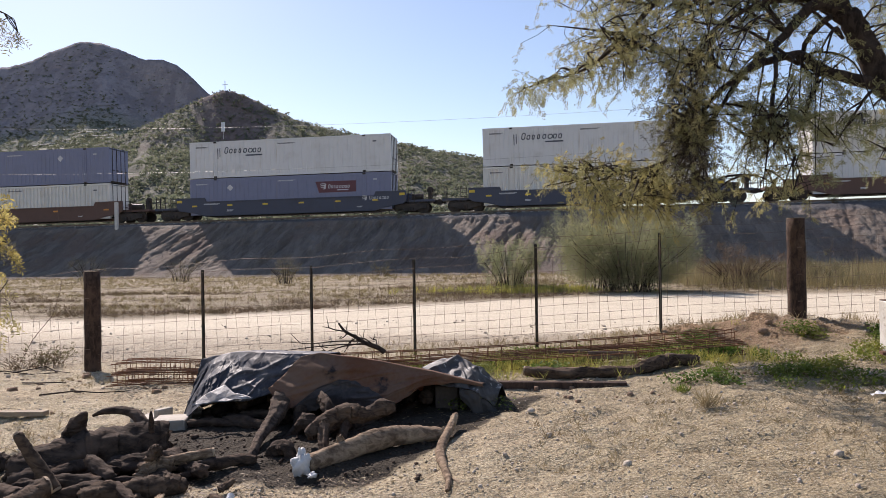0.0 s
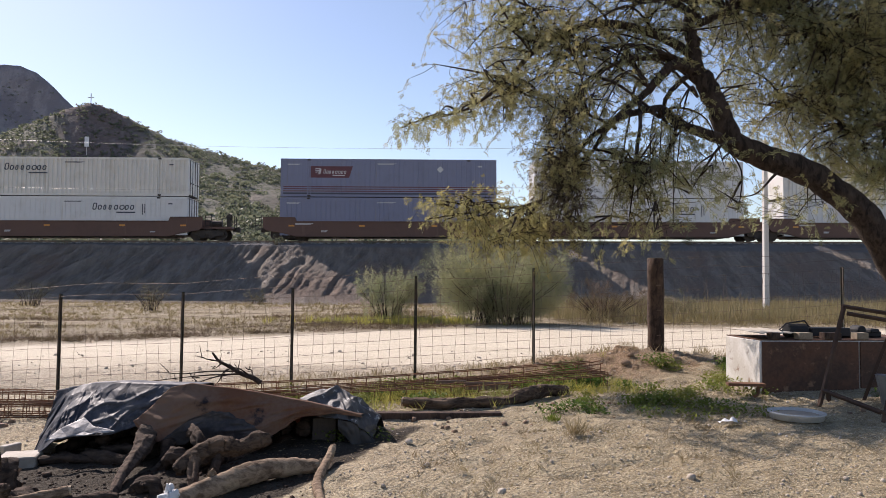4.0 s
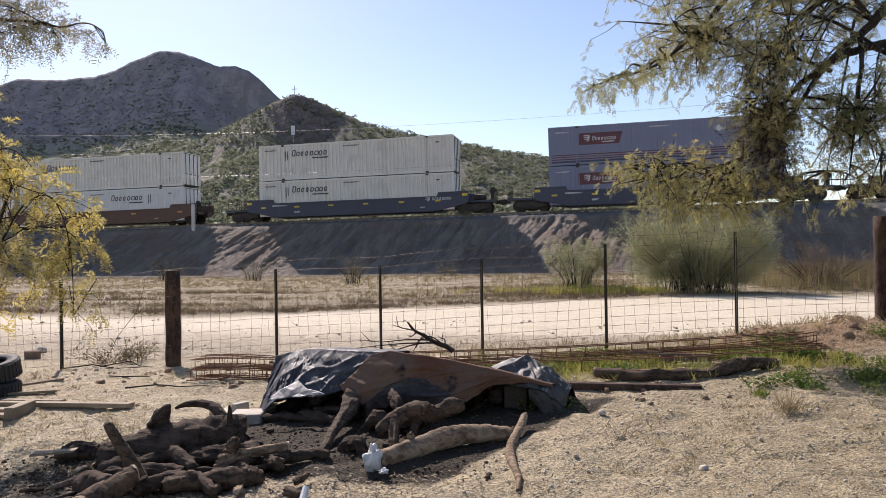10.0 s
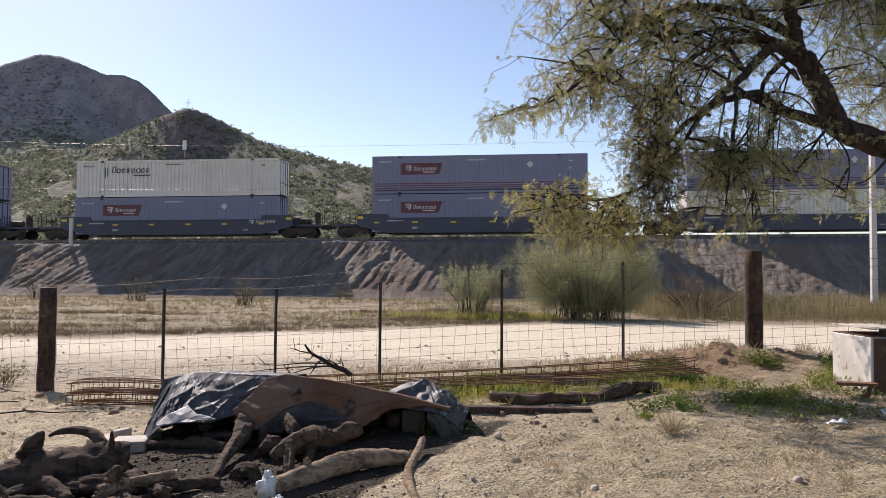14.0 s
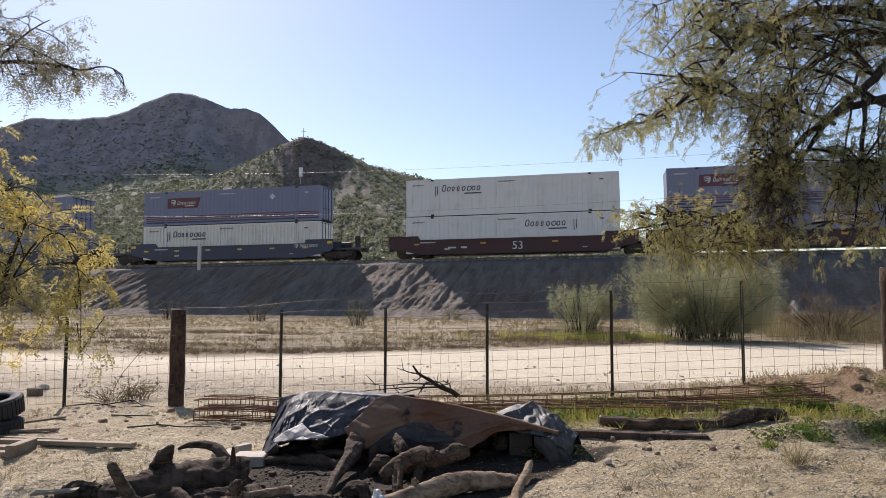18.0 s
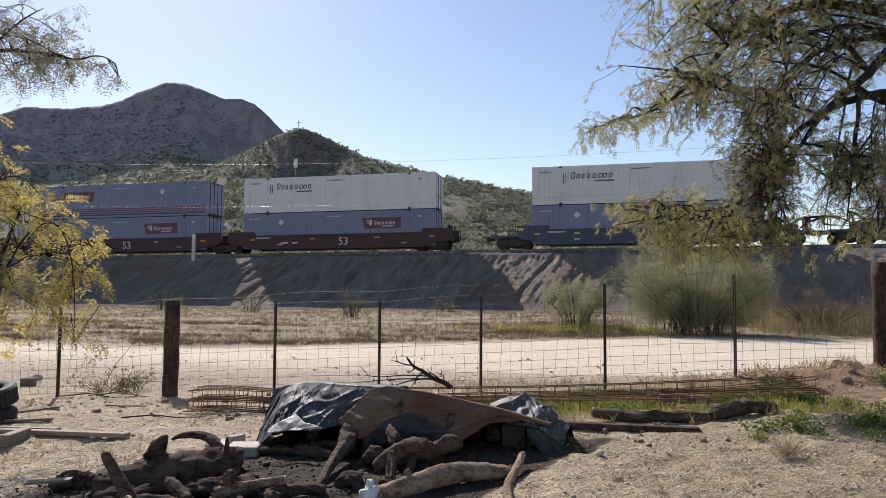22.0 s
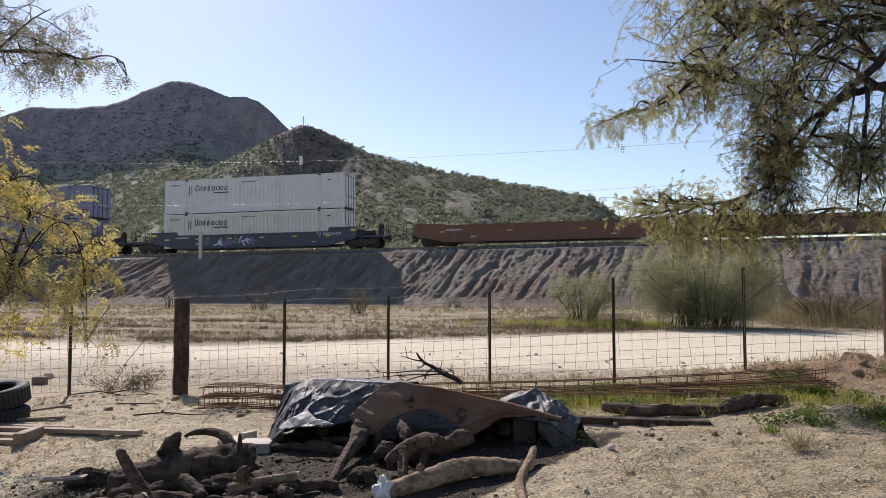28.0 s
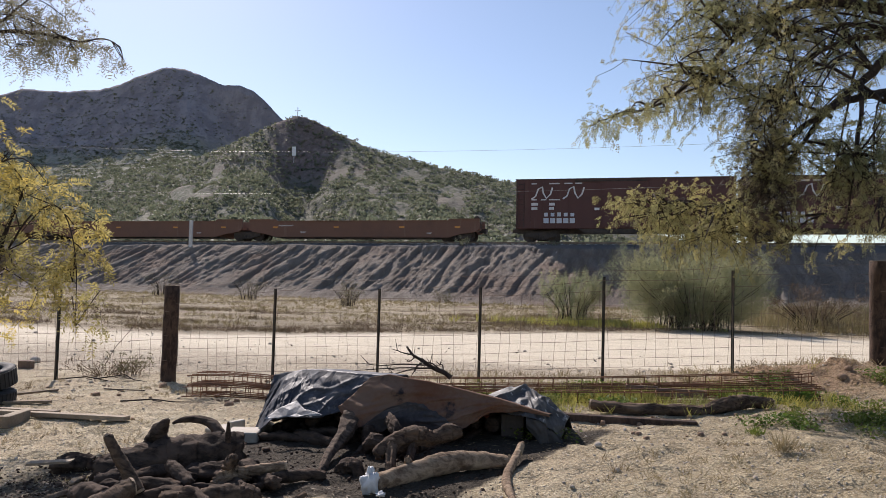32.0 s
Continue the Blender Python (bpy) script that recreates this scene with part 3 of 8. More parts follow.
def rock_cloud(centres, size, rng):
    """Small uneven stones: a squashed cube each, turned at random."""
    cube = np.array([(-1, -1, -1), (1, -1, -1), (1, 1, -1), (-1, 1, -1), (-1, -1, 1), (1, -1, 1), (1, 1, 1), (-1, 1, 1)], float)
    n = len(centres)
    p = cube[None] * (1 + 0.45 * (rng.rand(n, 8, 1) - 0.5)) * np.array([1, 0.8, 0.6]) * (0.8 + 0.4 * rng.rand(n, 1, 3))
    p[:, 4:, :2] *= 0.7
    a = rng.rand(n) * 6.3
    c, s = np.cos(a)[:, None], np.sin(a)[:, None]
    p = np.stack([p[..., 0] * c - p[..., 1] * s, p[..., 0] * s + p[..., 1] * c, p[..., 2]], -1) * np.asarray(size)[:, None, None]
    p = p + centres[:, None, :]
    faces = np.array([(3, 2, 1, 0), (4, 5, 6, 7), (0, 1, 5, 4), (1, 2, 6, 5), (2, 3, 7, 6), (3, 0, 4, 7)])
    return p.reshape(-1, 3), (faces[None] + 8 * np.arange(n)[:, None, None]).reshape(-1, 4)


# heights of the near ridge at y = 350 and of the far ridge at y = 520
NEAR_X = [-420, -300, -243, -218, -195, -178, -168, -158, -148, -119, -97, -75, -32, -7, 1, 8, 20, 60, 200]
NEAR_Z = [40, 50, 59, 66, 74, 81, 86, 88.4, 85, 70.5, 64, 58.5, 49.5, 44.5, 39, 34, 29, 16, 4]
FAR_X = [-900, -690, -600, -569, -536, -498, -455, -420, -400, -385, -357, -340, -324, -313, -302, -287, -274, -261, -250, -237, -216, -150, 0, 300]
FAR_Z = [120, 158, 163, 159, 152, 161, 157, 157.5, 161, 167, 174.5, 173, 167, 162, 157.5, 157, 151.5, 140, 129, 118, 104, 60, 25, 5]


def hill_z(a, y):
    """Height at the distance y along the line x = a * y."""
    still = np.clip(np.abs(y - 350) / 45, 0, 1) * np.clip(np.abs(y - 520) / 30, 0, 1)
    nb = np.interp((a + still * 0.10 * fbm(a * 9 + 3, y * 0.012, 3, 55)) * 350, NEAR_X, NEAR_Z)
    fa = np.interp(a * 520, FAR_X, FAR_Z)
    t = np.clip((y - 88) / (350 - 88), 0, 1)
    edge = 0.9 * fbm(a * 22, y * 0.02, 3, 77)
    steep = np.exp(-np.abs((a + 0.44 + 0.035 * edge) / 0.058) ** 2.4)
    front = 0.4 + nb * ((0.62 - 0.24 * steep) * t ** 1.15 + (0.38 + 0.24 * steep) * t ** (3.2 + 4.0 * steep))
    k = np.clip((y - 372) / (520 - 372), 0, 1)
    cliff = smooth(-0.64, -0.53, a)
    w = 0.34 * (1 - cliff) * k + (0.66 + 0.34 * cliff) * k ** (2.4 + 0.4 * edge + 5.0 * cliff)
    dip = nb - 10 * np.sin(np.pi * np.clip((y - 350) / 170, 0, 1)) * smooth(-0.75, -0.4, a)
    back = dip * (1 - w) + fa * w
    z = np.where(y < 350, front, np.where(y < 520, back, fa * (1 - smooth(520, 1150, y))))
    rough = smooth(90, 160, y)
    gully = np.abs(fbm(a * y * 0.035 + 0.02 * y, y * 0.02, 4, 81)) * 2
    z = z + rough * np.where(np.abs(y - 350) < 6, 0.25, np.where(np.abs(y - 520) < 8, 0.25, 1)) * (9 * (gully - 0.28) * np.clip(t * (1 - t) * 4, 0, 1) + 9 * (gully - 0.28) * np.clip(k * (1 - k) * 4, 0, 1) * smooth(-0.40, -0.60, a))
    return z + rough * (1.8 * fbm(a * 160, y * 0.16, 4, 91))


def make_hill():
    a = np.linspace(-1.75, 0.62, 430)
    y = np.concatenate([np.linspace(86, 335, 130), np.linspace(338, 366, 15), np.linspace(372, 510, 50), np.linspace(513, 540, 12), np.linspace(550, 1150, 24)])
    A, Y = np.meshgrid(a, y)
    me = grid_mesh("hill", A * Y, Y, hill_z(A, Y) - np.where(Y < 88, 3, 0) - np.where(Y > 1100, 6, 0))
    shade(me)
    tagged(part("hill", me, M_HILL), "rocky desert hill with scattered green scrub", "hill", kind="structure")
    rng = np.random.RandomState(12)
    # scrub: tufts of leafy flakes
    n = 62000
    aa = rng.uniform(-1.05, 0.12, n)
    yy = 92 + 330 * rng.rand(n) ** 1.25
    far = rng.rand(n) < 0.34
    yy[far] = 360 + 158 * rng.rand(far.sum()) ** 1.3
    keep = (fbm(aa * 30, yy * 0.03, 3, 15) > -0.20) & ((yy < 465) | (rng.rand(n) < 0.6))
    aa, yy = aa[keep], yy[keep]
    zz = hill_z(aa, yy)
    size = rng.uniform(0.40, 1.25, len(aa)) * np.where(yy > 380, 0.95, 1.0) * (1 + 0.5 * (rng.rand(len(aa)) > 0.9))
    k = 11
    c = np.stack([aa * yy, yy, zz], 1)[:, None, :] + rng.normal(0, 0.42, (len(aa), k, 3)) * size[:, None, None] * np.array([1.3, 1.2, 0.6]) + np.array([0, 0, 0.55]) * size[:, None, None]
    d = rng.normal(0, 1, (len(aa) * k, 3))
    v, q = flakes(c.reshape(-1, 3), d, rng.normal(0, 1, d.shape), np.repeat(size, k) * 0.85, np.repeat(size, k) * 0.65)
    tagged(part("scrub", np_mesh("scrub", v, q), M_SCRUB), "grey-green desert scrub dotted over the hillside", "scrub", kind="stuff")
    # pale terraces of loose stone along the far slope
    b = Build()
    for i in range(70):
        a0, y0 = rng.uniform(-0.98, -0.54), rng.uniform(392, 480)
        z0 = float(hill_z(np.array(a0), np.array(y0)))
        row, n0 = [], 12
        far = np.linspace(y0 - 60, y0 + 60, 240)
        for k, t in enumerate(np.linspace(a0, a0 + rng.uniform(0.02, 0.09), n0)):
            high = hill_z(np.full(240, t), far)
            yy = far[np.argmin(np.abs(high - z0) + 0.02 * np.abs(far - y0))]
            wide = rng.uniform(0.8, 2.2) * math.sin(math.pi * (k + 0.5) / n0) ** 0.5
            row += [(float(t * yy), yy, z0 + 0.7), (float(t * (yy + wide)), yy + wide, z0 + 0.75 + 0.35 * wide)]
        b.add(row, [(2 * k, 2 * k + 2, 2 * k + 3, 2 * k + 1) for k in range(n0 - 1)])
    tagged(part("rock_ledge", b, worn("pale_rubble", (0.30, 0.285, 0.255), (0.38, 0.36, 0.325), 0.95)), "pale broken stone ledges running along the slope", "rock ledge", kind="stuff")
    cross = thing("hilltop_cross", "tall pale metal cross on the rocky knoll", "cross", at=(-158.5, 350, 87.0))
    part("upright", Build().box(-0.14, 0.14, -0.14, 0.14, 0, 6.0), M_CONCRETE, cross)
    part("crossbar", Build().box(-1.5, 1.5, -0.12, 0.12, 3.9, 4.16), M_CONCRETE, cross)
    a0 = -159.44 / 349.97
    along = np.linspace(150, 349, 400)
    y0 = float(along[np.argmax((hill_z(np.full(400, a0), along) - 1.6) / along > 0.175)])
    z0 = float(hill_z(np.array(a0), np.array(y0)))
    top = 1.6 + (68.85 - 1.6) * y0 / 350
    shrine = thing("hillside_sign", "small white panel on a mast on the dark hillside", "panel", at=(a0 * y0, y0, z0 - 0.6))
    h = top - z0 + 0.6
    part("mast", Build().box(-0.12, 0.12, -0.82, -0.6, -1.5, h + 2.0), M_CONCRETE, shrine)
    part("panel", Build().box(-1.0, 1.0, -0.9, -0.8, h - 2.3, h + 2.3), worn("white_panel", (0.80, 0.80, 0.80), (0.74, 0.74, 0.74), 0.7), shrine)


def flakes(c, d, up, length, width):
    """Pointed quads at the places c along d: leaves, blades and flakes."""
    d = d / (np.linalg.norm(d, axis=1, keepdims=True) + 1e-9)
    s = np.cross(d, up)
    s = s / (np.linalg.norm(s, axis=1, keepdims=True) + 1e-9)
    L, W = np.asarray(length)[..., None] * d * 0.5, np.asarray(width)[..., None] * s * 0.5
    v = np.stack([c - L, c + W, c + L, c - W], 1).reshape(-1, 3)
    return v, np.arange(len(v)).reshape(-1, 4)


make_ground()
make_embankment()
make_track()
make_hill()


# ---------------------------------------------------------------- the train
SPEED = 13.096                  # metres a second, towards -x
FRONT = TRACK_Y - 1.3           # y of the near container faces
LONG, TALL = 16.15, 2.82
MOVERS = []                     # (thing, place at 0 s)
AHEAD = 0.24                    # shift of the whole train along the track


def word(b, x, z, w, h, y, lean=0.16):
    """A wordmark as a row of plain slanted loops, the first one taller."""
    step = w / 8
    for i in range(8):
        hh = h if i == 0 else h * 0.70
        wide = step * (0.76, 0.70, 0.52, 0.52, 0.72, 0.96, 0.70, 0.70)[i]
        x0, s = x + i * step, step * 0.17
        cut = min(wide, hh) * 0.28
        rim = [(cut, 0), (wide - cut, 0), (wide, cut), (wide, hh - cut), (wide - cut, hh), (cut, hh), (0, hh - cut), (0, cut)]
        mid = (wide / 2, hh / 2)
        inner = [(mid[0] + (p - mid[0]) * (1 - 2 * s / wide), mid[1] + (q - mid[1]) * (1 - 2 * s / hh)) for p, q in rim]
        for k in range(8):
            m = (k + 1) % 8
            b.prism([(x0 + p + lean * q, z + q) for p, q in (rim[k], rim[m], inner[m], inner[k])], y - 0.012, y)


def bars(b, x, z, w, h, y, lines=2):
    for i in range(lines):
        b.box(x, x + w * (1 - 0.12 * i), y - 0.012, y, z - i * h * 1.6, z - i * h * 1.6 + h)


def swirl(b, x, z, r, y):
    """A round mark of three curved bands."""
    for k in range(3):
        pts = []
        for i in range(9):
            a = radians(150 - 30 * i)
            pts.append((x + r * (1 - 0.1 * k) * math.cos(a), z + r * (0.75 - 0.5 * k) + r * 0.30 * math.sin(a)))
        pts += [(px - 0.02, pz - r * 0.22) for px, pz in reversed(pts)]
        b.prism(pts[::-1], y - 0.014, y)


CONTAINER_MESH = {}


def side_mesh(kind):
    """One long wall, near face at y = 0: ribbed or flat with shallow seams."""
    if kind in CONTAINER_MESH:
        return CONTAINER_MESH[kind]
    b = Build()
    z0, z1 = 0.16, TALL - 0.14
    x0, x1 = 0.16, LONG - 0.16
    if kind == "ribbed":
        pitch, n = (x1 - x0) / 50, 50
        xs, ys = [], []
        for i in range(n):
            for f, d in ((0.0, 0.0), (0.36, 0.0), (0.5, 0.075), (0.86, 0.075)):
                xs.append(x0 + (i + f) * pitch)
                ys.append(d)
        xs.append(x1)
        ys.append(0.0)
    else:
        xs, ys, n = [x0], [0.0], 44
        for i in range(1, n):
            c = x0 + (x1 - x0) * i / n
            for dx, d in ((-0.045, 0.0), (-0.02, 0.019), (0.02, 0.019), (0.045, 0.0)):
                xs.append(c + dx)
                ys.append(d)
        xs.append(x1)
        ys.append(0.0)
    k = len(xs)
    b.add([(x, y, z0) for x, y in zip(xs, ys)] + [(x, y, z1) for x, y in zip(xs, ys)], [(i, i + 1, i + 1 + k, i + k) for i in range(k - 1)])
    b.add([(x0, 0.095, z0), (x1, 0.095, z0), (x1, 0.095, z1), (x0, 0.095, z1)], [(3, 2, 1, 0)])
    CONTAINER_MESH[kind] = b.mesh("long_wall")
    return CONTAINER_MESH[kind]


def shared(key, make):
    if key not in CONTAINER_MESH:
        CONTAINER_MESH[key] = make().mesh(key[0])
    return CONTAINER_MESH[key]


def tinted(me, material, key):
    """The same mesh shape in another paint."""
    full = (me.name, material.name, key)
    if full not in CONTAINER_MESH:
        copy = me.copy()
        copy.materials.clear()
        copy.materials.append(material)
        CONTAINER_MESH[full] = copy
    return CONTAINER_MESH[full]


def make_container(paint, ribbed, mark, label):
    """mark: letters of w (dark word at the front end), W (at the back end), r, R (red panel), d, D (white diamond), s (striped foot)."""
    c = thing("shipping_container", label, "shipping container")
    kind = "ribbed" if ribbed else "flat"
    wall = tinted(side_mesh(kind), paint, "wall")
    near = part("long_wall", wall, paint, c)
    far = part("long_wall", wall, paint, c)
    far.matrix_basis = pose(LONG, 2.6, 0, 0, 0, 180)
    def frame_rails():
        return Build().box(0, LONG, -0.012, 0.10, 0, 0.16)
    for y, z in ((0, 0), (2.512, 0), (0, TALL - 0.14), (2.512, TALL - 0.14)):
        ob = part("rail", tinted(shared(("rail",), frame_rails), paint, "rail"), paint, c)
        ob.location = (0, y, z)
    post = tinted(shared(("corner_post",), lambda: Build().box(0, 0.16, -0.016, 0.16, 0, TALL)), paint, "post")
    inner = tinted(shared(("support_post",), lambda: Build().box(0, 0.075, -0.02, 0.03, 0, TALL).box(0.19, 0.24, -0.016, 0.03, 0, TALL)), paint, "post")
    for x in (0, LONG - 0.16):
        for y in (0, 2.456):
            ob = part("corner_post", post, paint, c)
            ob.location = (x, y, 0)
    lock = tinted(shared(("twist_lock",), lambda: Build().box(0, 0.1, 0, 0.1, -0.09, 0.01)), M_STEEL, "lock")
    for x in (2.05, LONG - 2.15):
        for yy in (0.10, 2.40):
            part("twist_lock", lock, M_STEEL, c).location = (x, yy, 0)
    for x in (1.98, LONG - 2.22):
        part("support_post", inner, paint, c).location = (x, 0, 0)
        for z in (0, TALL - 0.12):
            ob = part("corner_casting", tinted(shared(("corner_casting",), lambda: Build().box(0, 0.24, -0.03, 0.12, 0, 0.12)), M_STEEL, "cast"), M_STEEL, c)
            ob.location = (x, 0, z)
    part("roof", tinted(shared(("roof",), lambda: Build().box(0.02, LONG - 0.02, 0.02, 2.58, TALL - 0.05, TALL)), paint, "roof"), paint, c)
    part("floor", tinted(shared(("floor",), lambda: Build().box(0.1, LONG - 0.1, 0.1, 2.5, 0.04, 0.16)), M_STEEL, "floor"), M_STEEL, c)
    part("end_wall", tinted(shared(("end_wall",), lambda: Build().box(0.01, 0.06, 0.14, 2.46, 0.14, TALL - 0.12)), paint, "end"), paint, c)
    leaf = tinted(shared(("door_leaf",), lambda: Build().box(0, 0.05, 0, 1.15, 0.14, TALL - 0.12)), paint, "door")
    rod = tinted(shared(("lock_rod",), lambda: Build().tube([(0.07, 0, 0.05), (0.07, 0, TALL - 0.05)], 0.025, 6).box(0.05, 0.11, -0.05, 0.22, 1.0, 1.05)), M_STEEL, "rod")
    for y in (0.14, 1.31):
        d = part("door_leaf", leaf, paint, c)
        d.location = (LONG - 0.06, y, 0)
        for yy in (0.28, 0.86):
            part("lock_rod", rod, M_STEEL, d).location = (0, yy, 0)
    y = -0.002
    if "w" in mark or "W" in mark:
        x = 2.85 if "w" in mark else 9.25
        b = Build()
        word(b, x, 1.86, 3.1, 0.52, y)
        tagged(part("wordmark", b, M_INK, c), "dark slanted wordmark as plain strokes", kind="stuff")
        b = Build()
        bars(b, x + 1.75, 1.62, 1.35, 0.10, y, 1)
        part("subtitle_bar", b, M_INK, c)
        b = Build()
        bx = x - 0.55 if "w" in mark else x + 3.6
        for i in range(2):
            b.box(bx + 0.17 * i, bx + 0.06 + 0.17 * i, y - 0.012, y, 1.5 + 0.1 * i, 2.3)
        tagged(part("code_bar", b, M_INK, c), kind="stuff")
    for ch, x in (("r", 2.15), ("R", 10.2)):
        if ch in mark:
            w = 3.2
            p = part("red_panel", Build().prism([(x, 1.42), (x + w - 0.28, 1.42), (x + w, 2.28), (x, 2.28)] if ch == "r" else [(x + 0.28, 1.42), (x + w, 1.42), (x + w, 2.28), (x, 2.28)], y - 0.010, y),
                     M_RED, c, "dark red slanted panel")
            b = Build()
            swirl(b, x + 0.62, 1.86, 0.26, y - 0.012)
            part("swirl_mark", b, M_PALE, p)
            b = Build()
            word(b, x + 1.0, 1.72, 1.75, 0.32, y - 0.012)
            tagged(part("wordmark", b, M_PALE, p), kind="stuff")
            b = Build()
            bars(b, x + 1.7, 1.56, 0.9, 0.07, y - 0.012, 1)
            part("subtitle_bar", b, M_PALE, p)
    for ch, x in (("d", 3.3), ("D", 11.9)):
        if ch in mark:
            part("diamond_sticker", Build().prism([(x - 0.26, 2.08), (x, 1.82), (x + 0.26, 2.08), (x, 2.34)], y - 0.01, y), M_PALE, c)
    if "s" in mark:
        part("dark_band", Build().box(0.2, LONG - 0.2, y - 0.006, y, 0.17, 0.30), M_NAVY, c)
        for z in (0.38, 0.54, 0.70):
            part("red_stripe", Build().box(0.2, LONG - 0.2, y - 0.006, y, z, z + 0.07), M_RED, c)
    b = Build()
    bars(b, 7.2, TALL - 0.34, 1.4, 0.03, y, 2)
    bars(b, LONG - 1.4, TALL - 0.55, 0.3, 0.09, y, 1)
    bars(b, 0.5, TALL - 0.4, 1.0, 0.03, y, 2)
    tagged(part("stencilling", b, M_INK if paint in (M_WHITE, M_CREAM) else M_PALE, c), kind="stuff")
    return c


def truck(parent, x):
    """A two-axle truck: side frames, bolster, four wheels."""
    t = part("truck", tinted(shared(("truck",), lambda: Build().prism(
        [(-1.15, 0.36), (-0.62, 0.30), (-0.34, 0.16), (0.34, 0.16), (0.62, 0.30), (1.15, 0.36), (1.2, 0.58), (0.5, 0.74), (-0.5, 0.74), (-1.2, 0.58)], -1.12, -0.98).prism(
        [(-1.15, 0.36), (-0.62, 0.30), (-0.34, 0.16), (0.34, 0.16), (0.62, 0.30), (1.15, 0.36), (1.2, 0.58), (0.5, 0.74), (-0.5, 0.74), (-1.2, 0.58)], 0.98, 1.12).box(-0.3, 0.3, -1.0, 1.0, 0.3, 0.66)), M_STEEL, "truck"), M_STEEL, parent)
    t.location = (x, 0, 0)
    wheel = tinted(shared(("wheel",), lambda: Build().disc((0, 0, 0), (0, 1, 0), 0.46, 0.065, 20).disc((0, 0.07, 0), (0, 1, 0), 0.485, 0.015, 20).disc((0, -0.08, 0), (0, 1, 0), 0.13, 0.05, 10)), M_STEEL, "wheel")
    for dx in (-0.89, 0.89):
        for y, turn in ((-0.75, 0), (0.75, 180)):
            part("wheel", wheel, M_STEEL, t).matrix_basis = pose(dx, y, 0.46, 0, 0, turn)
    spring = tinted(shared(("spring",), lambda: Build().disc((-0.13, -1.13, 0.34), (0, 0, 1), 0.08, 0.12, 8).disc((0.13, -1.13, 0.34), (0, 0, 1), 0.08, 0.12, 8)), M_STEEL, "spring")
    part("spring", spring, M_STEEL, t)


def sill_outline(body, raised, mid=1.42):
    """Side of a well: deep between the trucks, swept up and raised at the ends."""
    e = 2.35
    return [(0.25, 0.72), (1.5, 0.52), (2.4, 0.27), (body - 2.4, 0.27), (body - 1.5, 0.52), (body - 0.25, 0.72),
            (body, 0.95), (body, raised), (body - e, raised), (body - e - 0.12, mid), (e + 0.12, mid), (e, raised), (0, raised), (0, 0.95)]


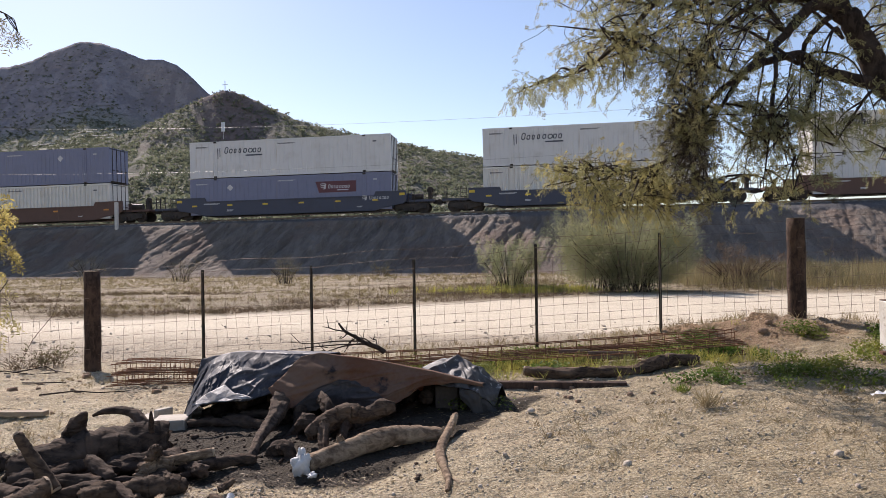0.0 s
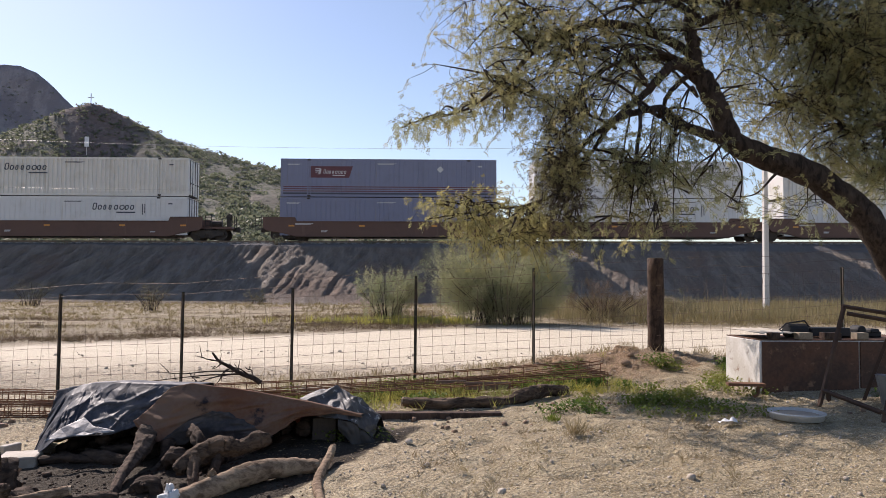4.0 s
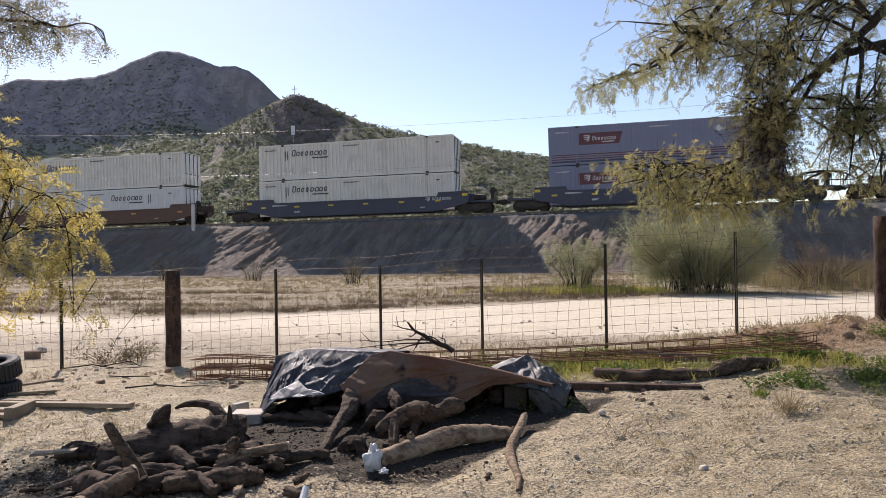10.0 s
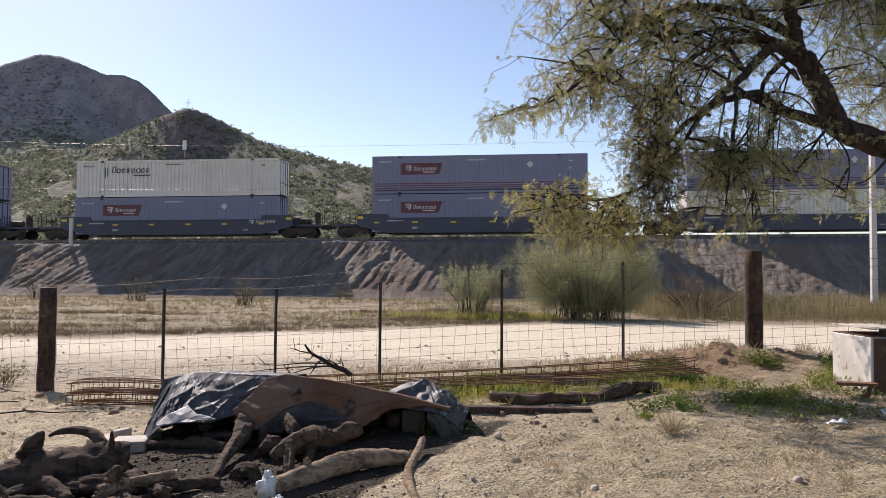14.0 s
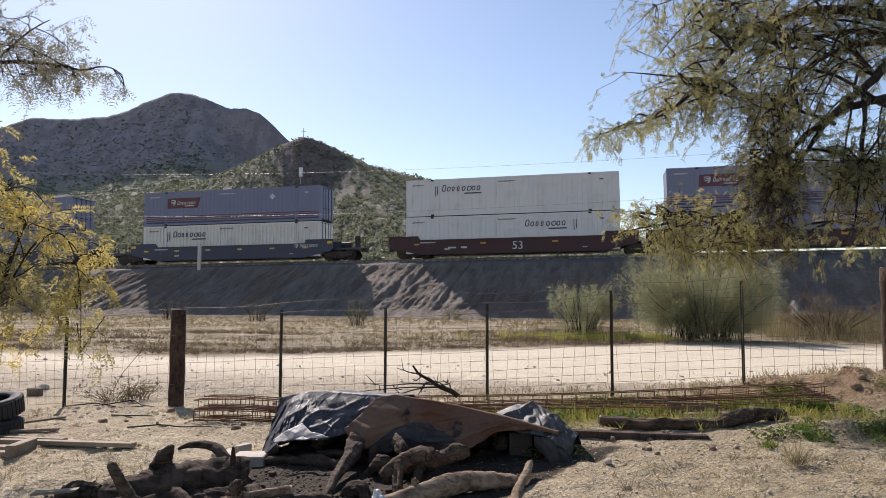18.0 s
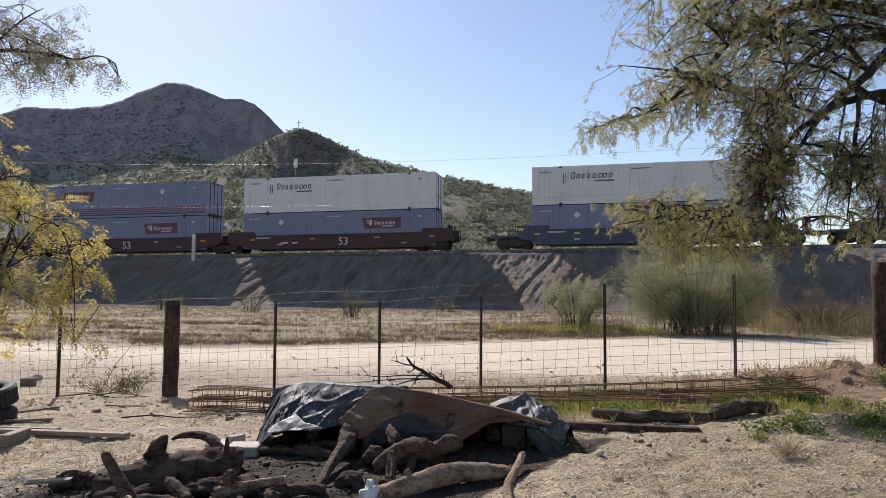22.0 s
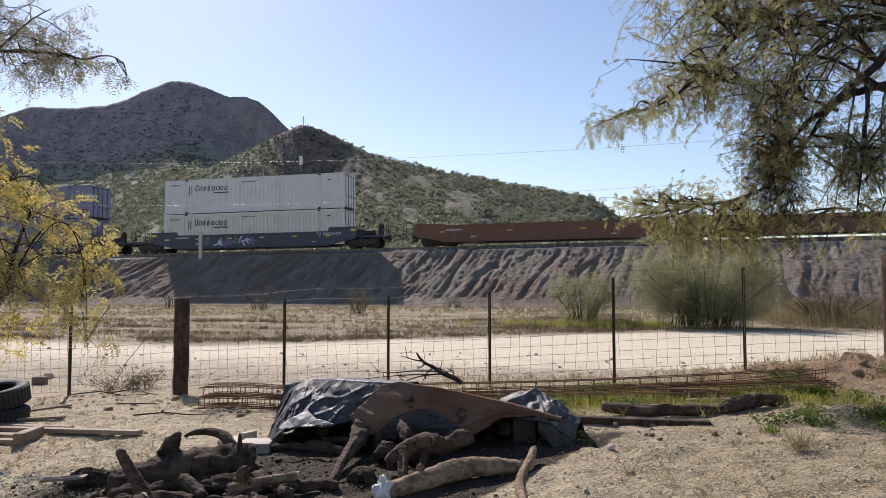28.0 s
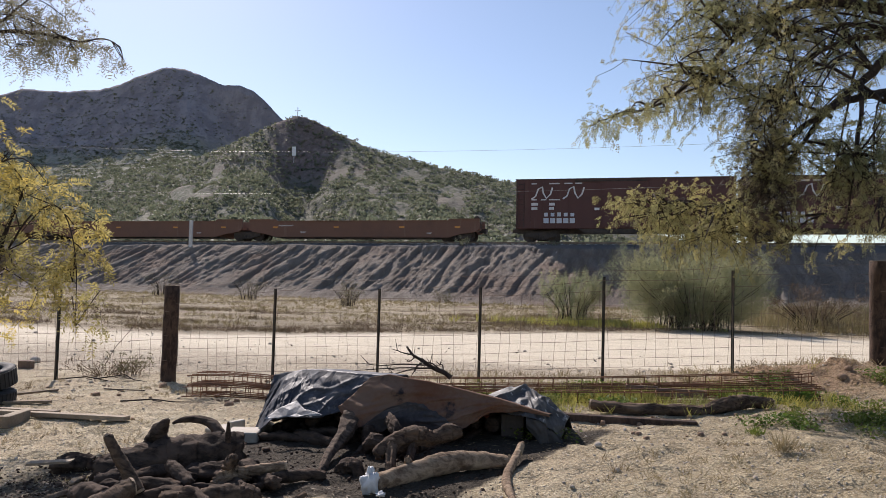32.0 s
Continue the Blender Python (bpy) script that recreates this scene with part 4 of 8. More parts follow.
def make_well_car(paint, label, pitch, marks="", ends="cc"):
    """A well car with its origin at rail height, halfway along the car. marks: y yellow plates, l wordmark, f number, b blue graffiti, g pale graffiti.
    ends: c a coupler with its own truck, s a truck shared with the neighbour (drawn here), n the neighbour's shared truck."""
    car = thing("well_car", label, "rail car")
    body = 18.4 if ends == "cc" else pitch - 0.6
    h = body / 2
    mid = 1.6 if paint is M_EMPTY else 1.42
    for y0, y1 in ((-1.42, -1.30), (1.30, 1.42)):
        b = Build().prism([(x - h, z) for x, z in sill_outline(body, 1.72, mid)], y0, y1)
        sill = part("side_sill", b, paint, car, bevel=0.015)
        if y0 < 0:
            b = Build().box(-h, -h + 2.3, y0 - 0.05, y0, 1.66, 1.72).box(h - 2.3, h, y0 - 0.05, y0, 1.66, 1.72).box(-h + 2.5, h - 2.5, y0 - 0.06, y0, mid - 0.06, mid)
            part("top_flange", b, paint, sill)
            part("bottom_flange", Build().box(-h + 2.4, h - 2.4, y0 - 0.05, y0, 0.27, 0.33), paint, sill)
            for x in ([-7.9 + 2.9 * i for i in range(6)] if "y" in marks else [-7.4, -2.2, 3.2, 7.6]):
                part("reflector", Build().box(x, x + 0.42, y0 - 0.012, y0, 1.02, 1.14), M_YELLOW if "y" in marks else M_ORANGE, sill)
            if "y" in marks:
                for x in (-h + 0.06, h - 0.5):
                    part("yellow_plate", Build().box(x, x + 0.42, y0 - 0.014, y0, 1.36, 1.56), M_YELLOW, sill)
            b = Build()
            bars(b, -6.9, 1.22, 1.3, 0.035, y0, 2)
            bars(b, -5.0, 0.7, 0.5, 0.03, y0, 3)
            bars(b, 5.4, 0.62, 0.4, 0.03, y0, 2)
            tagged(part("stencilling", b, M_PALE, sill), kind="stuff")
            if "l" in marks:
                b = Build()
                swirl(b, 6.0, 1.24, 0.22, y0)
                word(b, 6.35, 1.12, 1.55, 0.30, y0)
                part("wordmark", b, M_PALE, sill, "pale wordmark as plain strokes")
            if "f" in marks:
                cu = bpy.data.curves.new("figure", "FONT")
                cu.body, cu.size, cu.extrude = "53", 0.86, 0.006
                tmp = bpy.data.objects.new("figure", cu)
                me = bpy.data.meshes.new_from_object(tmp)
                me.materials.clear()
                fig = part("figure", me, M_PALE, sill, "large white figures 53")
                fig.matrix_basis = pose(0.2, y0 - 0.008, 0.56, 90, 0, 0)
                b = Build()
                bars(b, -4.7, 0.72, 0.6, 0.12, y0, 1)
                bars(b, -3.7, 0.72, 0.45, 0.12, y0, 1)
                tagged(part("reporting_mark", b, M_PALE, sill), kind="stuff")
            if "b" in marks or "g" in marks:
                rng = random.Random(3 if "b" in marks else 8)
                tones = [M_SPRAYBLUE] if "b" in marks else [M_SPRAYGREEN, M_SPRAYWHITE, M_SPRAYVIOLET]
                span = (-2.6, 1.9) if "b" in marks else (-4.2, 0.6)
                for i in range(4 if "b" in marks else 6):
                    x = span[0] + (span[1] - span[0]) * i / (4 if "b" in marks else 6)
                    b = Build()
                    for k in range(5):
                        a, s = radians(rng.uniform(20, 160)), rng.uniform(0.25, 0.46)
                        cx, cz = x + rng.uniform(0.1, 0.8), rng.uniform(0.60, 1.05)
                        b.tube([(cx - s * math.cos(a), y0 - 0.004, cz - s * 0.7 * math.sin(a)), (cx + 0.1 * rng.uniform(-1, 1), y0 - 0.004, cz), (cx + s * math.cos(a), y0 - 0.004, cz + s * 0.7 * math.sin(a))], 0.075, 4)
                    me = b.mesh("graffiti")
                    me.transform(Matrix.Translation((0, y0, 0)) @ Matrix.Diagonal((1, 0.08, 1, 1)) @ Matrix.Translation((0, -y0, 0)))
                    part("graffiti", me, tones[i % len(tones)], sill, "sprayed shape in faded paint")
    part("well_floor", Build().box(-h + 2.3, h - 2.3, -1.3, 1.3, 0.27, 0.36), M_STEEL, car)
    for s in (-1, 1):
        part("bulkhead", Build().box(min(s * (h - 2.3), s * (h - 2.2)), max(s * (h - 2.3), s * (h - 2.2)), -1.3, 1.3, 0.3, 1.3), paint, car)
    half = pitch / 2
    for s, e in ((-1, ends[0]), (1, ends[1])):
        x_end = s * (half - (0.35 if e == "c" else 0.1))
        xs = sorted((s * (h - 2.3), x_end))
        part("end_deck", Build().box(xs[0], xs[1], -1.05, 1.05, 0.86, 1.02), paint, car)
        if e == "c":
            truck(car, s * (half - 2.1))
            part("coupler", Build().box(*sorted((s * (half - 0.5), s * (half + 0.02))), -0.14, 0.14, 0.72, 1.0).box(*sorted((s * (half - 0.14), s * (half + 0.06))), -0.22, 0.22, 0.66, 1.04), M_STEEL, car)
            for yy in (-0.95, -0.35, 0.35, 0.95):
                part("stanchion", Build().tube([(x_end - s * 0.15, yy, 1.0), (x_end - s * 0.15, yy, 1.95)], 0.028, 5), M_STEEL, car)
            part("handrail", Build().tube([(x_end - s * 0.15, -0.95, 1.55), (x_end - s * 0.15, 0.95, 1.55)], 0.024, 5), M_STEEL, car)
            b = Build().tube([(s * (h + 0.15), -1.2, 0.7), (s * (h + 0.15), -1.2, 1.85)], 0.024, 5).tube([(s * (h + 0.6), -1.2, 0.7), (s * (h + 0.6), -1.2, 1.85)], 0.024, 5)
            for z in (0.8, 1.1, 1.4, 1.7):
                b.tube([(s * (h + 0.15), -1.2, z), (s * (h + 0.6), -1.2, z)], 0.02, 5)
            part("ladder", b, M_STEEL, car)
            if s > 0:
                part("brake_wheel", Build().disc((x_end - 0.3, -0.5, 1.75), (0.3, 1, 0), 0.26, 0.03, 14).box(x_end - 0.45, x_end - 0.2, -0.7, -0.3, 1.0, 1.75), M_STEEL, car)
                part("brake_cylinder", Build().disc((x_end - 1.3, -0.4, 1.28), (1, 0, 0), 0.24, 0.45, 12), M_STEEL, car)
        elif e == "s":
            truck(car, s * half)
    return car


def make_boxcar():
    car = thing("boxcar", "dark maroon steel boxcar with sliding door and faded white marks", "rail car")
    L = 7.75
    body = part("body", Build().box(-L, L, -1.45, 1.45, 0.95, 4.62), M_BOXCAR, car, bevel=0.03)
    part("roof", Build().prism([(-L - 0.05, 4.60), (L + 0.05, 4.60), (L + 0.05, 4.66), (-L - 0.05, 4.66)], -1.5, 1.5).box(-L, L, -0.7, 0.7, 4.66, 4.72), M_STEEL, car)
    for i in range(17):
        x = -L + 0.06 + (2 * L - 0.2) * i / 16
        if abs(x) > 1.7:
            part("side_rib", Build().box(x, x + 0.08, -1.50, -1.45, 1.0, 4.55), M_BOXCAR, body)
    part("sliding_door", Build().box(-1.5, 1.5, -1.53, -1.46, 1.05, 4.4).box(-1.5, -1.4, -1.56, -1.46, 1.05, 4.4).box(1.4, 1.5, -1.56, -1.46, 1.05, 4.4), M_BOXCAR, body)
    part("door_track", Build().box(-3.4, 1.7, -1.57, -1.46, 4.42, 4.5), M_STEEL, body)
    part("underframe", Build().box(-L, L, -0.35, 0.35, 0.65, 0.95).prism([(-L, 0.95), (-3.2, 0.95), (-2.6, 0.6), (2.6, 0.6), (3.2, 0.95), (L, 0.95)][::-1], -1.42, -1.36), M_STEEL, car)
    for s in (-1, 1):
        truck(car, s * 5.9)
        part("coupler", Build().box(*sorted((s * (L), s * (L + 0.36))), -0.14, 0.14, 0.72, 1.0), M_STEEL, car)
        b = Build()
        for yy in (-1.5,):
            for xx in (s * (L - 0.1), s * (L - 0.6)):
                b.tube([(xx, yy - 0.06, 1.0), (xx, yy - 0.06, 4.4 if s < 0 else 2.4)], 0.022, 5)
            for k in range(9 if s < 0 else 4):
                b.tube([(s * (L - 0.1), yy - 0.06, 1.2 + 0.38 * k), (s * (L - 0.6), yy - 0.06, 1.2 + 0.38 * k)], 0.018, 5)
        part("ladder", b, M_STEEL, car)
    y = -1.51
    # the big faded mark: strokes between broken horizontal lines
    for z in (3.05, 4.25):
        for x0, x1 in ((-6.6, -6.2), (-5.3, -4.5), (-4.2, -3.6) if z > 4 else (-5.2, -4.6), (-3.4, -2.9) if z > 4 else (-5.9, -5.5)):
            part("line_mark", Build().box(x0, x1, y - 0.01, y, z, z + 0.09), M_PALE, body)
    b = Build()
    for x in (-6.35, -4.05):
        b.tube([(x - 0.25, y, 3.15), (x + 0.05, y, 3.35), (x + 0.25, y, 3.9), (x + 0.55, y, 4.05), (x + 0.62, y, 3.6), (x + 0.85, y, 3.2), (x + 1.15, y, 3.5), (x + 1.3, y, 4.0)], 0.06, 4)
    me = b.mesh("curved_mark")
    me.transform(Matrix.Translation((0, y, 0)) @ Matrix.Diagonal((1, 0.1, 1, 1)) @ Matrix.Translation((0, -y, 0)))
    part("curved_mark", me, M_PALE, body)
    b = Build()
    for x, w in ((-6.6, 0.5), (-5.3, 0.42)):
        bars(b, x, 2.66, w, 0.2, y, 2)
    bars(b, -2.0, 2.3, 0.35, 0.18, y, 1)
    tagged(part("reporting_mark", b, M_PALE, body), kind="stuff")
    rng = random.Random(4)
    for i in range(5):
        b = Build()
        x = -5.7 + i * 0.48
        b.box(x, x + 0.38, y - 0.008, y, 1.35, 1.72).box(x + 0.05, x + 0.32, y - 0.008, y, 1.85, 2.1 + 0.1 * rng.random())
        part("graffiti", b, M_SPRAYWHITE, body, "pale blocky sprayed letters")
    return car


def make_train():
    # containers: paint, ribbed, marks, label
    kinds = {
        "W": (M_WHITE, False, "w", "white flat-sided container with a dark wordmark near one end"),
        "V": (M_WHITE, False, "W", "white flat-sided container with a dark wordmark towards the far end"),
        "C": (M_CREAM, True, "w", "cream ribbed steel container with a dark wordmark"),
        "K": (M_CREAM, True, "W", "cream ribbed container with the wordmark towards the far end"),
        "B": (M_BLUE, False, "rsD", "blue-grey container with a red panel and striped foot"),
        "N": (M_BLUE, False, "rD", "blue-grey container with a red panel and white diamond"),
        "R": (M_BLUE, False, "dR", "blue-grey container with white diamond and red panel at the far end"),
        "P": (M_BLUE, False, "D", "plain blue-grey container with a white diamond"),
        "X": (M_CREAM, True, "", "cream ribbed container without lettering"),
    }
    blue = "dark blue well car with yellow reflector plates"
    brown = "brown oxide well car with grimy trucks"
    cars = {
        "blue": lambda e, p: make_well_car(M_NAVY, blue, p, "yl", e),
        "blueb": lambda e, p: make_well_car(M_NAVY, "dark blue well car with blue graffiti on its side", p, "ylb", e),
        "blueg": lambda e, p: make_well_car(M_NAVY, "dark blue well car with pale and violet graffiti", p, "ylg", e),
        "brown": lambda e, p: make_well_car(M_OXIDE, brown, p, "", e),
        "maroon": lambda e, p: make_well_car(M_MAROON, "dark maroon articulated well car with white figures", p, "f", e),
        "empty": lambda e, p: make_well_car(M_EMPTY, "faded reddish-brown well car running empty", p, "", e),
    }
    # place of the container's near end at 0 s, top and bottom container, car, pitch, ends
    rows = [(-49.9, "PX", "brown", 23.2, "cc"), (-26.92, "WR", "blue", 23.2, "cc"), (-3.77, "WK", "blue", 23.2, "cc"), (19.49, "CV", "brown", 23.2, "cc"),
            (42.4, "BP", "brown", 19.2, "cs"), (61.45, "WV", "brown", 19.2, "ns"), (80.71, "CV", "brown", 19.2, "nc"), (103.8, "CC", "blue", 23.2, "cc"),
            (127.14, "BN", "blue", 23.2, "cc"), (150.49, "CN", "blue", 23.2, "cc"), (173.86, "BN", "blue", 23.2, "cc"), (197.18, "BC", "blue", 23.2, "cc"),
            (220.47, "WV", "maroon", 19.45, "cs"), (239.94, "BR", "maroon", 19.45, "ns"), (259.44, "WR", "maroon", 19.45, "nc"), (283.03, "WR", "blue", 23.2, "cc"),
            (306.51, "BN", "blueb", 23.2, "cc"), (330.05, "WC", "blueg", 23.2, "cc"),
            (353.4, "", "empty", 19.6, "cs"), (373.0, "", "empty", 19.6, "ns"), (392.6, "", "empty", 19.6, "nc")]
    first = {}
    for s, load, kind, pitch, ends in rows:
        s += AHEAD
        mid = s + LONG / 2
        key = (kind, pitch, ends)
        at = pose(mid, TRACK_Y, RAIL_Z)
        if key in first:
            car = copy_thing(first[key], at)
        else:
            car = first[key] = cars[kind](ends, pitch)
        tagged(car, group="wells of the train")
        MOVERS.append((car, Vector((mid, TRACK_Y, RAIL_Z))))
        for level, k in enumerate(reversed(load)):
            if k in first:
                box = copy_thing(first[k], at)
            else:
                box = first[k] = make_container(*kinds[k])
            tagged(box, group="containers on the train")
            MOVERS.append((box, Vector((s, FRONT, RAIL_Z + 0.37 + level * (TALL + 0.085)))))
    for i, s in enumerate((412.94 + AHEAD, 429.05 + AHEAD)):
        car = copy_thing(first["boxcar"], pose(s + 7.75, TRACK_Y, RAIL_Z)) if i else make_boxcar()
        first["boxcar"] = car
        tagged(car, group="boxcars of the train")
        MOVERS.append((car, Vector((s + 7.75, TRACK_Y, RAIL_Z))))


make_train()


# ---------------------------------------------------------------- fence, poles and cables
M_LOG = bark("weathered_log", (0.036, 0.023, 0.016), (0.118, 0.080, 0.054), (0.4, 1.2, 1.2))
M_LOGPALE = bark("barkless_log", (0.115, 0.076, 0.049), (0.319, 0.230, 0.155), (0.4, 1.2, 1.2))
# charred wood of the heap, and logs painted dark for the tarp's shade
M_LOGDARK = bark("charred_shaded_log", (0.025, 0.017, 0.0125), (0.080, 0.054, 0.039), (0.4, 1.2, 1.2))
M_CUT = worn("cut_wood", (0.42, 0.31, 0.20), (0.30, 0.22, 0.15), 0.85, 0, 6, 60)
M_RUST_DARK = worn("dark_rusty_iron", (0.060, 0.036, 0.026), (0.115, 0.066, 0.042), 0.85, 0.2, 3, 45, 0.4)
M_PLANK_RED = worn("reddish_board", (0.14, 0.085, 0.06), (0.20, 0.135, 0.10), 0.85)
M_PLANK = worn("grey_plank", (0.32, 0.25, 0.175), (0.20, 0.15, 0.105), 0.85, 0, 2, 40, 0.4)
M_TARP = worn("black_tarp", (0.024, 0.025, 0.034), (0.080, 0.080, 0.088), 0.60, 0, 4.0, 40, 0.2, 0.004, (0.145, 0.142, 0.142), 0.3)
M_TARP_HEM = worn("grey_tarp_underside", (0.33, 0.32, 0.315), (0.13, 0.126, 0.126), 0.5, 0, 7, 50, 0.2, 0.004)
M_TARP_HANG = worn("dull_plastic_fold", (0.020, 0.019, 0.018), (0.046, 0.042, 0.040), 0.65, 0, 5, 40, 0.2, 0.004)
M_LOGROOT = bark("grey_root_bark", (0.042, 0.029, 0.022), (0.132, 0.093, 0.068), (0.5, 1.2, 1.0))
M_TARP_PALE = worn("pale_tarp", (0.050, 0.047, 0.046), (0.105, 0.100, 0.097), 0.58, 0, 6, 60, 0.2, 0.003, (0.46, 0.45, 0.43), 0.25)
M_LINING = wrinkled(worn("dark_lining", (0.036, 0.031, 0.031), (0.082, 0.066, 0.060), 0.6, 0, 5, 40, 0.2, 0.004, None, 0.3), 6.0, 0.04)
M_TARP_BROWN = worn("brown_tarp", (0.190, 0.088, 0.052), (0.235, 0.152, 0.108), 0.85, 0, 1.6, 30, 0.3, 0.006, (0.034, 0.030, 0.034), 0.2)
lets_light(wrinkled(M_TARP_BROWN, 2.6, 0.04), 0.3)
wrinkled(M_TARP, 4.5, 0.05)
wrinkled(M_TARP_HEM, 5.0, 0.03)
M_TYRE = worn("black_rubber", (0.013, 0.013, 0.014), (0.028, 0.027, 0.027), 0.75, 0, 4, 50)
M_FOAM = worn("white_foam_board", (0.46, 0.415, 0.35), (0.34, 0.295, 0.235), 0.8, 0, 4, 50)
M_BAG = worn("white_plastic", (0.62, 0.62, 0.61), (0.48, 0.48, 0.48), 0.45, 0, 8, 40)
M_ENAMEL = worn("chipped_white_enamel", (0.66, 0.635, 0.59), (0.50, 0.46, 0.40), 0.5, 0, 3, 40, 0.2, 0.004, (0.22, 0.13, 0.08))
M_RUSTPLATE = worn("rusted_sheet", (0.135, 0.062, 0.036), (0.075, 0.043, 0.030), 0.8, 0.1, 2.4, 30, 0.4, 0.006, (0.24, 0.14, 0.085))
M_BRICK = worn("red_brick", (0.20, 0.135, 0.095), (0.15, 0.10, 0.075), 0.9)


def fence_line(x):
    """y of the fence at x."""
    return 9.4 + (x + 6.22) * 0.0714


def make_post(x, y, z0, z1, r, seed):
    p = thing("wooden_post", "thick dark treated-wood fence post", "fence post", "wooden posts of the fence", (x, y, z0))
    n = 9
    pts = [(0.004 * math.sin(2.1 * i + seed), 0.004 * math.cos(1.7 * i), -0.25 + (z1 - z0 + 0.25) * i / (n - 1)) for i in range(n)]
    part("shaft", Build().tube(pts, [r * (1.04 - 0.008 * i) for i in range(n)], 14, 0.018, seed), M_POST, p, soft=True)
    part("top_face", Build().disc((pts[-1][0], pts[-1][1], z1 - z0 + 0.003), (0, 0, 1), r * 0.92, 0.004, 14), M_CUT, p)
    for i in range(3):
        z = 0.3 + 0.36 * i
        part("staple", Build().tube([(-0.03, -r - 0.012, z), (0.03, -r - 0.012, z)], 0.006, 5), M_WIRE, p)


def make_fence():
    make_post(-6.22, 9.40, 0.0, 1.40, 0.108, 1)
    make_post(3.58, 10.10, 0.57, 1.98, 0.115, 2)
    stake = None
    for x, top in ((-8.08, 1.29), (-4.625, 1.40), (-3.065, 1.44), (-1.61, 1.50), (0.085, 1.69), (1.775, 1.82), (6.535, 1.89)):
        y, z0 = fence_line(x) + 0.02, land(x, fence_line(x))
        s = thing("metal_stake", "thin dark green-black steel T-section fence stake", "fence stake", "steel stakes of the fence", (x, y, z0))
        h = top - z0
        part("web", Build().box(-0.005, 0.005, -0.02, 0.022, -0.3, h), M_STAKE, s)
        part("flange", Build().box(-0.02, 0.02, 0.022, 0.028, -0.3, h), M_STAKE, s)
        b = Build()
        for k in range(int(h / 0.1)):
            b.box(-0.007, 0.007, 0.028, 0.036, 0.06 + 0.1 * k, 0.08 + 0.1 * k)
        tagged(part("stud", b, M_STAKE, s), kind="stuff")
    fence = thing("wire_fence", "rusty woven field fence with two strands above", "wire fence")
    rng = random.Random(6)
    xs = [-13 + 0.5 * i for i in range(52)]

    def foot(x):
        return 0.03 + 0.0585 * (x + 6.22) + 0.045 * math.sin(0.9 * x) * 0.3
    for k, h in enumerate((0.06, 0.17, 0.29, 0.42, 0.56, 0.72, 0.90, 1.09)):
        part("line_wire", Build().tube([(x, fence_line(x) - 0.03 + rng.uniform(-0.012, 0.012), foot(x) + h + rng.uniform(-0.008, 0.008)) for x in xs], 0.0022, 4), M_WIRE, fence)
    for h in (1.22, 1.36):
        part("barbed_strand", Build().tube([(x, fence_line(x) - 0.03, foot(x) + h + 0.02 * math.sin(3 * x + h) + rng.uniform(-0.008, 0.008)) for x in xs], 0.0026, 4), M_WIRE, fence)
    x = -12.9
    while x < 12:
        f = foot(x)
        lean = rng.uniform(-0.015, 0.015)
        pts = [(x + lean * i + rng.uniform(-0.006, 0.006), fence_line(x) - 0.03 + rng.uniform(-0.01, 0.01), f + 0.06 + 1.03 * i / 6) for i in range(7)]
        part("stay_wire", Build().tube(pts, 0.002, 4), M_WIRE, fence)
        x += 0.152
    wire = thing("loose_wire", "bent loose wire hanging on the fence", "wire")
    part("strand", Build().tube([(-7.3, 9.28, 0.05), (-7.05, 9.27, 0.45), (-6.75, 9.27, 0.78), (-6.62, 9.26, 1.1), (-6.6, 9.27, 1.28)], 0.004, 5), M_WIRE, wire)


def make_poles():
    p = thing("utility_pole", "pale tapered concrete utility pole in the grass", "utility pole", at=(18.45, 35.7, 0.0))
    part("shaft", Build().prism([(-0.14, -0.2), (0.14, -0.2), (0.09, 9.2), (-0.09, 9.2)], -0.13, 0.13), M_CONCRETE, p, bevel=0.02)
    part("crossarm", Build().box(-0.7, 0.7, -0.06, 0.06, 8.7, 8.82), M_STEEL, p)
    for x in (-0.6, 0.6):
        part("insulator", Build().disc((x, 0, 8.92), (0, 0, 1), 0.06, 0.1, 8), M_CONCRETE, p)
    m = thing("trackside_post", "short white concrete post beside the track", "marker post", at=(-31.4, 50.0, 3.7))
    part("shaft", Build().box(-0.13, 0.13, -0.1, 0.1, -0.3, 2.1), M_CONCRETE, m, bevel=0.03)
    cable = thing("overhead_cable", "two thin pale overhead cables sagging along the track", "cable")
    for left, right in (((-75, 48, 14.5), (18.0, 35.7, 9.0)), ((-75, 46, 10.3), (18.9, 35.7, 7.2))):
        a, b = Vector(left), Vector(right)
        pts = []
        for i in range(25):
            t = i / 24
            q = a.lerp(b, t)
            q.z -= 1.9 * 4 * t * (1 - t)
            pts.append(q)
        part("strand", Build().tube(pts, 0.0065, 4), worn("cable_grey", (0.20, 0.195, 0.19), (0.28, 0.27, 0.26), 0.5), cable)


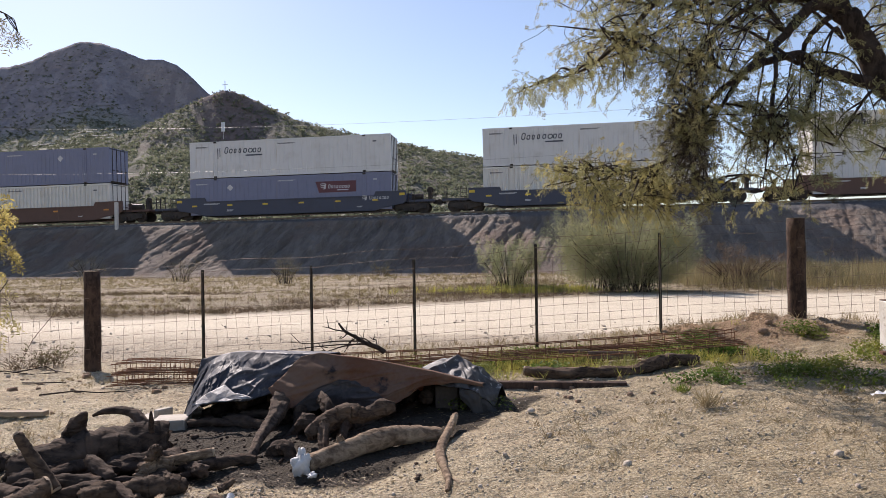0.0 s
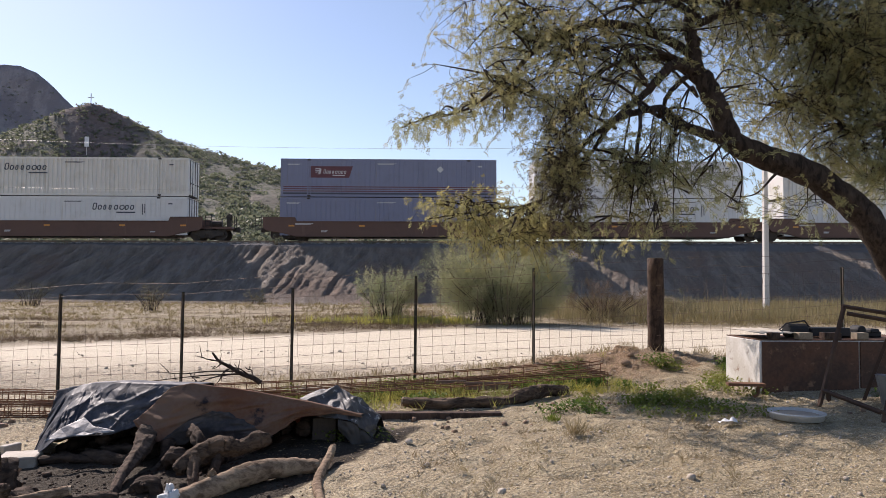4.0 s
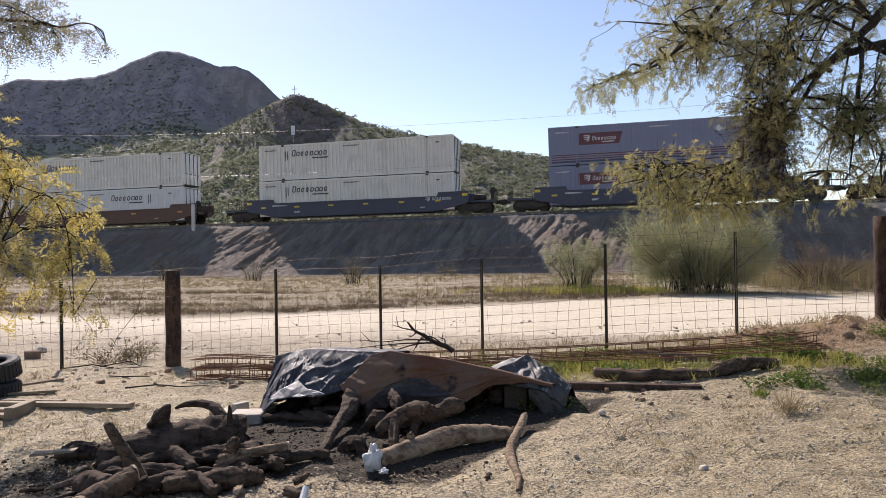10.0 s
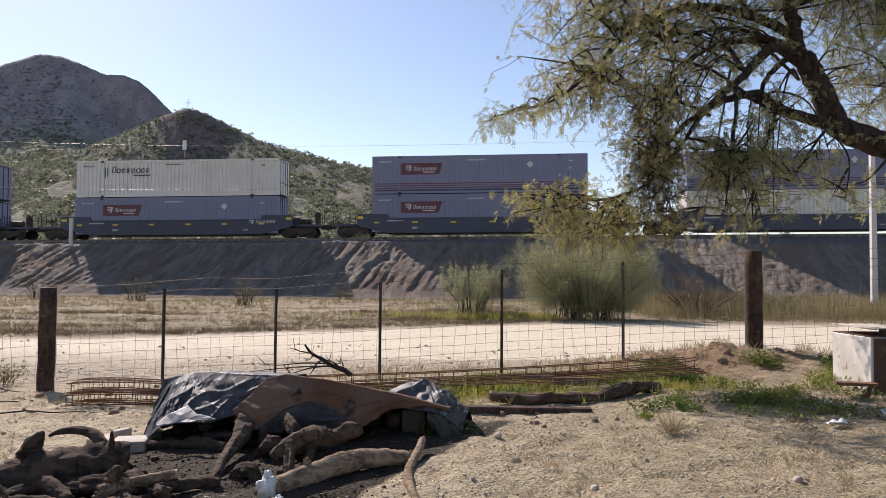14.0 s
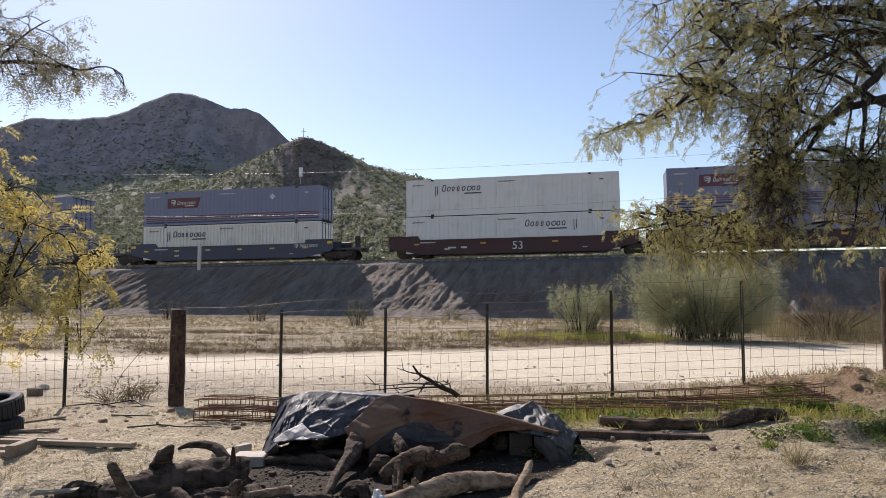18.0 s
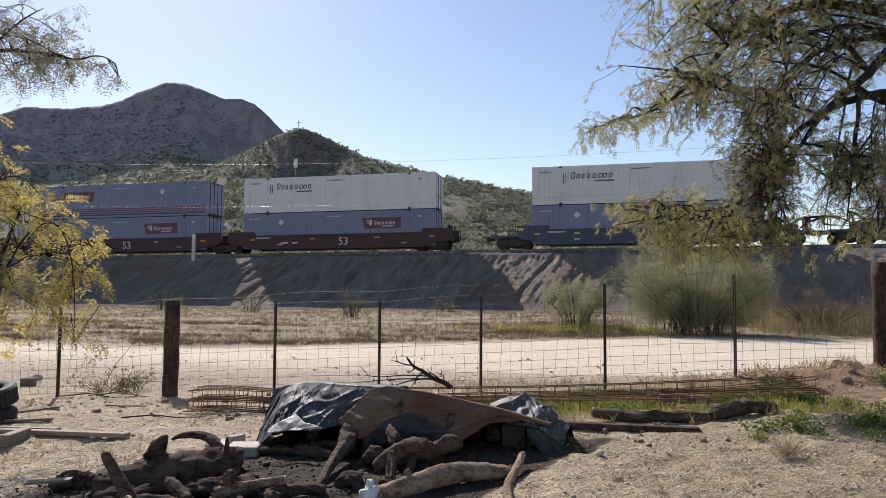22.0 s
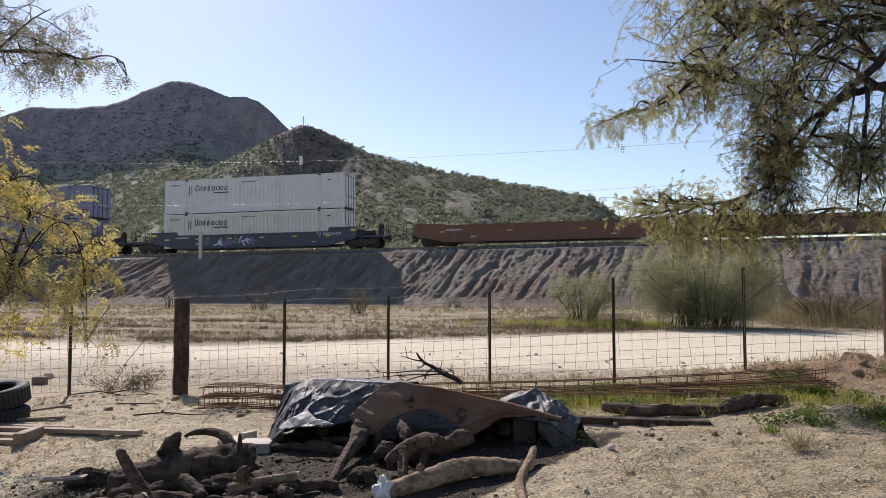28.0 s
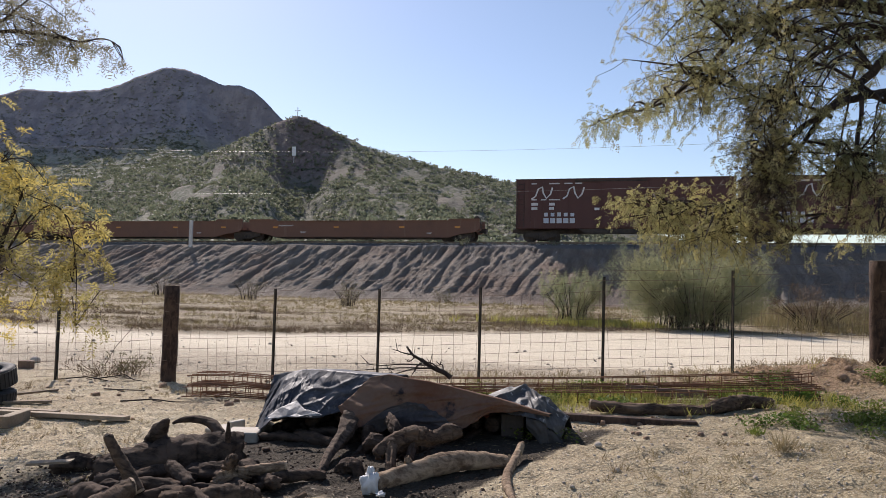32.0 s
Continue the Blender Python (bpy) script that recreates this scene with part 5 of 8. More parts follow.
# ---------------------------------------------------------------- the wood pile
def bark_mesh(points, radii, rough, seed, sides=24):
    """A knotty log: bulges, lengthwise ridges and fine bark on a bent, tapering body with broken ends."""
    pts = np.array([tuple(p) for p in points])
    n = len(pts)
    d = np.gradient(pts, axis=0)
    d /= np.linalg.norm(d, axis=1, keepdims=True) + 1e-9
    side = np.cross(d, np.array([0.13, 0.31, 0.94]))
    side /= np.linalg.norm(side, axis=1, keepdims=True) + 1e-9
    up = np.cross(side, d)
    run = np.concatenate([[0], np.cumsum(np.linalg.norm(np.diff(pts, axis=0), axis=1))])
    rad = np.asarray(radii, float)
    s = (run / max(0.02, rad.mean()))[:, None]
    a = (np.arange(sides) * 2 * np.pi / sides)[None, :]
    c, q = np.cos(a), np.sin(a)
    o = seed * 5.3 + 30
    lump = vnoise(1.3 * c + o, 1.3 * q + 0.45 * s, seed) - 0.5
    ridge = vnoise(4.5 * c + o, 4.5 * q + 0.22 * s, seed + 1) - 0.5
    chip = vnoise(9 * c + o, 9 * q + 1.6 * s, seed + 2) - 0.5
    r = rad[:, None] * (1 + rough * (3.6 * lump + 3.2 * ridge + 2.4 * chip))
    v = pts[:, None] + (side[:, None] * c[..., None] + up[:, None] * q[..., None]) * r[..., None]
    jag = (vnoise(3 * c + o, 3 * q, seed + 3)[0] - 0.5) * rough * 6
    v[0] -= d[0] * (jag * rad[0])[:, None]
    v[-1] += d[-1] * (jag * rad[-1])[:, None]
    v = v.reshape(-1, 3)
    idx = np.arange(n * sides).reshape(n, sides)
    nxt = np.roll(idx, -1, axis=1)
    faces = [tuple(f) for f in np.stack([idx[:-1], nxt[:-1], nxt[1:], idx[1:]], -1).reshape(-1, 4).tolist()]
    b = Build().add([tuple(p) for p in v], faces)
    for ring, p, flip in ((idx[0], pts[0], True), (idx[-1], pts[-1], False)):
        b.v.append(tuple(p))
        k = len(b.v) - 1
        b.f += [(ring[(i + 1) % sides], ring[i], k) if flip else (ring[i], ring[(i + 1) % sides], k) for i in range(sides)]
    b.f = [tuple(int(i) for i in f) for f in b.f]
    return b


def log(points, radii, label, seed, group="firewood logs", cut=False, rough=0.07, name="log", wood=None):
    n = len(points)
    rr = radii if isinstance(radii, (list, tuple)) else [radii] * n
    steps = 10
    fine = curve_points(points, steps)
    rad = [float(np.interp(i / steps, range(n), rr)) for i in range(len(fine))]
    rng = random.Random(seed * 7 + 1)
    for i in range(1, len(fine) - 1):
        fine[i] = fine[i] + Vector((rng.uniform(-1, 1), rng.uniform(-1, 1), rng.uniform(-1, 1))) * rad[i] * 0.06
    t = thing(name, label, "log" if name == "log" else name, group, fine[0])
    base = fine[0]
    part("wood", bark_mesh([q - base for q in fine], rad, rough, seed), wood or M_LOG, t, soft=True)
    if cut:
        for q, w, r in ((fine[0], fine[0] - fine[1], rad[0]), (fine[-1], fine[-1] - fine[-2], rad[-1])):
            part("cut_end", Build().tube([q - base, q - base + w.normalized() * (0.012 + 0.1 * r)], [r * 0.98, r * 0.9], 16, 0.03, seed), M_CUT, t)
    return t


def curve_points(points, steps=5):
    pts = [Vector(p) for p in points]
    out, n = [], len(pts)
    for i in range(n - 1):
        for k in range(steps):
            t = k / steps
            p0, p1, p2, p3 = pts[max(i - 1, 0)], pts[i], pts[i + 1], pts[min(i + 2, n - 1)]
            out.append(0.5 * ((2 * p1) + (p2 - p0) * t + (2 * p0 - 5 * p1 + 4 * p2 - p3) * t * t + (3 * p1 - p0 - 3 * p2 + p3) * t ** 3))
    out.append(pts[-1])
    return out


def cloth(name, make, nu, nv, material, thing_ob, thick=0.006, soft=True):
    U, V = np.meshgrid(np.linspace(0, 1, nu), np.linspace(0, 1, nv))
    X, Y, Z = make(U, V)
    me = grid_mesh(name, X, Y, Z)
    shade(me, soft)
    ob = part(name, me, material, thing_ob)
    mod = ob.modifiers.new("thickness", "SOLIDIFY")
    mod.thickness = thick
    return ob


def between(u, stops, *rows):
    return [np.interp(u, stops, row) for row in rows]


def make_tarps():
    # black tarp over the high end
    t = thing("black_tarp", "black plastic tarp draped over the wood pile, its side pleated", "tarp")

    def black(u, v):
        tx, ty, tz = between(u, [0, 0.2, 0.32, 0.5, 0.65, 0.82, 1], [-3.22, -3.13, -2.98, -2.74, -2.56, -2.24, -1.82], [6.75, 6.48, 6.44, 6.40, 6.30, 6.16, 6.06], [0.50, 0.600, 0.640, 0.690, 0.706, 0.712, 0.712])
        lx, ly, lz = between(u, [0, 0.2, 0.32, 0.40, 0.5, 0.70, 1], [-3.50, -3.23, -3.03, -2.86, -2.70, -2.42, -2.12], [6.90, 6.26, 5.94, 5.88, 5.88, 5.90, 5.96], [-0.10, 0.02, 0.150, 0.285, 0.320, 0.335, 0.43])
        w = v * 1.5
        front = w > 0.5
        a = np.where(front, w - 0.5, (0.5 - w) / 0.5)
        swell = 0.012 * np.sin(np.pi * a) * smooth(0.3, 0.6, u)
        X = np.where(front, tx + (lx - tx) * a, tx + 0.12 * a)
        Y = np.where(front, ty + (ly - ty) * a ** 0.95 - swell, ty + 0.6 * a)
        Z = np.where(front, tz + (lz - tz) * a ** 0.9, tz - 0.06 * a - tz * smooth(0.6, 1.0, a))
        flank = 1 - smooth(0.40, 0.62, u)
        ridge = 1 - np.abs(vnoise(u * 24 + 2.2 * a, a * 1.0, 14) - 0.5) * 4
        small = 1 - np.abs(vnoise(u * 52 - 2.0 * a, a * 2.2, 15) - 0.5) * 4
        pleat = (np.maximum(ridge, -0.6) + 0.45 * small) * flank * smooth(0.0, 0.3, a) * front
        pull = np.maximum(0, 0.30 - np.abs(vnoise(u * 7 + 2.6 * a, a * 2.4 - u, 31) - 0.5) * 2.2) + 0.6 * np.maximum(0, 0.22 - np.abs(vnoise(u * 13 - 4 * a, a * 3.5 + 3 * u, 33) - 0.5) * 2)
        sag = fbm(u * 4 + a, a * 2.2, 4, 6)
        deep = smooth(0.0, 0.2, a) * front
        return X + 0.012 * pleat, Y - 0.026 * pleat - (0.07 * sag + 0.075 * pull) * deep, Z + 0.012 * pleat + 0.016 * fbm(u * 9, a, 3, 8) * (1 - deep)
    cloth("sheet", black, 220, 100, M_TARP, t)

    def flap(u, v):
        # a pale corner folded outwards, its upper side to the light
        high = np.interp(u, [0, 0.12, 0.36, 0.62, 1], [0.02, 0.55, 1.0, 0.45, 0.06])
        lift = v * high
        X = -2.88 + 0.52 * u + 0.03 * lift
        rough = 0.016 * fbm(u * 6, v * 2.5, 3, 44) + 0.016 * np.abs(vnoise(u * 9 + v, v * 2, 45) - 0.5)
        return X, 5.775 + 0.05 * u + 0.165 * lift + rough, 0.318 + 0.055 * u + 0.120 * lift + rough
    cloth("turned_hem", flap, 60, 16, M_TARP_HEM, t, 0.004)

    # added unseen sheet behind the stacked logs, keeps the hollow dark
    def backing(u, v):
        X = -3.15 + 2.45 * u
        return X, 6.74 + 0.03 * np.sin(9 * u) + 0.05 * fbm(u * 8, v * 2, 3, 83), (0.60 - 0.22 * u) * (1 - v) - 0.05 * v
    cloth("back_drape", backing, 60, 14, M_LINING, t, 0.004)
    # brown sheet stretched over the middle
    t = thing("brown_tarp", "dusty torn brown canvas sheet stretched over the stacked logs", "tarp")

    def brown(u, v):
        tx, ty, tz = between(u, [0, 0.1, 0.4, 0.7, 1], [-1.98, -1.82, -1.285, -0.845, -0.40], [6.00, 6.03, 6.03, 6.03, 6.08], [0.690, 0.715, 0.650, 0.568, 0.455])
        lx, ly, lz = between(u, [0, 0.10, 0.20, 0.30, 0.42, 0.55, 0.64, 0.74, 0.86, 1], [-2.22, -2.10, -1.94, -1.75, -1.50, -1.24, -1.08, -0.90, -0.66, -0.39], [5.88, 5.80, 5.80, 5.84, 5.84, 5.84, 5.88, 5.98, 6.04, 6.09], [0.43, 0.30, 0.30, 0.36, 0.335, 0.300, 0.355, 0.47, 0.485, 0.435])
        w = v * 1.5
        front = w > 0.5
        a = np.where(front, w - 0.5, (0.5 - w) / 0.5)
        X = np.where(front, tx + (lx - tx) * a, tx + 0.1 * a)
        Y = np.where(front, ty + (ly - ty) * a ** 1.1, ty + 0.75 * a)
        Z = np.where(front, tz + (lz - tz) * a, tz - (tz - 0.1) * a ** 1.8)
        lie = fbm(u * 3.2 + 0.6 * a, a * 1.8, 4, 13)
        pull = np.maximum(0, 0.34 - np.abs(vnoise(u * 5 + 3.2 * a, a * 1.6 - 2 * u, 51) - 0.5) * 2.4) + 0.6 * np.maximum(0, 0.26 - np.abs(vnoise(u * 12 + 5 * a, a * 2.5, 53) - 0.5) * 2)
        bulge = 0.07 * np.exp(-((u - 0.12) / 0.09) ** 2) * np.sin(np.pi * np.clip(a, 0, 1)) - 0.05 * np.exp(-((u - 0.34) / 0.10) ** 2) * smooth(0.2, 0.7, a)
        ragged = 0.05 * fbm(u * 16, a * 0.2, 3, 29) * smooth(0.85, 1.0, a) * front
        narrow = smooth(1.0, 0.72, u)
        return X, Y - (0.11 * lie + 0.06 * pull + bulge) * smooth(0, 0.3, a) * narrow, Z + 0.035 * lie * narrow + ragged * narrow + 0.006
    cloth("sheet", brown, 200, 90, M_TARP_BROWN, t, 0.004)

    def torn(u, v):
        # dark plastic lining showing in the torn lower half
        uu = 0.19 + 0.42 * u
        top = np.interp(u, [0, 0.08, 0.25, 0.5, 0.75, 0.9, 1], [0.92, 0.62, 0.50, 0.55, 0.68, 0.84, 0.98]) + 0.10 * fbm(u * 9, u * 3, 3, 61)
        a = top + (1.0 - top) * v
        X, Y, Z = brown(uu, (a + 0.5) / 1.5)
        fold = np.maximum(0, 0.4 - np.abs(vnoise(u * 7 + 3 * v, v * 2 + 2 * u, 63) - 0.5) * 2)
        return X, Y - 0.012 - 0.05 * fold * np.sin(np.pi * v), Z - 0.05 * smooth(0.8, 1.0, v) * (1 + fbm(u * 11, v, 3, 64))
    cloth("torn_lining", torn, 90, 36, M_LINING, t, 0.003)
    # crumpled plastic at the low end
    t = thing("plastic_sheet", "shiny crumpled black and silver plastic sheet", "plastic sheet")

    def shiny(u, v):
        tx, ty, tz = between(u, [0, 0.25, 0.45, 0.75, 1], [-0.98, -0.80, -0.64, -0.42, -0.24], [6.45, 6.45, 6.45, 6.40, 6.30], [0.545, 0.625, 0.648, 0.54, 0.40])
        lx, ly, lz = between(u, [0, 0.4, 0.7, 1], [-0.86, -0.62, -0.46, -0.30], [6.12, 6.06, 6.04, 6.15], [0.46, 0.43, 0.40, 0.24])
        w = v * 1.5
        front = w > 0.5
        a = np.where(front, w - 0.5, (0.5 - w) / 0.5)
        X = np.where(front, tx + (lx - tx) * a, tx + 0.02 * a)
        Y = np.where(front, ty + (ly - ty) * a, ty + 0.45 * a)
        Z = np.where(front, tz + (lz - tz) * a + 0.03 * np.sin(np.pi * a), tz - (tz - 0.18) * a)
        c = 0.5 - np.abs(vnoise(u * 6 + 2.5 * a, a * 1.6, 23) - 0.5) * 2
        f = 0.5 - np.abs(vnoise(u * 13 - 3 * a, a * 3.5 + 2 * u, 29) - 0.5) * 2
        return X + 0.012 * f, Y - 0.045 * c - 0.02 * f, Z + 0.03 * c + 0.018 * f
    cloth("sheet", shiny, 80, 60, M_TARP_PALE, t, 0.003)

    def fold(u, v):
        X, Y, Z = shiny(0.45 + 0.55 * u, np.ones_like(v))
        foot = np.interp(u, [0, 0.4, 1], [0.36, 0.22, 0.20])
        return X + 0.05 * v * u, Y - 0.03 + 0.03 * (vnoise(u * 6, v * 4, 9) - 0.5), Z + (foot - Z) * v
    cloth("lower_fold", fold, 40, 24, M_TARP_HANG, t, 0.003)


def make_pile():
    make_tarps()
    g = "weathered grey-brown log lying in the wood pile"
    # before and under the brown sheet
    log([(-1.52, 4.70, 0.165), (-1.36, 4.88, 0.18), (-1.12, 5.10, 0.235), (-0.90, 5.24, 0.245), (-0.655, 5.32, 0.225)], [0.056, 0.070, 0.078, 0.068, 0.050], "long curved pale log in front of the pile", 1, wood=M_LOGPALE, rough=0.04)
    log([(-1.33, 4.97, 0.235), (-1.34, 4.95, 0.275), (-1.345, 4.94, 0.30)], [0.030, 0.028, 0.020], "short knot stub on the curved log", 2, wood=M_LOGPALE)
    log([(-0.585, 5.62, 0.30), (-0.60, 5.42, 0.255), (-0.63, 5.12, 0.195), (-0.60, 4.85, 0.175), (-0.51, 4.52, 0.16), (-0.49, 4.30, 0.15)], [0.026, 0.030, 0.034, 0.030, 0.024, 0.012], "thin crooked bare branch on the ground", 3, name="branch", wood=M_LOGPALE, rough=0.06)
    log([(-0.54, 4.60, 0.165), (-0.47, 4.50, 0.15), (-0.42, 4.44, 0.15)], [0.016, 0.011, 0.006], "thin forked twig on the dirt", 4, name="branch", wood=M_LOGPALE)
    log([(-1.66, 5.22, 0.22), (-1.56, 5.32, 0.30), (-1.42, 5.40, 0.345), (-1.28, 5.46, 0.335), (-1.16, 5.52, 0.375), (-1.06, 5.56, 0.38)], [0.045, 0.068, 0.072, 0.055, 0.060, 0.030], "humped knotty log resting on the pile", 5, rough=0.13)
    log([(-1.56, 5.30, 0.30), (-1.53, 5.16, 0.20), (-1.50, 5.06, 0.12)], [0.05, 0.035, 0.028], "broken leg of the humped log", 12, rough=0.16)
    log([(-1.42, 5.38, 0.30), (-1.40, 5.24, 0.20), (-1.38, 5.14, 0.13)], [0.040, 0.028, 0.020], "splintered prong under the humped log", 13, rough=0.16, wood=M_LOGDARK)
    log([(-2.06, 6.05, 0.42), (-2.09, 5.84, 0.36), (-2.07, 5.62, 0.27), (-2.075, 5.40, 0.215), (-2.06, 5.24, 0.19), (-2.03, 5.04, 0.13), (-2.03, 4.88, 0.095)], [0.08, 0.085, 0.062, 0.040, 0.034, 0.032, 0.028], "thick forked limb leaning out from under the tarp", 6, rough=0.10, wood=M_LOGROOT)
    log([(-2.0, 5.95, 0.34), (-1.92, 5.80, 0.27), (-1.89, 5.66, 0.19), (-1.93, 5.50, 0.12)], [0.07, 0.060, 0.045, 0.030], "side prong of the leaning limb", 7, rough=0.13, wood=M_LOGDARK)
    log([(-1.78, 5.88, 0.36), (-1.70, 5.72, 0.40), (-1.62, 5.60, 0.37), (-1.55, 5.50, 0.28)], [0.03, 0.045, 0.050, 0.035], "gnarled root end under the brown sheet", 14, rough=0.16, wood=M_LOGDARK)
    log([(-1.88, 5.62, 0.16), (-1.80, 5.55, 0.25), (-1.70, 5.52, 0.24), (-1.62, 5.48, 0.15)], [0.045, 0.06, 0.055, 0.04], g, 15, rough=0.15, wood=M_LOGDARK)
    log([(-1.90, 5.02, 0.10), (-1.84, 5.02, 0.175), (-1.75, 5.0, 0.185), (-1.69, 4.96, 0.11)], [0.040, 0.050, 0.048, 0.035], "short curved piece of a dark branch", 16, rough=0.12, wood=M_LOGDARK)
    # the charred heap at the other end
    log([(-3.66, 4.60, 0.10), (-3.40, 4.70, 0.125), (-3.14, 4.82, 0.175), (-2.90, 4.94, 0.205), (-2.70, 5.05, 0.215)], [0.085, 0.125, 0.150, 0.155, 0.115], "large rough-barked charred log half in shade", 10, rough=0.11, wood=M_LOGDARK)
    log([(-3.32, 4.86, 0.16), (-3.325, 4.86, 0.27), (-3.29, 4.85, 0.37), (-3.215, 4.84, 0.465)], [0.085, 0.082, 0.070, 0.012], "upright dark pointed split stump", 8, rough=0.10, name="stump", wood=M_LOGDARK)
    log([(-3.46, 5.28, 0.335), (-3.36, 5.28, 0.372), (-3.22, 5.27, 0.385), (-3.08, 5.24, 0.365), (-2.97, 5.18, 0.30), (-2.93, 5.12, 0.23)], [0.010, 0.022, 0.030, 0.040, 0.046, 0.030], "dark curled strip of bark", 9, name="branch", wood=M_LOGDARK)
    log([(-2.72, 4.86, 0.33), (-2.71, 4.84, 0.42), (-2.70, 4.82, 0.485)], [0.026, 0.018, 0.006], "thin splinter standing on the charred log", 17, name="branch", wood=M_LOGDARK)
    log([(-3.19, 4.12, 0.485), (-3.11, 4.12, 0.37), (-3.03, 4.12, 0.26), (-2.95, 4.12, 0.15)], [0.030, 0.034, 0.040, 0.046], "sawn branch end sticking up", 11, cut=True, rough=0.05)
    log([(-2.93, 4.02, 0.205), (-2.96, 3.86, 0.17), (-3.0, 3.62, 0.13)], [0.062, 0.074, 0.075], "thick sawn stub in the front of the heap", 18, cut=True, rough=0.06)
    log([(-2.60, 4.50, 0.13), (-2.53, 4.52, 0.17), (-2.45, 4.56, 0.18), (-2.41, 4.58, 0.17)], [0.045, 0.062, 0.058, 0.040], "short knotty chunk with a pale broken face", 19, rough=0.13, wood=M_LOGPALE)
    log([(-2.50, 4.48, 0.26), (-2.47, 4.47, 0.31), (-2.44, 4.46, 0.33)], [0.045, 0.042, 0.020], "round knot on the broken chunk", 20, rough=0.13)
    log([(-2.46, 4.62, 0.19), (-2.34, 4.68, 0.205), (-2.20, 4.74, 0.22)], [0.034, 0.036, 0.036], "pale sawn log piece", 21, cut=True, wood=M_LOGPALE, rough=0.04)
    log([(-2.32, 4.60, 0.13), (-2.18, 4.70, 0.15), (-2.02, 4.82, 0.15), (-1.93, 4.86, 0.14)], [0.036, 0.042, 0.036, 0.022], "flat dark log lying on the ash", 22, rough=0.12, wood=M_LOGDARK)
    log([(-2.58, 4.26, 0.10), (-2.45, 4.28, 0.125), (-2.32, 4.33, 0.125), (-2.22, 4.38, 0.11)], [0.050, 0.068, 0.066, 0.040], "rounded weathered log end in the litter", 23, rough=0.09)
    log([(-2.80, 4.16, 0.09), (-2.66, 4.20, 0.12), (-2.54, 4.22, 0.11)], [0.05, 0.062, 0.045], g, 24, rough=0.10)
    log([(-2.98, 4.52, 0.225), (-2.86, 4.44, 0.19), (-2.72, 4.36, 0.14)], [0.036, 0.046, 0.044], "dark branch lying across the heap", 25, rough=0.10, wood=M_LOGDARK)
    log([(-3.50, 4.22, 0.04), (-3.34, 4.14, 0.08), (-3.16, 4.08, 0.09)], [0.06, 0.085, 0.07], g, 26, rough=0.10, wood=M_LOGDARK)
    log([(-3.30, 3.70, 0.03), (-3.16, 3.72, 0.07), (-3.06, 3.76, 0.08)], [0.05, 0.07, 0.05], g, 27, rough=0.10)
    log([(-2.80, 3.70, 0.06), (-2.62, 3.78, 0.075), (-2.48, 3.90, 0.08)], [0.045, 0.055, 0.04], g, 28, rough=0.10, wood=M_LOGDARK)
    log([(-4.20, 4.86, 0.02), (-4.06, 4.90, 0.05), (-3.92, 4.93, 0.04)], [0.07, 0.09, 0.06], "charred stump end in the ash", 29, rough=0.10, wood=M_LOGDARK)
    # logs filling the hollow, tarp shade put into their dark bark
    rng = random.Random(31)
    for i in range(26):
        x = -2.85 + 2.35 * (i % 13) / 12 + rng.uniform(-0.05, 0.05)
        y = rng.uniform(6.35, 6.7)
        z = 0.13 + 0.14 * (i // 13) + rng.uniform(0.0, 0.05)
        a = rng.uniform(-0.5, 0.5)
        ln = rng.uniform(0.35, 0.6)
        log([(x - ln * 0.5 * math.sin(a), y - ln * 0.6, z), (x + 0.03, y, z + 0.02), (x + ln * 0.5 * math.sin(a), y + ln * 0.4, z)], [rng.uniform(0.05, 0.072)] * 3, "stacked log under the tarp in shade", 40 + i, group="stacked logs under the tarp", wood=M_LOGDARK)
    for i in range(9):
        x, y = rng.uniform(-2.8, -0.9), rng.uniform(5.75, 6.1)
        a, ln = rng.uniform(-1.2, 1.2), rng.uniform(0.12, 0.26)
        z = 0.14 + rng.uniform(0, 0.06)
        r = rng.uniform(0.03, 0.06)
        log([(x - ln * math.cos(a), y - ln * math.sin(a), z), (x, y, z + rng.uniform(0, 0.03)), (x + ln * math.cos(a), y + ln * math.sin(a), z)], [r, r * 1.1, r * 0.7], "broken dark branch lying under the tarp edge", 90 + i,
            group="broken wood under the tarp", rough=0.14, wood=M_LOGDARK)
    for i in range(10):
        x, y = rng.uniform(-3.9, -1.8), rng.uniform(3.8, 4.6)
        a, ln = rng.uniform(-1.5, 1.5), rng.uniform(0.05, 0.13)
        z = 0.045 * x + 0.05 * (y - 1) + rng.uniform(0.02, 0.04)
        r = rng.uniform(0.012, 0.032)
        log([(x - ln * math.cos(a), y - ln * math.sin(a), z), (x + rng.uniform(-0.02, 0.02), y, z + 0.01), (x + ln * math.cos(a), y + ln * math.sin(a), z + rng.uniform(0, 0.04))], [r, r * 1.1, r * 0.7], "short weathered piece of broken wood in the dirt", 130 + i,
            group="scattered wood pieces", rough=0.14, wood=(M_LOG, M_LOGDARK, M_LOGPALE)[i % 3])
    for i in range(16):
        x, y = rng.uniform(-3.45, -2.15), rng.uniform(4.08, 4.86)
        a, ln = rng.uniform(-0.9, 0.9), rng.uniform(0.10, 0.26)
        r = rng.uniform(0.030, 0.065)
        z = float(ground_z(x, y)) + 0.6 * r + rng.uniform(0.0, 0.05)
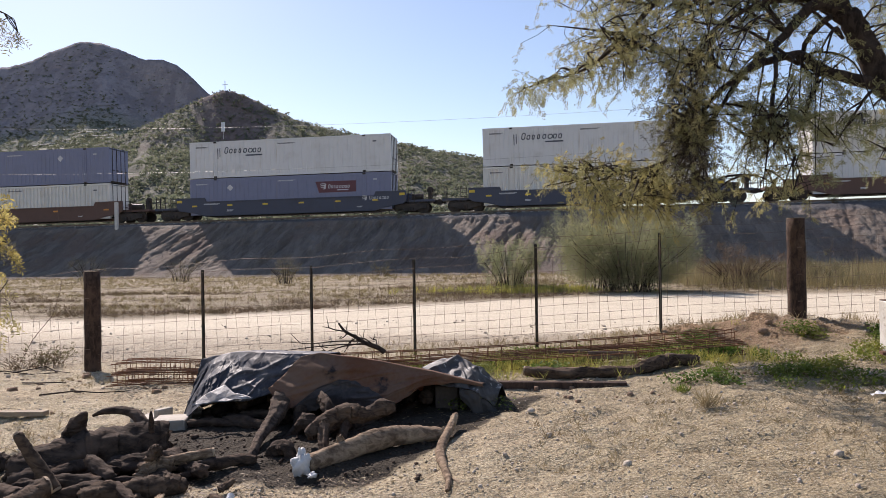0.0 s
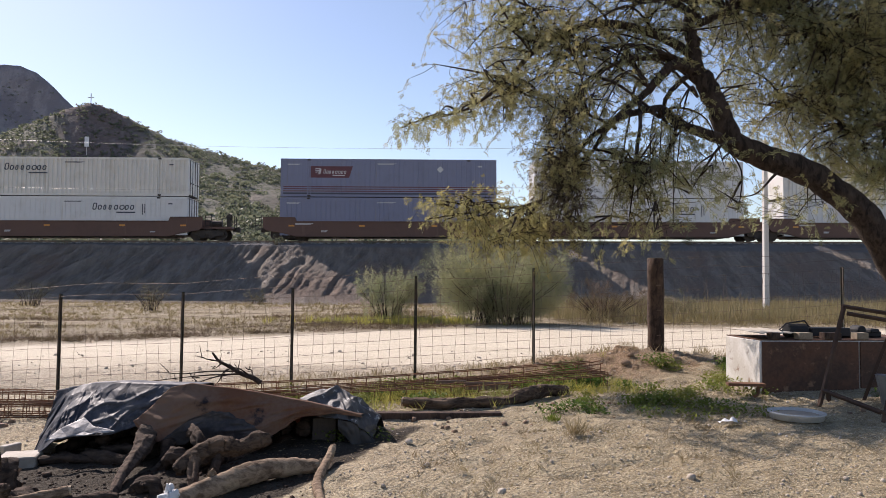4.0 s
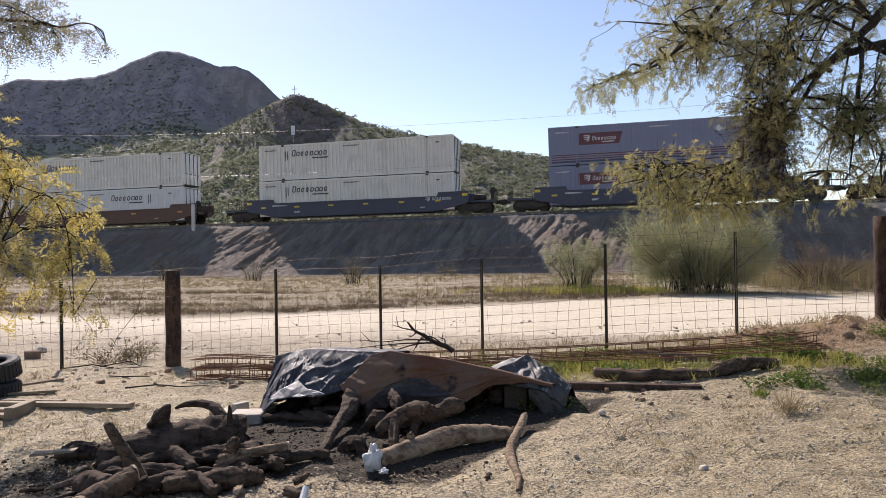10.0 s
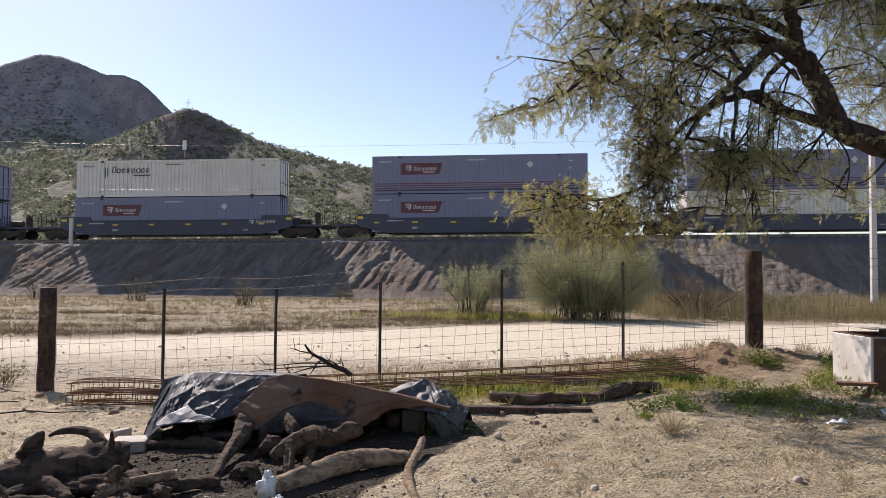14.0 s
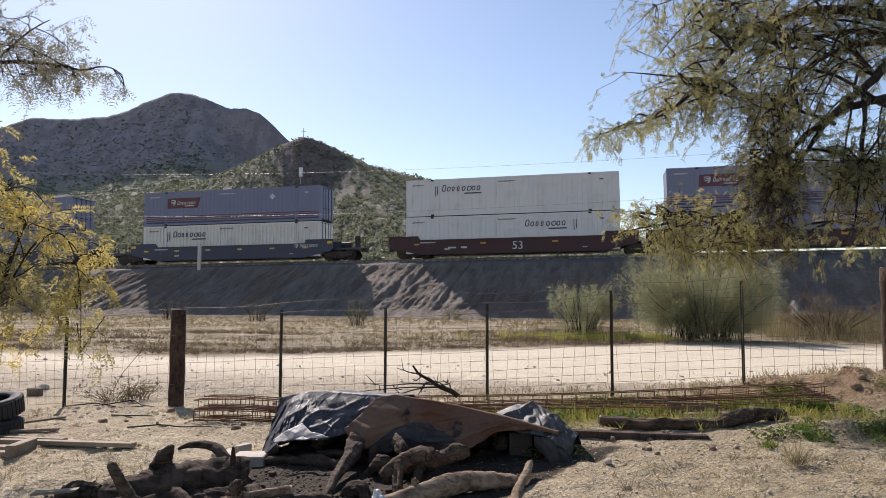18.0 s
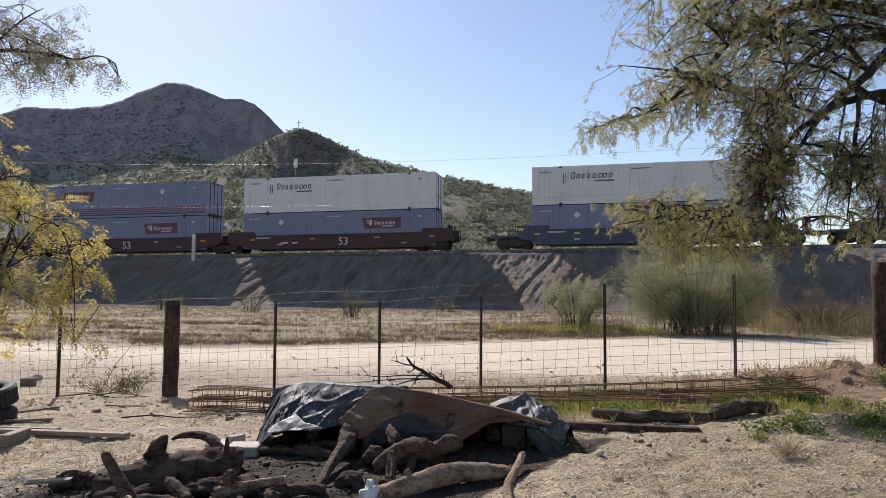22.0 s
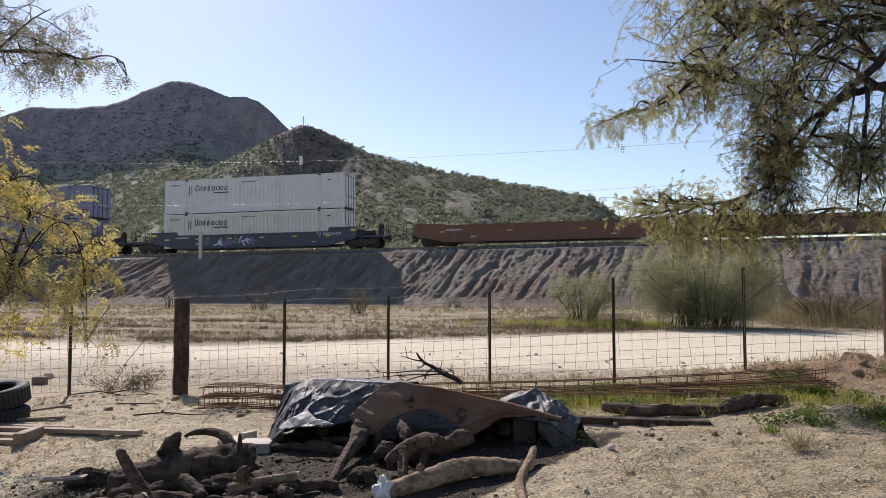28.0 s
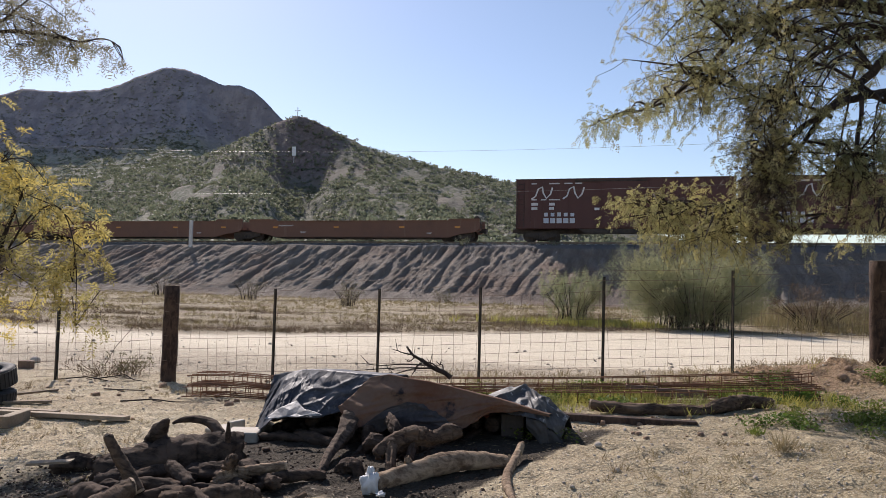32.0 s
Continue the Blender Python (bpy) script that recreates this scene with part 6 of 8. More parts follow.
        log([(x - ln * math.cos(a), y - ln * math.sin(a), z - rng.uniform(0, 0.04)), (x, y, z + rng.uniform(0, 0.04)), (x + ln * math.cos(a), y + ln * math.sin(a), z + rng.uniform(-0.02, 0.05))], [r, r * 1.15, r * 0.75], "dark broken branch wedged in the charred heap", 160 + i,
            group="tangled branches of the heap", rough=0.14, wood=M_LOGDARK)
    carton = thing("carton", "sagging brown carton under the tarp end", "carton", at=(-0.83, 6.22, 0.20), turn=4)
    part("body", Build().box(0, 0.20, 0, 0.2, 0, 0.21), worn("grey_cardboard", (0.085, 0.066, 0.053), (0.055, 0.044, 0.037), 0.9), carton, bevel=0.008)
    # ash, charcoal and bark crumbs round the heap
    nr = np.random.RandomState(14)
    n = 2800
    x, y = nr.normal(-3.6, 0.6, n), nr.normal(4.4, 0.36, n)
    away = nr.rand(n) < 0.35
    x[away], y[away] = nr.uniform(-2.9, -0.7, away.sum()), nr.uniform(4.5, 5.9, away.sum())
    size = nr.gamma(1.2, 0.0032, n) + 0.0025
    v, q = rock_cloud(np.stack([x, y, ground_z(x, y) + relief(x, y) + 0.3 * size], 1), size, nr)
    tagged(part("charcoal", np_mesh("charcoal", v, q), M_LOGDARK), "charcoal crumbs and bark chips in dark ash", "charcoal", kind="stuff")
    # bare branched twig behind the pile
    tw = thing("dead_branch", "bare dark branched twig standing behind the tarp", "branch")
    part("stem", bark_mesh(curve_points([(-1.47, 7.1, 0.585), (-1.54, 7.1, 0.635), (-1.66, 7.1, 0.68), (-1.78, 7.1, 0.745), (-1.88, 7.1, 0.80), (-1.93, 7.1, 0.86), (-1.95, 7.1, 0.885)], 3), [0.027 - 0.0010 * i for i in range(19)], 0.10, 3, 10), M_BARK, tw, soft=True)
    rng = random.Random(12)
    starts = [(-1.62, 0.67), (-1.70, 0.70), (-1.76, 0.73), (-1.84, 0.78), (-1.55, 0.64), (-1.66, 0.68), (-1.88, 0.80), (-1.58, 0.66)]
    ends = [(-2.55, 0.60), (-2.40, 0.70), (-1.86, 0.60), (-1.96, 0.72), (-1.66, 0.73), (-2.20, 0.58), (-2.02, 0.86), (-1.76, 0.79)]
    for (ax, az), (bx, bz) in zip(starts, ends):
        yy = 7.1 + rng.uniform(-0.15, 0.15)
        pts = [(ax, 7.1, az), (ax + (bx - ax) * 0.35, yy, az + (bz - az) * 0.35 + rng.uniform(0.0, 0.03)), (ax + (bx - ax) * 0.7, yy, az + (bz - az) * 0.7 + rng.uniform(-0.02, 0.03)), (bx, yy, bz)]
        stem = part("side_twig", Build().tube(curve_points(pts, 3), [0.009 - 0.0007 * i for i in range(10)], 5), M_BARK, tw)
        for k in range(3):
            f = rng.uniform(0.4, 0.95)
            cx, cz = ax + (bx - ax) * f, az + (bz - az) * f
            part("twiglet", Build().tube([(cx, yy, cz), (cx + rng.uniform(-0.1, 0.06), yy, cz + rng.uniform(-0.06, 0.12))], [0.005, 0.002], 4), M_BARK, stem)
    # white boards, bag, scraps
    for c, sz, rot in (((-3.11, 5.86, 0.125), (0.28, 0.26, 0.065), 14), ((-3.46, 6.16, 0.09), (0.30, 0.26, 0.035), -18), ((-3.33, 6.12, 0.11), (0.07, 0.16, 0.10), -24)):
        b = thing("foam_board", "dirty white foam board lying by the tarp", "board", "white boards by the tarp", c, rot)
        part("slab", Build().box(-sz[0] / 2, sz[0] / 2, -sz[1] / 2, sz[1] / 2, -0.06, sz[2]), M_FOAM, b, bevel=0.008)
    bag = thing("plastic_bag", "crumpled white plastic bag on the dirt", "plastic bag", at=(-1.535, 4.67, 0.115))
    th, ph = np.meshgrid(np.linspace(0, np.pi, 16), np.linspace(0, 2 * np.pi, 24))
    px, py, pz = np.sin(th) * np.cos(ph), np.sin(th) * np.sin(ph), np.cos(th)
    r = 0.066 * (1 + 0.8 * (vnoise(px * 2.2 + 9, py * 2.2 + pz * 1.7, 4) - 0.5) + 0.5 * (vnoise(px * 5 + 9, pz * 5 + py * 4, 5) - 0.5))
    part("film", grid_mesh("film", r * px * 0.8, r * py * 0.8, 0.06 + r * pz * 1.35), M_BAG, bag)
    rag = thing("plastic_scrap", "small torn white plastic scrap", "scrap", at=(-1.42, 4.55, 0.13))
    part("film", grid_mesh("film", r * px * 0.4, r * py * 0.5, 0.012 + r * pz * 0.25), M_BAG, rag)
    bot = thing("plastic_pipe", "short white plastic pipe end", "pipe", at=(-1.69, 3.9, 0.10))
    part("tube", Build().tube([(0, -0.1, 0.02), (-0.02, 0.05, 0.11)], 0.022, 10), M_BAG, bot)


# ---------------------------------------------------------------- reinforcing mats, beam, tyres, planks
def make_mats():
    rng = random.Random(17)
    for k in range(10):
        left = k < 5
        x0 = (-4.75 if left else -2.3) + rng.uniform(-0.2, 0.15)
        x1 = (-2.7 if left else 2.45) + rng.uniform(-0.35, 0.15)
        upper = k in (3, 4, 9)
        slot = (0, 1, 2, 0.4, 1.5)[k] if left else (0, 1, 2, 3, 1.7)[k - 5]
        side = 0.11
        lift = 0.02 + (0.125 if upper else 0.0)
        skew = rng.uniform(-0.03, 0.03)
        cage = thing("rebar_cage", "rusty square rebar cage stacked along the fence", "rebar cage", "stacked rebar cages")

        def place(x, v, up):
            y = 7.50 + 0.19 * slot + skew * (x - x0) + 0.135 * (x + 4.5) + v * side
            return (x, y, float(ground_z(x, y)) + lift + up * side + 0.012 * math.sin(1.3 * x + 2 * k))
        for v in (0, 1):
            for up in (0, 1):
                part("long_rod", Build().tube([place(x0 + (x1 - x0) * i / 9, v, up) for i in range(10)], 0.0065, 5), M_RUST, cage)
        x = x0 + 0.06
        while x < x1:
            e = 0.06
            loop = [place(x, v, up) for v, up in ((-e, -e), (1 + e, -e), (1 + e, 1 + e), (-e, 1 + e), (-e, -e))]
            part("stirrup", Build().tube(loop, 0.0045, 4), M_RUST, cage)
            x += 0.17 + rng.uniform(-0.015, 0.015)
    log([(-0.05, 7.55, 0.33), (0.35, 7.5, 0.31), (0.8, 7.52, 0.335), (1.05, 7.60, 0.325), (1.28, 7.72, 0.375), (1.5, 7.86, 0.40), (1.8, 8.0, 0.385)], [0.052, 0.066, 0.058, 0.050, 0.072, 0.066, 0.050], "long dark crooked log lying before the steel mats", 61, group="logs by the fence", cut=True, rough=0.11)
    for x0, y0, z0, ln, w, turn, tone in ((0.66, 8.32, 0.34, 0.55, 0.09, 2, M_PLANK_RED), (0.33, 8.42, 0.385, 0.36, 0.05, 4, M_PLANK_RED)):
        p = thing("plank", "weathered board lying on the steel cages", "plank", "boards on the cages", (x0, y0, z0), turn)
        part("board", Build().box(0, ln, -0.012, 0.012, 0, w), tone, p, bevel=0.003)
    beam = thing("timber_beam", "dark weathered timber beam on the ground", "beam", at=(-0.32, 7.02, 0.25), turn=1)
    part("shaft", Build().box(0, 1.25, -0.05, 0.05, -0.01, 0.065), M_POST, beam, bevel=0.006)


def make_tyre(at, tilt, seed):
    t = thing("tyre", "worn black car tyre stacked beside the tree", "tyre", "stacked tyres", at)
    prof = [(0.20, -0.085), (0.225, -0.105), (0.29, -0.115), (0.335, -0.10), (0.345, -0.05), (0.345, 0.05), (0.335, 0.10), (0.29, 0.115), (0.225, 0.105), (0.20, 0.085), (0.215, 0.07), (0.30, 0.05), (0.30, -0.05), (0.215, -0.07)]
    n, k = 40, len(prof)
    verts = [(r * math.cos(2 * math.pi * i / n), r * math.sin(2 * math.pi * i / n), z) for i in range(n) for r, z in prof]
    faces = [(i * k + j, ((i + 1) % n) * k + j, ((i + 1) % n) * k + (j + 1) % k, i * k + (j + 1) % k) for i in range(n) for j in range(k)]
    part("casing", Build().add(verts, faces), M_TYRE, t, soft=True)
    for i in range(0, 40):
        a = 2 * math.pi * i / 40
        if i == 0:
            lug = Build().box(0.343, 0.351, -0.02, 0.02, -0.09, 0.09).mesh("tread_block")
        part("tread_block", lug, M_TYRE, t).matrix_basis = pose(0, 0, 0, 0, 0, math.degrees(a))
    t.matrix_basis = pose(*at, *tilt, 12 * seed)


def make_clutter():
    make_tyre((-7.05, 6.95, 0.06), (0, 3), 1)
    make_tyre((-7.08, 6.98, 0.285), (9, -5), 2)
    rng = random.Random(9)
    for i, (a, b, w, h) in enumerate((((-7.4, 6.76), (-5.62, 6.50), 0.08, 0.035), ((-7.3, 6.52), (-4.62, 6.28), 0.09, 0.045), ((-7.2, 6.28), (-5.86, 6.16), 0.11, 0.05), ((-7.1, 6.08), (-5.80, 6.00), 0.10, 0.04), ((-7.45, 7.42), (-6.72, 7.78), 0.045, 0.025), ((-7.0, 6.86), (-6.16, 7.02), 0.045, 0.03))):
        d = Vector((b[0] - a[0], b[1] - a[1]))
        p = thing("plank", "sun-bleached loose wooden plank on the dirt", "plank", "loose planks", (a[0], a[1], land(a[0], a[1]) + 0.01), math.degrees(math.atan2(d.y, d.x)))
        slope = (land(*b) - land(*a)) / d.length
        part("board", Build().add([(0, -w / 2, 0), (d.length, -w / 2, slope * d.length), (d.length, w / 2, slope * d.length), (0, w / 2, 0), (0, -w / 2, h), (d.length, -w / 2, h + slope * d.length), (d.length, w / 2, h + slope * d.length), (0, w / 2, h)],
                                  [(3, 2, 1, 0), (4, 5, 6, 7), (0, 1, 5, 4), (1, 2, 6, 5), (2, 3, 7, 6), (3, 0, 4, 7)]), M_PLANK, p, bevel=0.004)
    blk = thing("wood_block", "short wooden block on the planks", "wood block", at=(-5.80, 6.12, 0.0), turn=14)
    part("block", Build().box(-0.05, 0.05, -0.2, 0.2, 0, 0.12), M_PLANK, blk, bevel=0.006)
    sc = thing("plank", "pale broken board in the ash", "plank", "loose planks", (-4.0, 4.55, 0.13), 20)
    part("board", Build().prism([(-0.16, 0), (0.15, 0.02), (0.16, 0.035), (-0.15, 0.02)], -0.04, 0.04), M_PLANK, sc)
    for x, y, s in ((-9.45, 10.2, 1.0),):
        b = thing("brick", "single reddish brick standing on the sand", "brick", at=(x, y, land(x, y)), turn=12)
        part("body", Build().box(-0.11, 0.11, -0.06, 0.06, 0, 0.14), M_BRICK, b, bevel=0.006)
    for i, pts in enumerate(([(-5.35, 7.15, 0), (-5.0, 7.25, 0.02), (-4.7, 7.2, 0.01), (-4.4, 7.35, 0)], [(-7.6, 9.55, 0), (-7.1, 9.6, 0.06), (-6.8, 9.4, 0.02), (-6.55, 9.35, 0)], [(-6.3, 8.1, 0), (-5.95, 7.9, 0.02), (-5.6, 7.95, 0.0)], [(-8.2, 9.4, 0), (-7.7, 9.5, 0.04), (-7.2, 9.45, 0.02), (-6.7, 9.3, 0.01)])):
        s = thing("fallen_twig", "thin dark fallen twig on the sand", "twig", "fallen twigs", (0, 0, 0))
        part("stem", Build().tube([(x, y, land(x, y) + 0.012 + z) for x, y, z in pts], [0.009, 0.008, 0.007, 0.004][:len(pts)], 6, 0.15, i), M_BARK, s)
        part("side_twig", Build().tube([(pts[1][0], pts[1][1], land(*pts[1][:2]) + 0.02), (pts[1][0] + 0.18, pts[1][1] - 0.1, land(*pts[1][:2]) + 0.03)], [0.008, 0.004], 5), M_BARK, s)
    rng = np.random.RandomState(3)
    stones = [(0.01, 5.9, 0.055), (2.0, 9.55, 0.09), (2.9, 9.35, 0.08), (3.05, 9.6, 0.07), (-7.6, 9.0, 0.05), (-6.9, 8.6, 0.04), (-6.6, 7.9, 0.05), (-9.9, 10.9, 0.12), (1.0, 9.7, 0.05), (3.9, 9.7, 0.06), (4.2, 9.5, 0.05), (-5.4, 8.9, 0.035), (0.25, 6.6, 0.03), (-7.0, 9.1, 0.04)]
    for x, y, s in stones:
        v, q = rock_cloud(np.zeros((1, 3)), [s], rng)
        st = thing("stone", "pale rounded stone on the dirt" if x < 1 else "reddish clod of earth by the fence", "stone", "loose stones", (x, y, land(x, y) + s * 0.35))
        ob = part("body", np_mesh("body", v, q), M_ROCK if x < 1 else M_CLOD, st)
        mod = ob.modifiers.new("round", "SUBSURF")
        mod.levels = mod.render_levels = 2
    # dark crumbly clods
    n = 420
    x, y = rng.uniform(-8, 5.5, n), rng.uniform(6.3, 10.2, n)
    keep = (fbm(x * 1.1, y * 1.1, 3, 71) > 0.05) & ((x < -3.6) | (x > -0.1))
    x, y = x[keep], y[keep]
    size = rng.gamma(1.6, 0.009, len(x)) + 0.008
    v, q = rock_cloud(np.stack([x, y, ground_z(x, y) + relief(x, y) + size * 0.2], 1), size, rng)
    tagged(part("clods", np_mesh("clods", v, q), M_CLOD), "dark crumbly clods of earth in the yard", "clods", kind="stuff")
    # pebbles and litter
    n = 15000
    x, y = rng.uniform(-8, 6.5, n), 3 + 9.5 * rng.rand(n) ** 1.2
    z = ground_z(x, y) + relief(x, y)
    # no pebbles on the patch darkened for ash and pile shade
    ash = (y > np.maximum(4.42, 4.2 + 1.7 * (x + 1.2))) & (y < 6.5) & (x > -3.9) & (x < -0.15)
    x, y, z = x[~ash], y[~ash], z[~ash]
    n = len(x)
    size = rng.gamma(1.1, 0.0026, n) + 0.003
    v, q = rock_cloud(np.stack([x, y, z + size * 0.3], 1), size, rng)
    tagged(part("pebbles", np_mesh("pebbles", v, q), M_ROCK), "small pebbles scattered over the yard", "pebbles", kind="stuff")
    n = 800
    x, y = rng.uniform(-16, 14, n), rng.uniform(11.5, 16.5, n)
    size = rng.gamma(1.3, 0.007, n) + 0.006
    v, q = rock_cloud(np.stack([x, y, ground_z(x, y) + relief(x, y) + size * 0.2], 1), size, rng)
    tagged(part("gravel", np_mesh("gravel", v, q), M_ROCK), "gravel and clods along the road edge", "gravel", kind="stuff")
    n = 36000
    x, y = rng.uniform(-8, 6, n), 3.2 + 7.5 * rng.rand(n) ** 1.3
    near = (rng.rand(n) < 0.30) & (np.arange(n) >= n // 2)
    away = np.abs(x + 2.3) * 0.42 + np.abs(y - 5.25) * 0.95 < 1.0
    y[away & ~near] += 2.2
    x[near], y[near] = rng.normal(-2.6, 1.2, near.sum()), rng.normal(4.1, 0.28, near.sum())
    a = rng.rand(n) * 6.3
    d = np.stack([np.cos(a), np.sin(a), rng.normal(0, 0.12, n)], 1)
    up = np.stack([rng.normal(0, 0.4, n), rng.normal(0, 0.4, n), np.ones(n)], 1)
    v, q = flakes(np.stack([x, y, ground_z(x, y) + relief(x, y) + 0.012], 1), d, up, rng.uniform(0.015, 0.06, n), rng.uniform(0.003, 0.012, n))
    m = n // 2
    tagged(part("straw_litter", np_mesh("straw_litter", v[:m * 4], q[:m]), M_STRAW), "pale straw bits scattered over the dirt", "litter", kind="stuff")
    v, q = v[m * 4:], q[:n - m]
    tagged(part("litter", np_mesh("litter", v, q), M_BRUSH), "dry leaf and twig litter on the ground", "litter", kind="stuff")


def make_right_corner():
    z = 0.42
    t = thing("old_freezer", "old white enamel chest with a rusted front", "metal chest", at=(3.86, 7.6, z), turn=3)
    body = part("body", Build().box(0, 2.35, 0, 0.76, -0.03, 0.575), M_ENAMEL, t, bevel=0.012)
    part("front_panel", Build().box(0.02, 1.15, -0.018, -0.002, -0.025, 0.565), M_RUSTPLATE, t, "rust-brown front sheet", bevel=0.004)
    part("front_panel", Build().box(1.17, 2.33, -0.022, -0.002, -0.025, 0.565), M_RUSTPLATE, t, "darker rusted front sheet", bevel=0.004)
    part("top_plate", Build().box(0.004, 2.346, 0.004, 0.756, 0.575, 0.585), M_RUSTPLATE, t, bevel=0.003)
    for i, x in enumerate((0.06, 2.2)):
        part("foot", Build().box(x, x + 0.1, 0.05, 0.72, -0.09, -0.03), M_RUST, t)
    # slats and a corrugated sheet laid over the top
    s = thing("corrugated_sheet", "bent corrugated sheet lying on the chest", "metal sheet", at=(3.84, 7.62, z + 0.643), turn=3)
    U, V = np.meshgrid(np.linspace(0.01, 0.52, 50), np.linspace(0.02, 0.74, 6))
    ob = part("sheet", grid_mesh("sheet", U, V, 0.012 + 0.006 * np.sin(U * 60) + 0.015 * V), M_FOAM, s)
    ob.modifiers.new("thickness", "SOLIDIFY").thickness = 0.004
    for i, (x, w) in enumerate(((0.10, 0.10), (0.42, 0.16), (0.72, 0.20), (1.10, 0.14), (1.55, 0.12))):
        b = thing("wood_block", "small block of wood on the chest", "wood block", "blocks on the chest", (3.9 + x, 7.63 + 0.05 * x, z + 0.586), 4)
        part("block", Build().box(0, w, -0.03, 0.08, 0, 0.075), M_PLANK if i % 2 else M_POST, b, bevel=0.004)
    e = thing("engine_part", "dark greasy machine part on the chest", "machine part", at=(4.75, 8.0, z + 0.58), turn=6)
    part("casing", Build().disc((-0.28, 0, 0.08), (1, 0, 0), 0.085, 0.12, 14).box(-0.14, 0.35, -0.1, 0.1, 0.02, 0.12), M_TYRE, e, bevel=0.01)
    part("arm", Build().box(0.3, 0.78, -0.07, 0.07, 0.01, 0.075).disc((0.52, 0, 0.09), (0, 1, 0), 0.055, 0.08, 12).box(0.62, 0.74, -0.09, 0.05, 0.06, 0.105), M_TYRE, e, bevel=0.01)
    part("hose", Build().tube([(-0.4, -0.05, 0.05), (-0.55, -0.1, 0.10), (-0.45, -0.08, 0.17), (-0.2, -0.05, 0.20), (-0.1, 0, 0.12)], 0.010, 6), M_TYRE, e)
    # rusty angle-iron frame
    f = thing("angle_iron_frame", "rusty angle-iron frame leaning by the chest", "metal frame")
    bars_ = (("leg", (4.00, 6.72, 0.43), (4.38, 6.9, 1.40)), ("leg", (4.13, 5.98, 0.42), (4.55, 6.3, 1.22)), ("leg", (4.6, 6.95, 0.45), (4.75, 6.7, 1.25)), ("leg", (4.95, 6.2, 0.44), (5.2, 6.4, 1.2)),
             ("top_rail", (4.36, 6.9, 1.40), (5.1, 6.85, 1.29)), ("top_rail", (4.38, 6.86, 1.33), (4.85, 6.6, 1.24)), ("top_rail", (4.55, 6.3, 1.22), (5.2, 6.4, 1.2)), ("cross_rail", (3.98, 6.62, 0.60), (4.14, 6.02, 0.50)), ("cross_rail", (4.14, 6.0, 0.50), (4.95, 6.2, 0.54)), ("brace", (4.02, 6.6, 0.58), (4.06, 6.66, 0.5)))
    for name, a, b in bars_:
        a, b = Vector(a), Vector(b)
        part(name, Build().tube([a, b], 0.022, 4), M_RUST_DARK, f)
    p = thing("dented_bucket", "grey dented metal tub in the shade", "tub", at=(4.75, 6.6, 0.43))
    part("shell", Build().tube([(0, 0, 0.02), (0.02, 0, 0.30)], [0.17, 0.24], 16), worn("zinc", (0.19, 0.19, 0.19), (0.27, 0.26, 0.25), 0.6, 0.4), p)
    # shallow white basin
    c = (3.48, 6.2, 0.415)
    b = thing("white_basin", "shallow round white plastic basin lying on the dirt", "basin", at=c)
    n = 36
    prof = [(0.0, 0.02), (0.20, 0.022), (0.245, 0.05), (0.262, 0.085), (0.280, 0.080), (0.280, 0.066), (0.262, 0.055), (0.255, 0.0), (0.0, 0.0)]
    k = len(prof)
    verts = [(0.86 * r * math.cos(2 * math.pi * i / n), 0.86 * r * math.sin(2 * math.pi * i / n), 0.75 * zz) for i in range(n) for r, zz in prof]
    faces = [(i * k + j, ((i + 1) % n) * k + j, ((i + 1) % n) * k + j + 1, i * k + j + 1) for i in range(n) for j in range(k - 1)]
    part("shell", Build().add(verts, faces), worn("dull_white_plastic", (0.50, 0.49, 0.47), (0.40, 0.38, 0.35), 0.6, 0, 5, 40), b, soft=True)
    part("sediment", Build().disc((0, 0, 0.032), (0, 0, 1), 0.198, 0.006, 24), worn("dry_mud", (0.30, 0.24, 0.18), (0.42, 0.36, 0.29), 0.95), b)
    s = thing("low_stand", "small rusty iron stand before the chest", "stand", at=(3.66, 7.45, 0.42), turn=-10)
    part("plate", Build().box(-0.22, 0.16, -0.05, 0.08, 0.10, 0.13), M_RUST, s)
    part("leg", Build().tube([(0.1, 0.0, 0.11), (0.08, -0.02, 0.02), (0.04, -0.06, 0.0)], 0.02, 6), M_RUST, s)
    sc = thing("plastic_scrap", "crumpled grey plastic scrap on the dirt", "scrap", at=(2.82, 6.1, 0.37))
    U, V = np.meshgrid(np.linspace(-0.085, 0.085, 16), np.linspace(-0.05, 0.05, 10))
    part("film", grid_mesh("film", U, V, 0.02 + 0.05 * vnoise(U * 22, V * 22, 3)), M_BAG, sc)


make_fence()
make_poles()
make_pile()
make_mats()
make_clutter()
make_right_corner()


# ---------------------------------------------------------------- plants
def limb(tree, name, points, r0, r1, seed, skin=None):
    pts = curve_points(points)
    n = len(pts)
    rng = random.Random(seed)
    pts = [p + Vector((rng.uniform(-1, 1), rng.uniform(-1, 1), rng.uniform(-1, 1))) * min(r1, 0.03) * 0.6 if 0 < i < n - 1 else p for i, p in enumerate(pts)]
    rad = [r0 + (r1 - r0) * i / (n - 1) for i in range(n)]
    part(name, bark_mesh(pts, rad, 0.045, seed, 20) if r0 > 0.1 else Build().tube(pts, rad, 8, 0.09, seed), skin or M_BARK, tree, soft=True)
    return [(p, r0 + (r1 - r0) * i / (n - 1)) for i, p in enumerate(pts)]


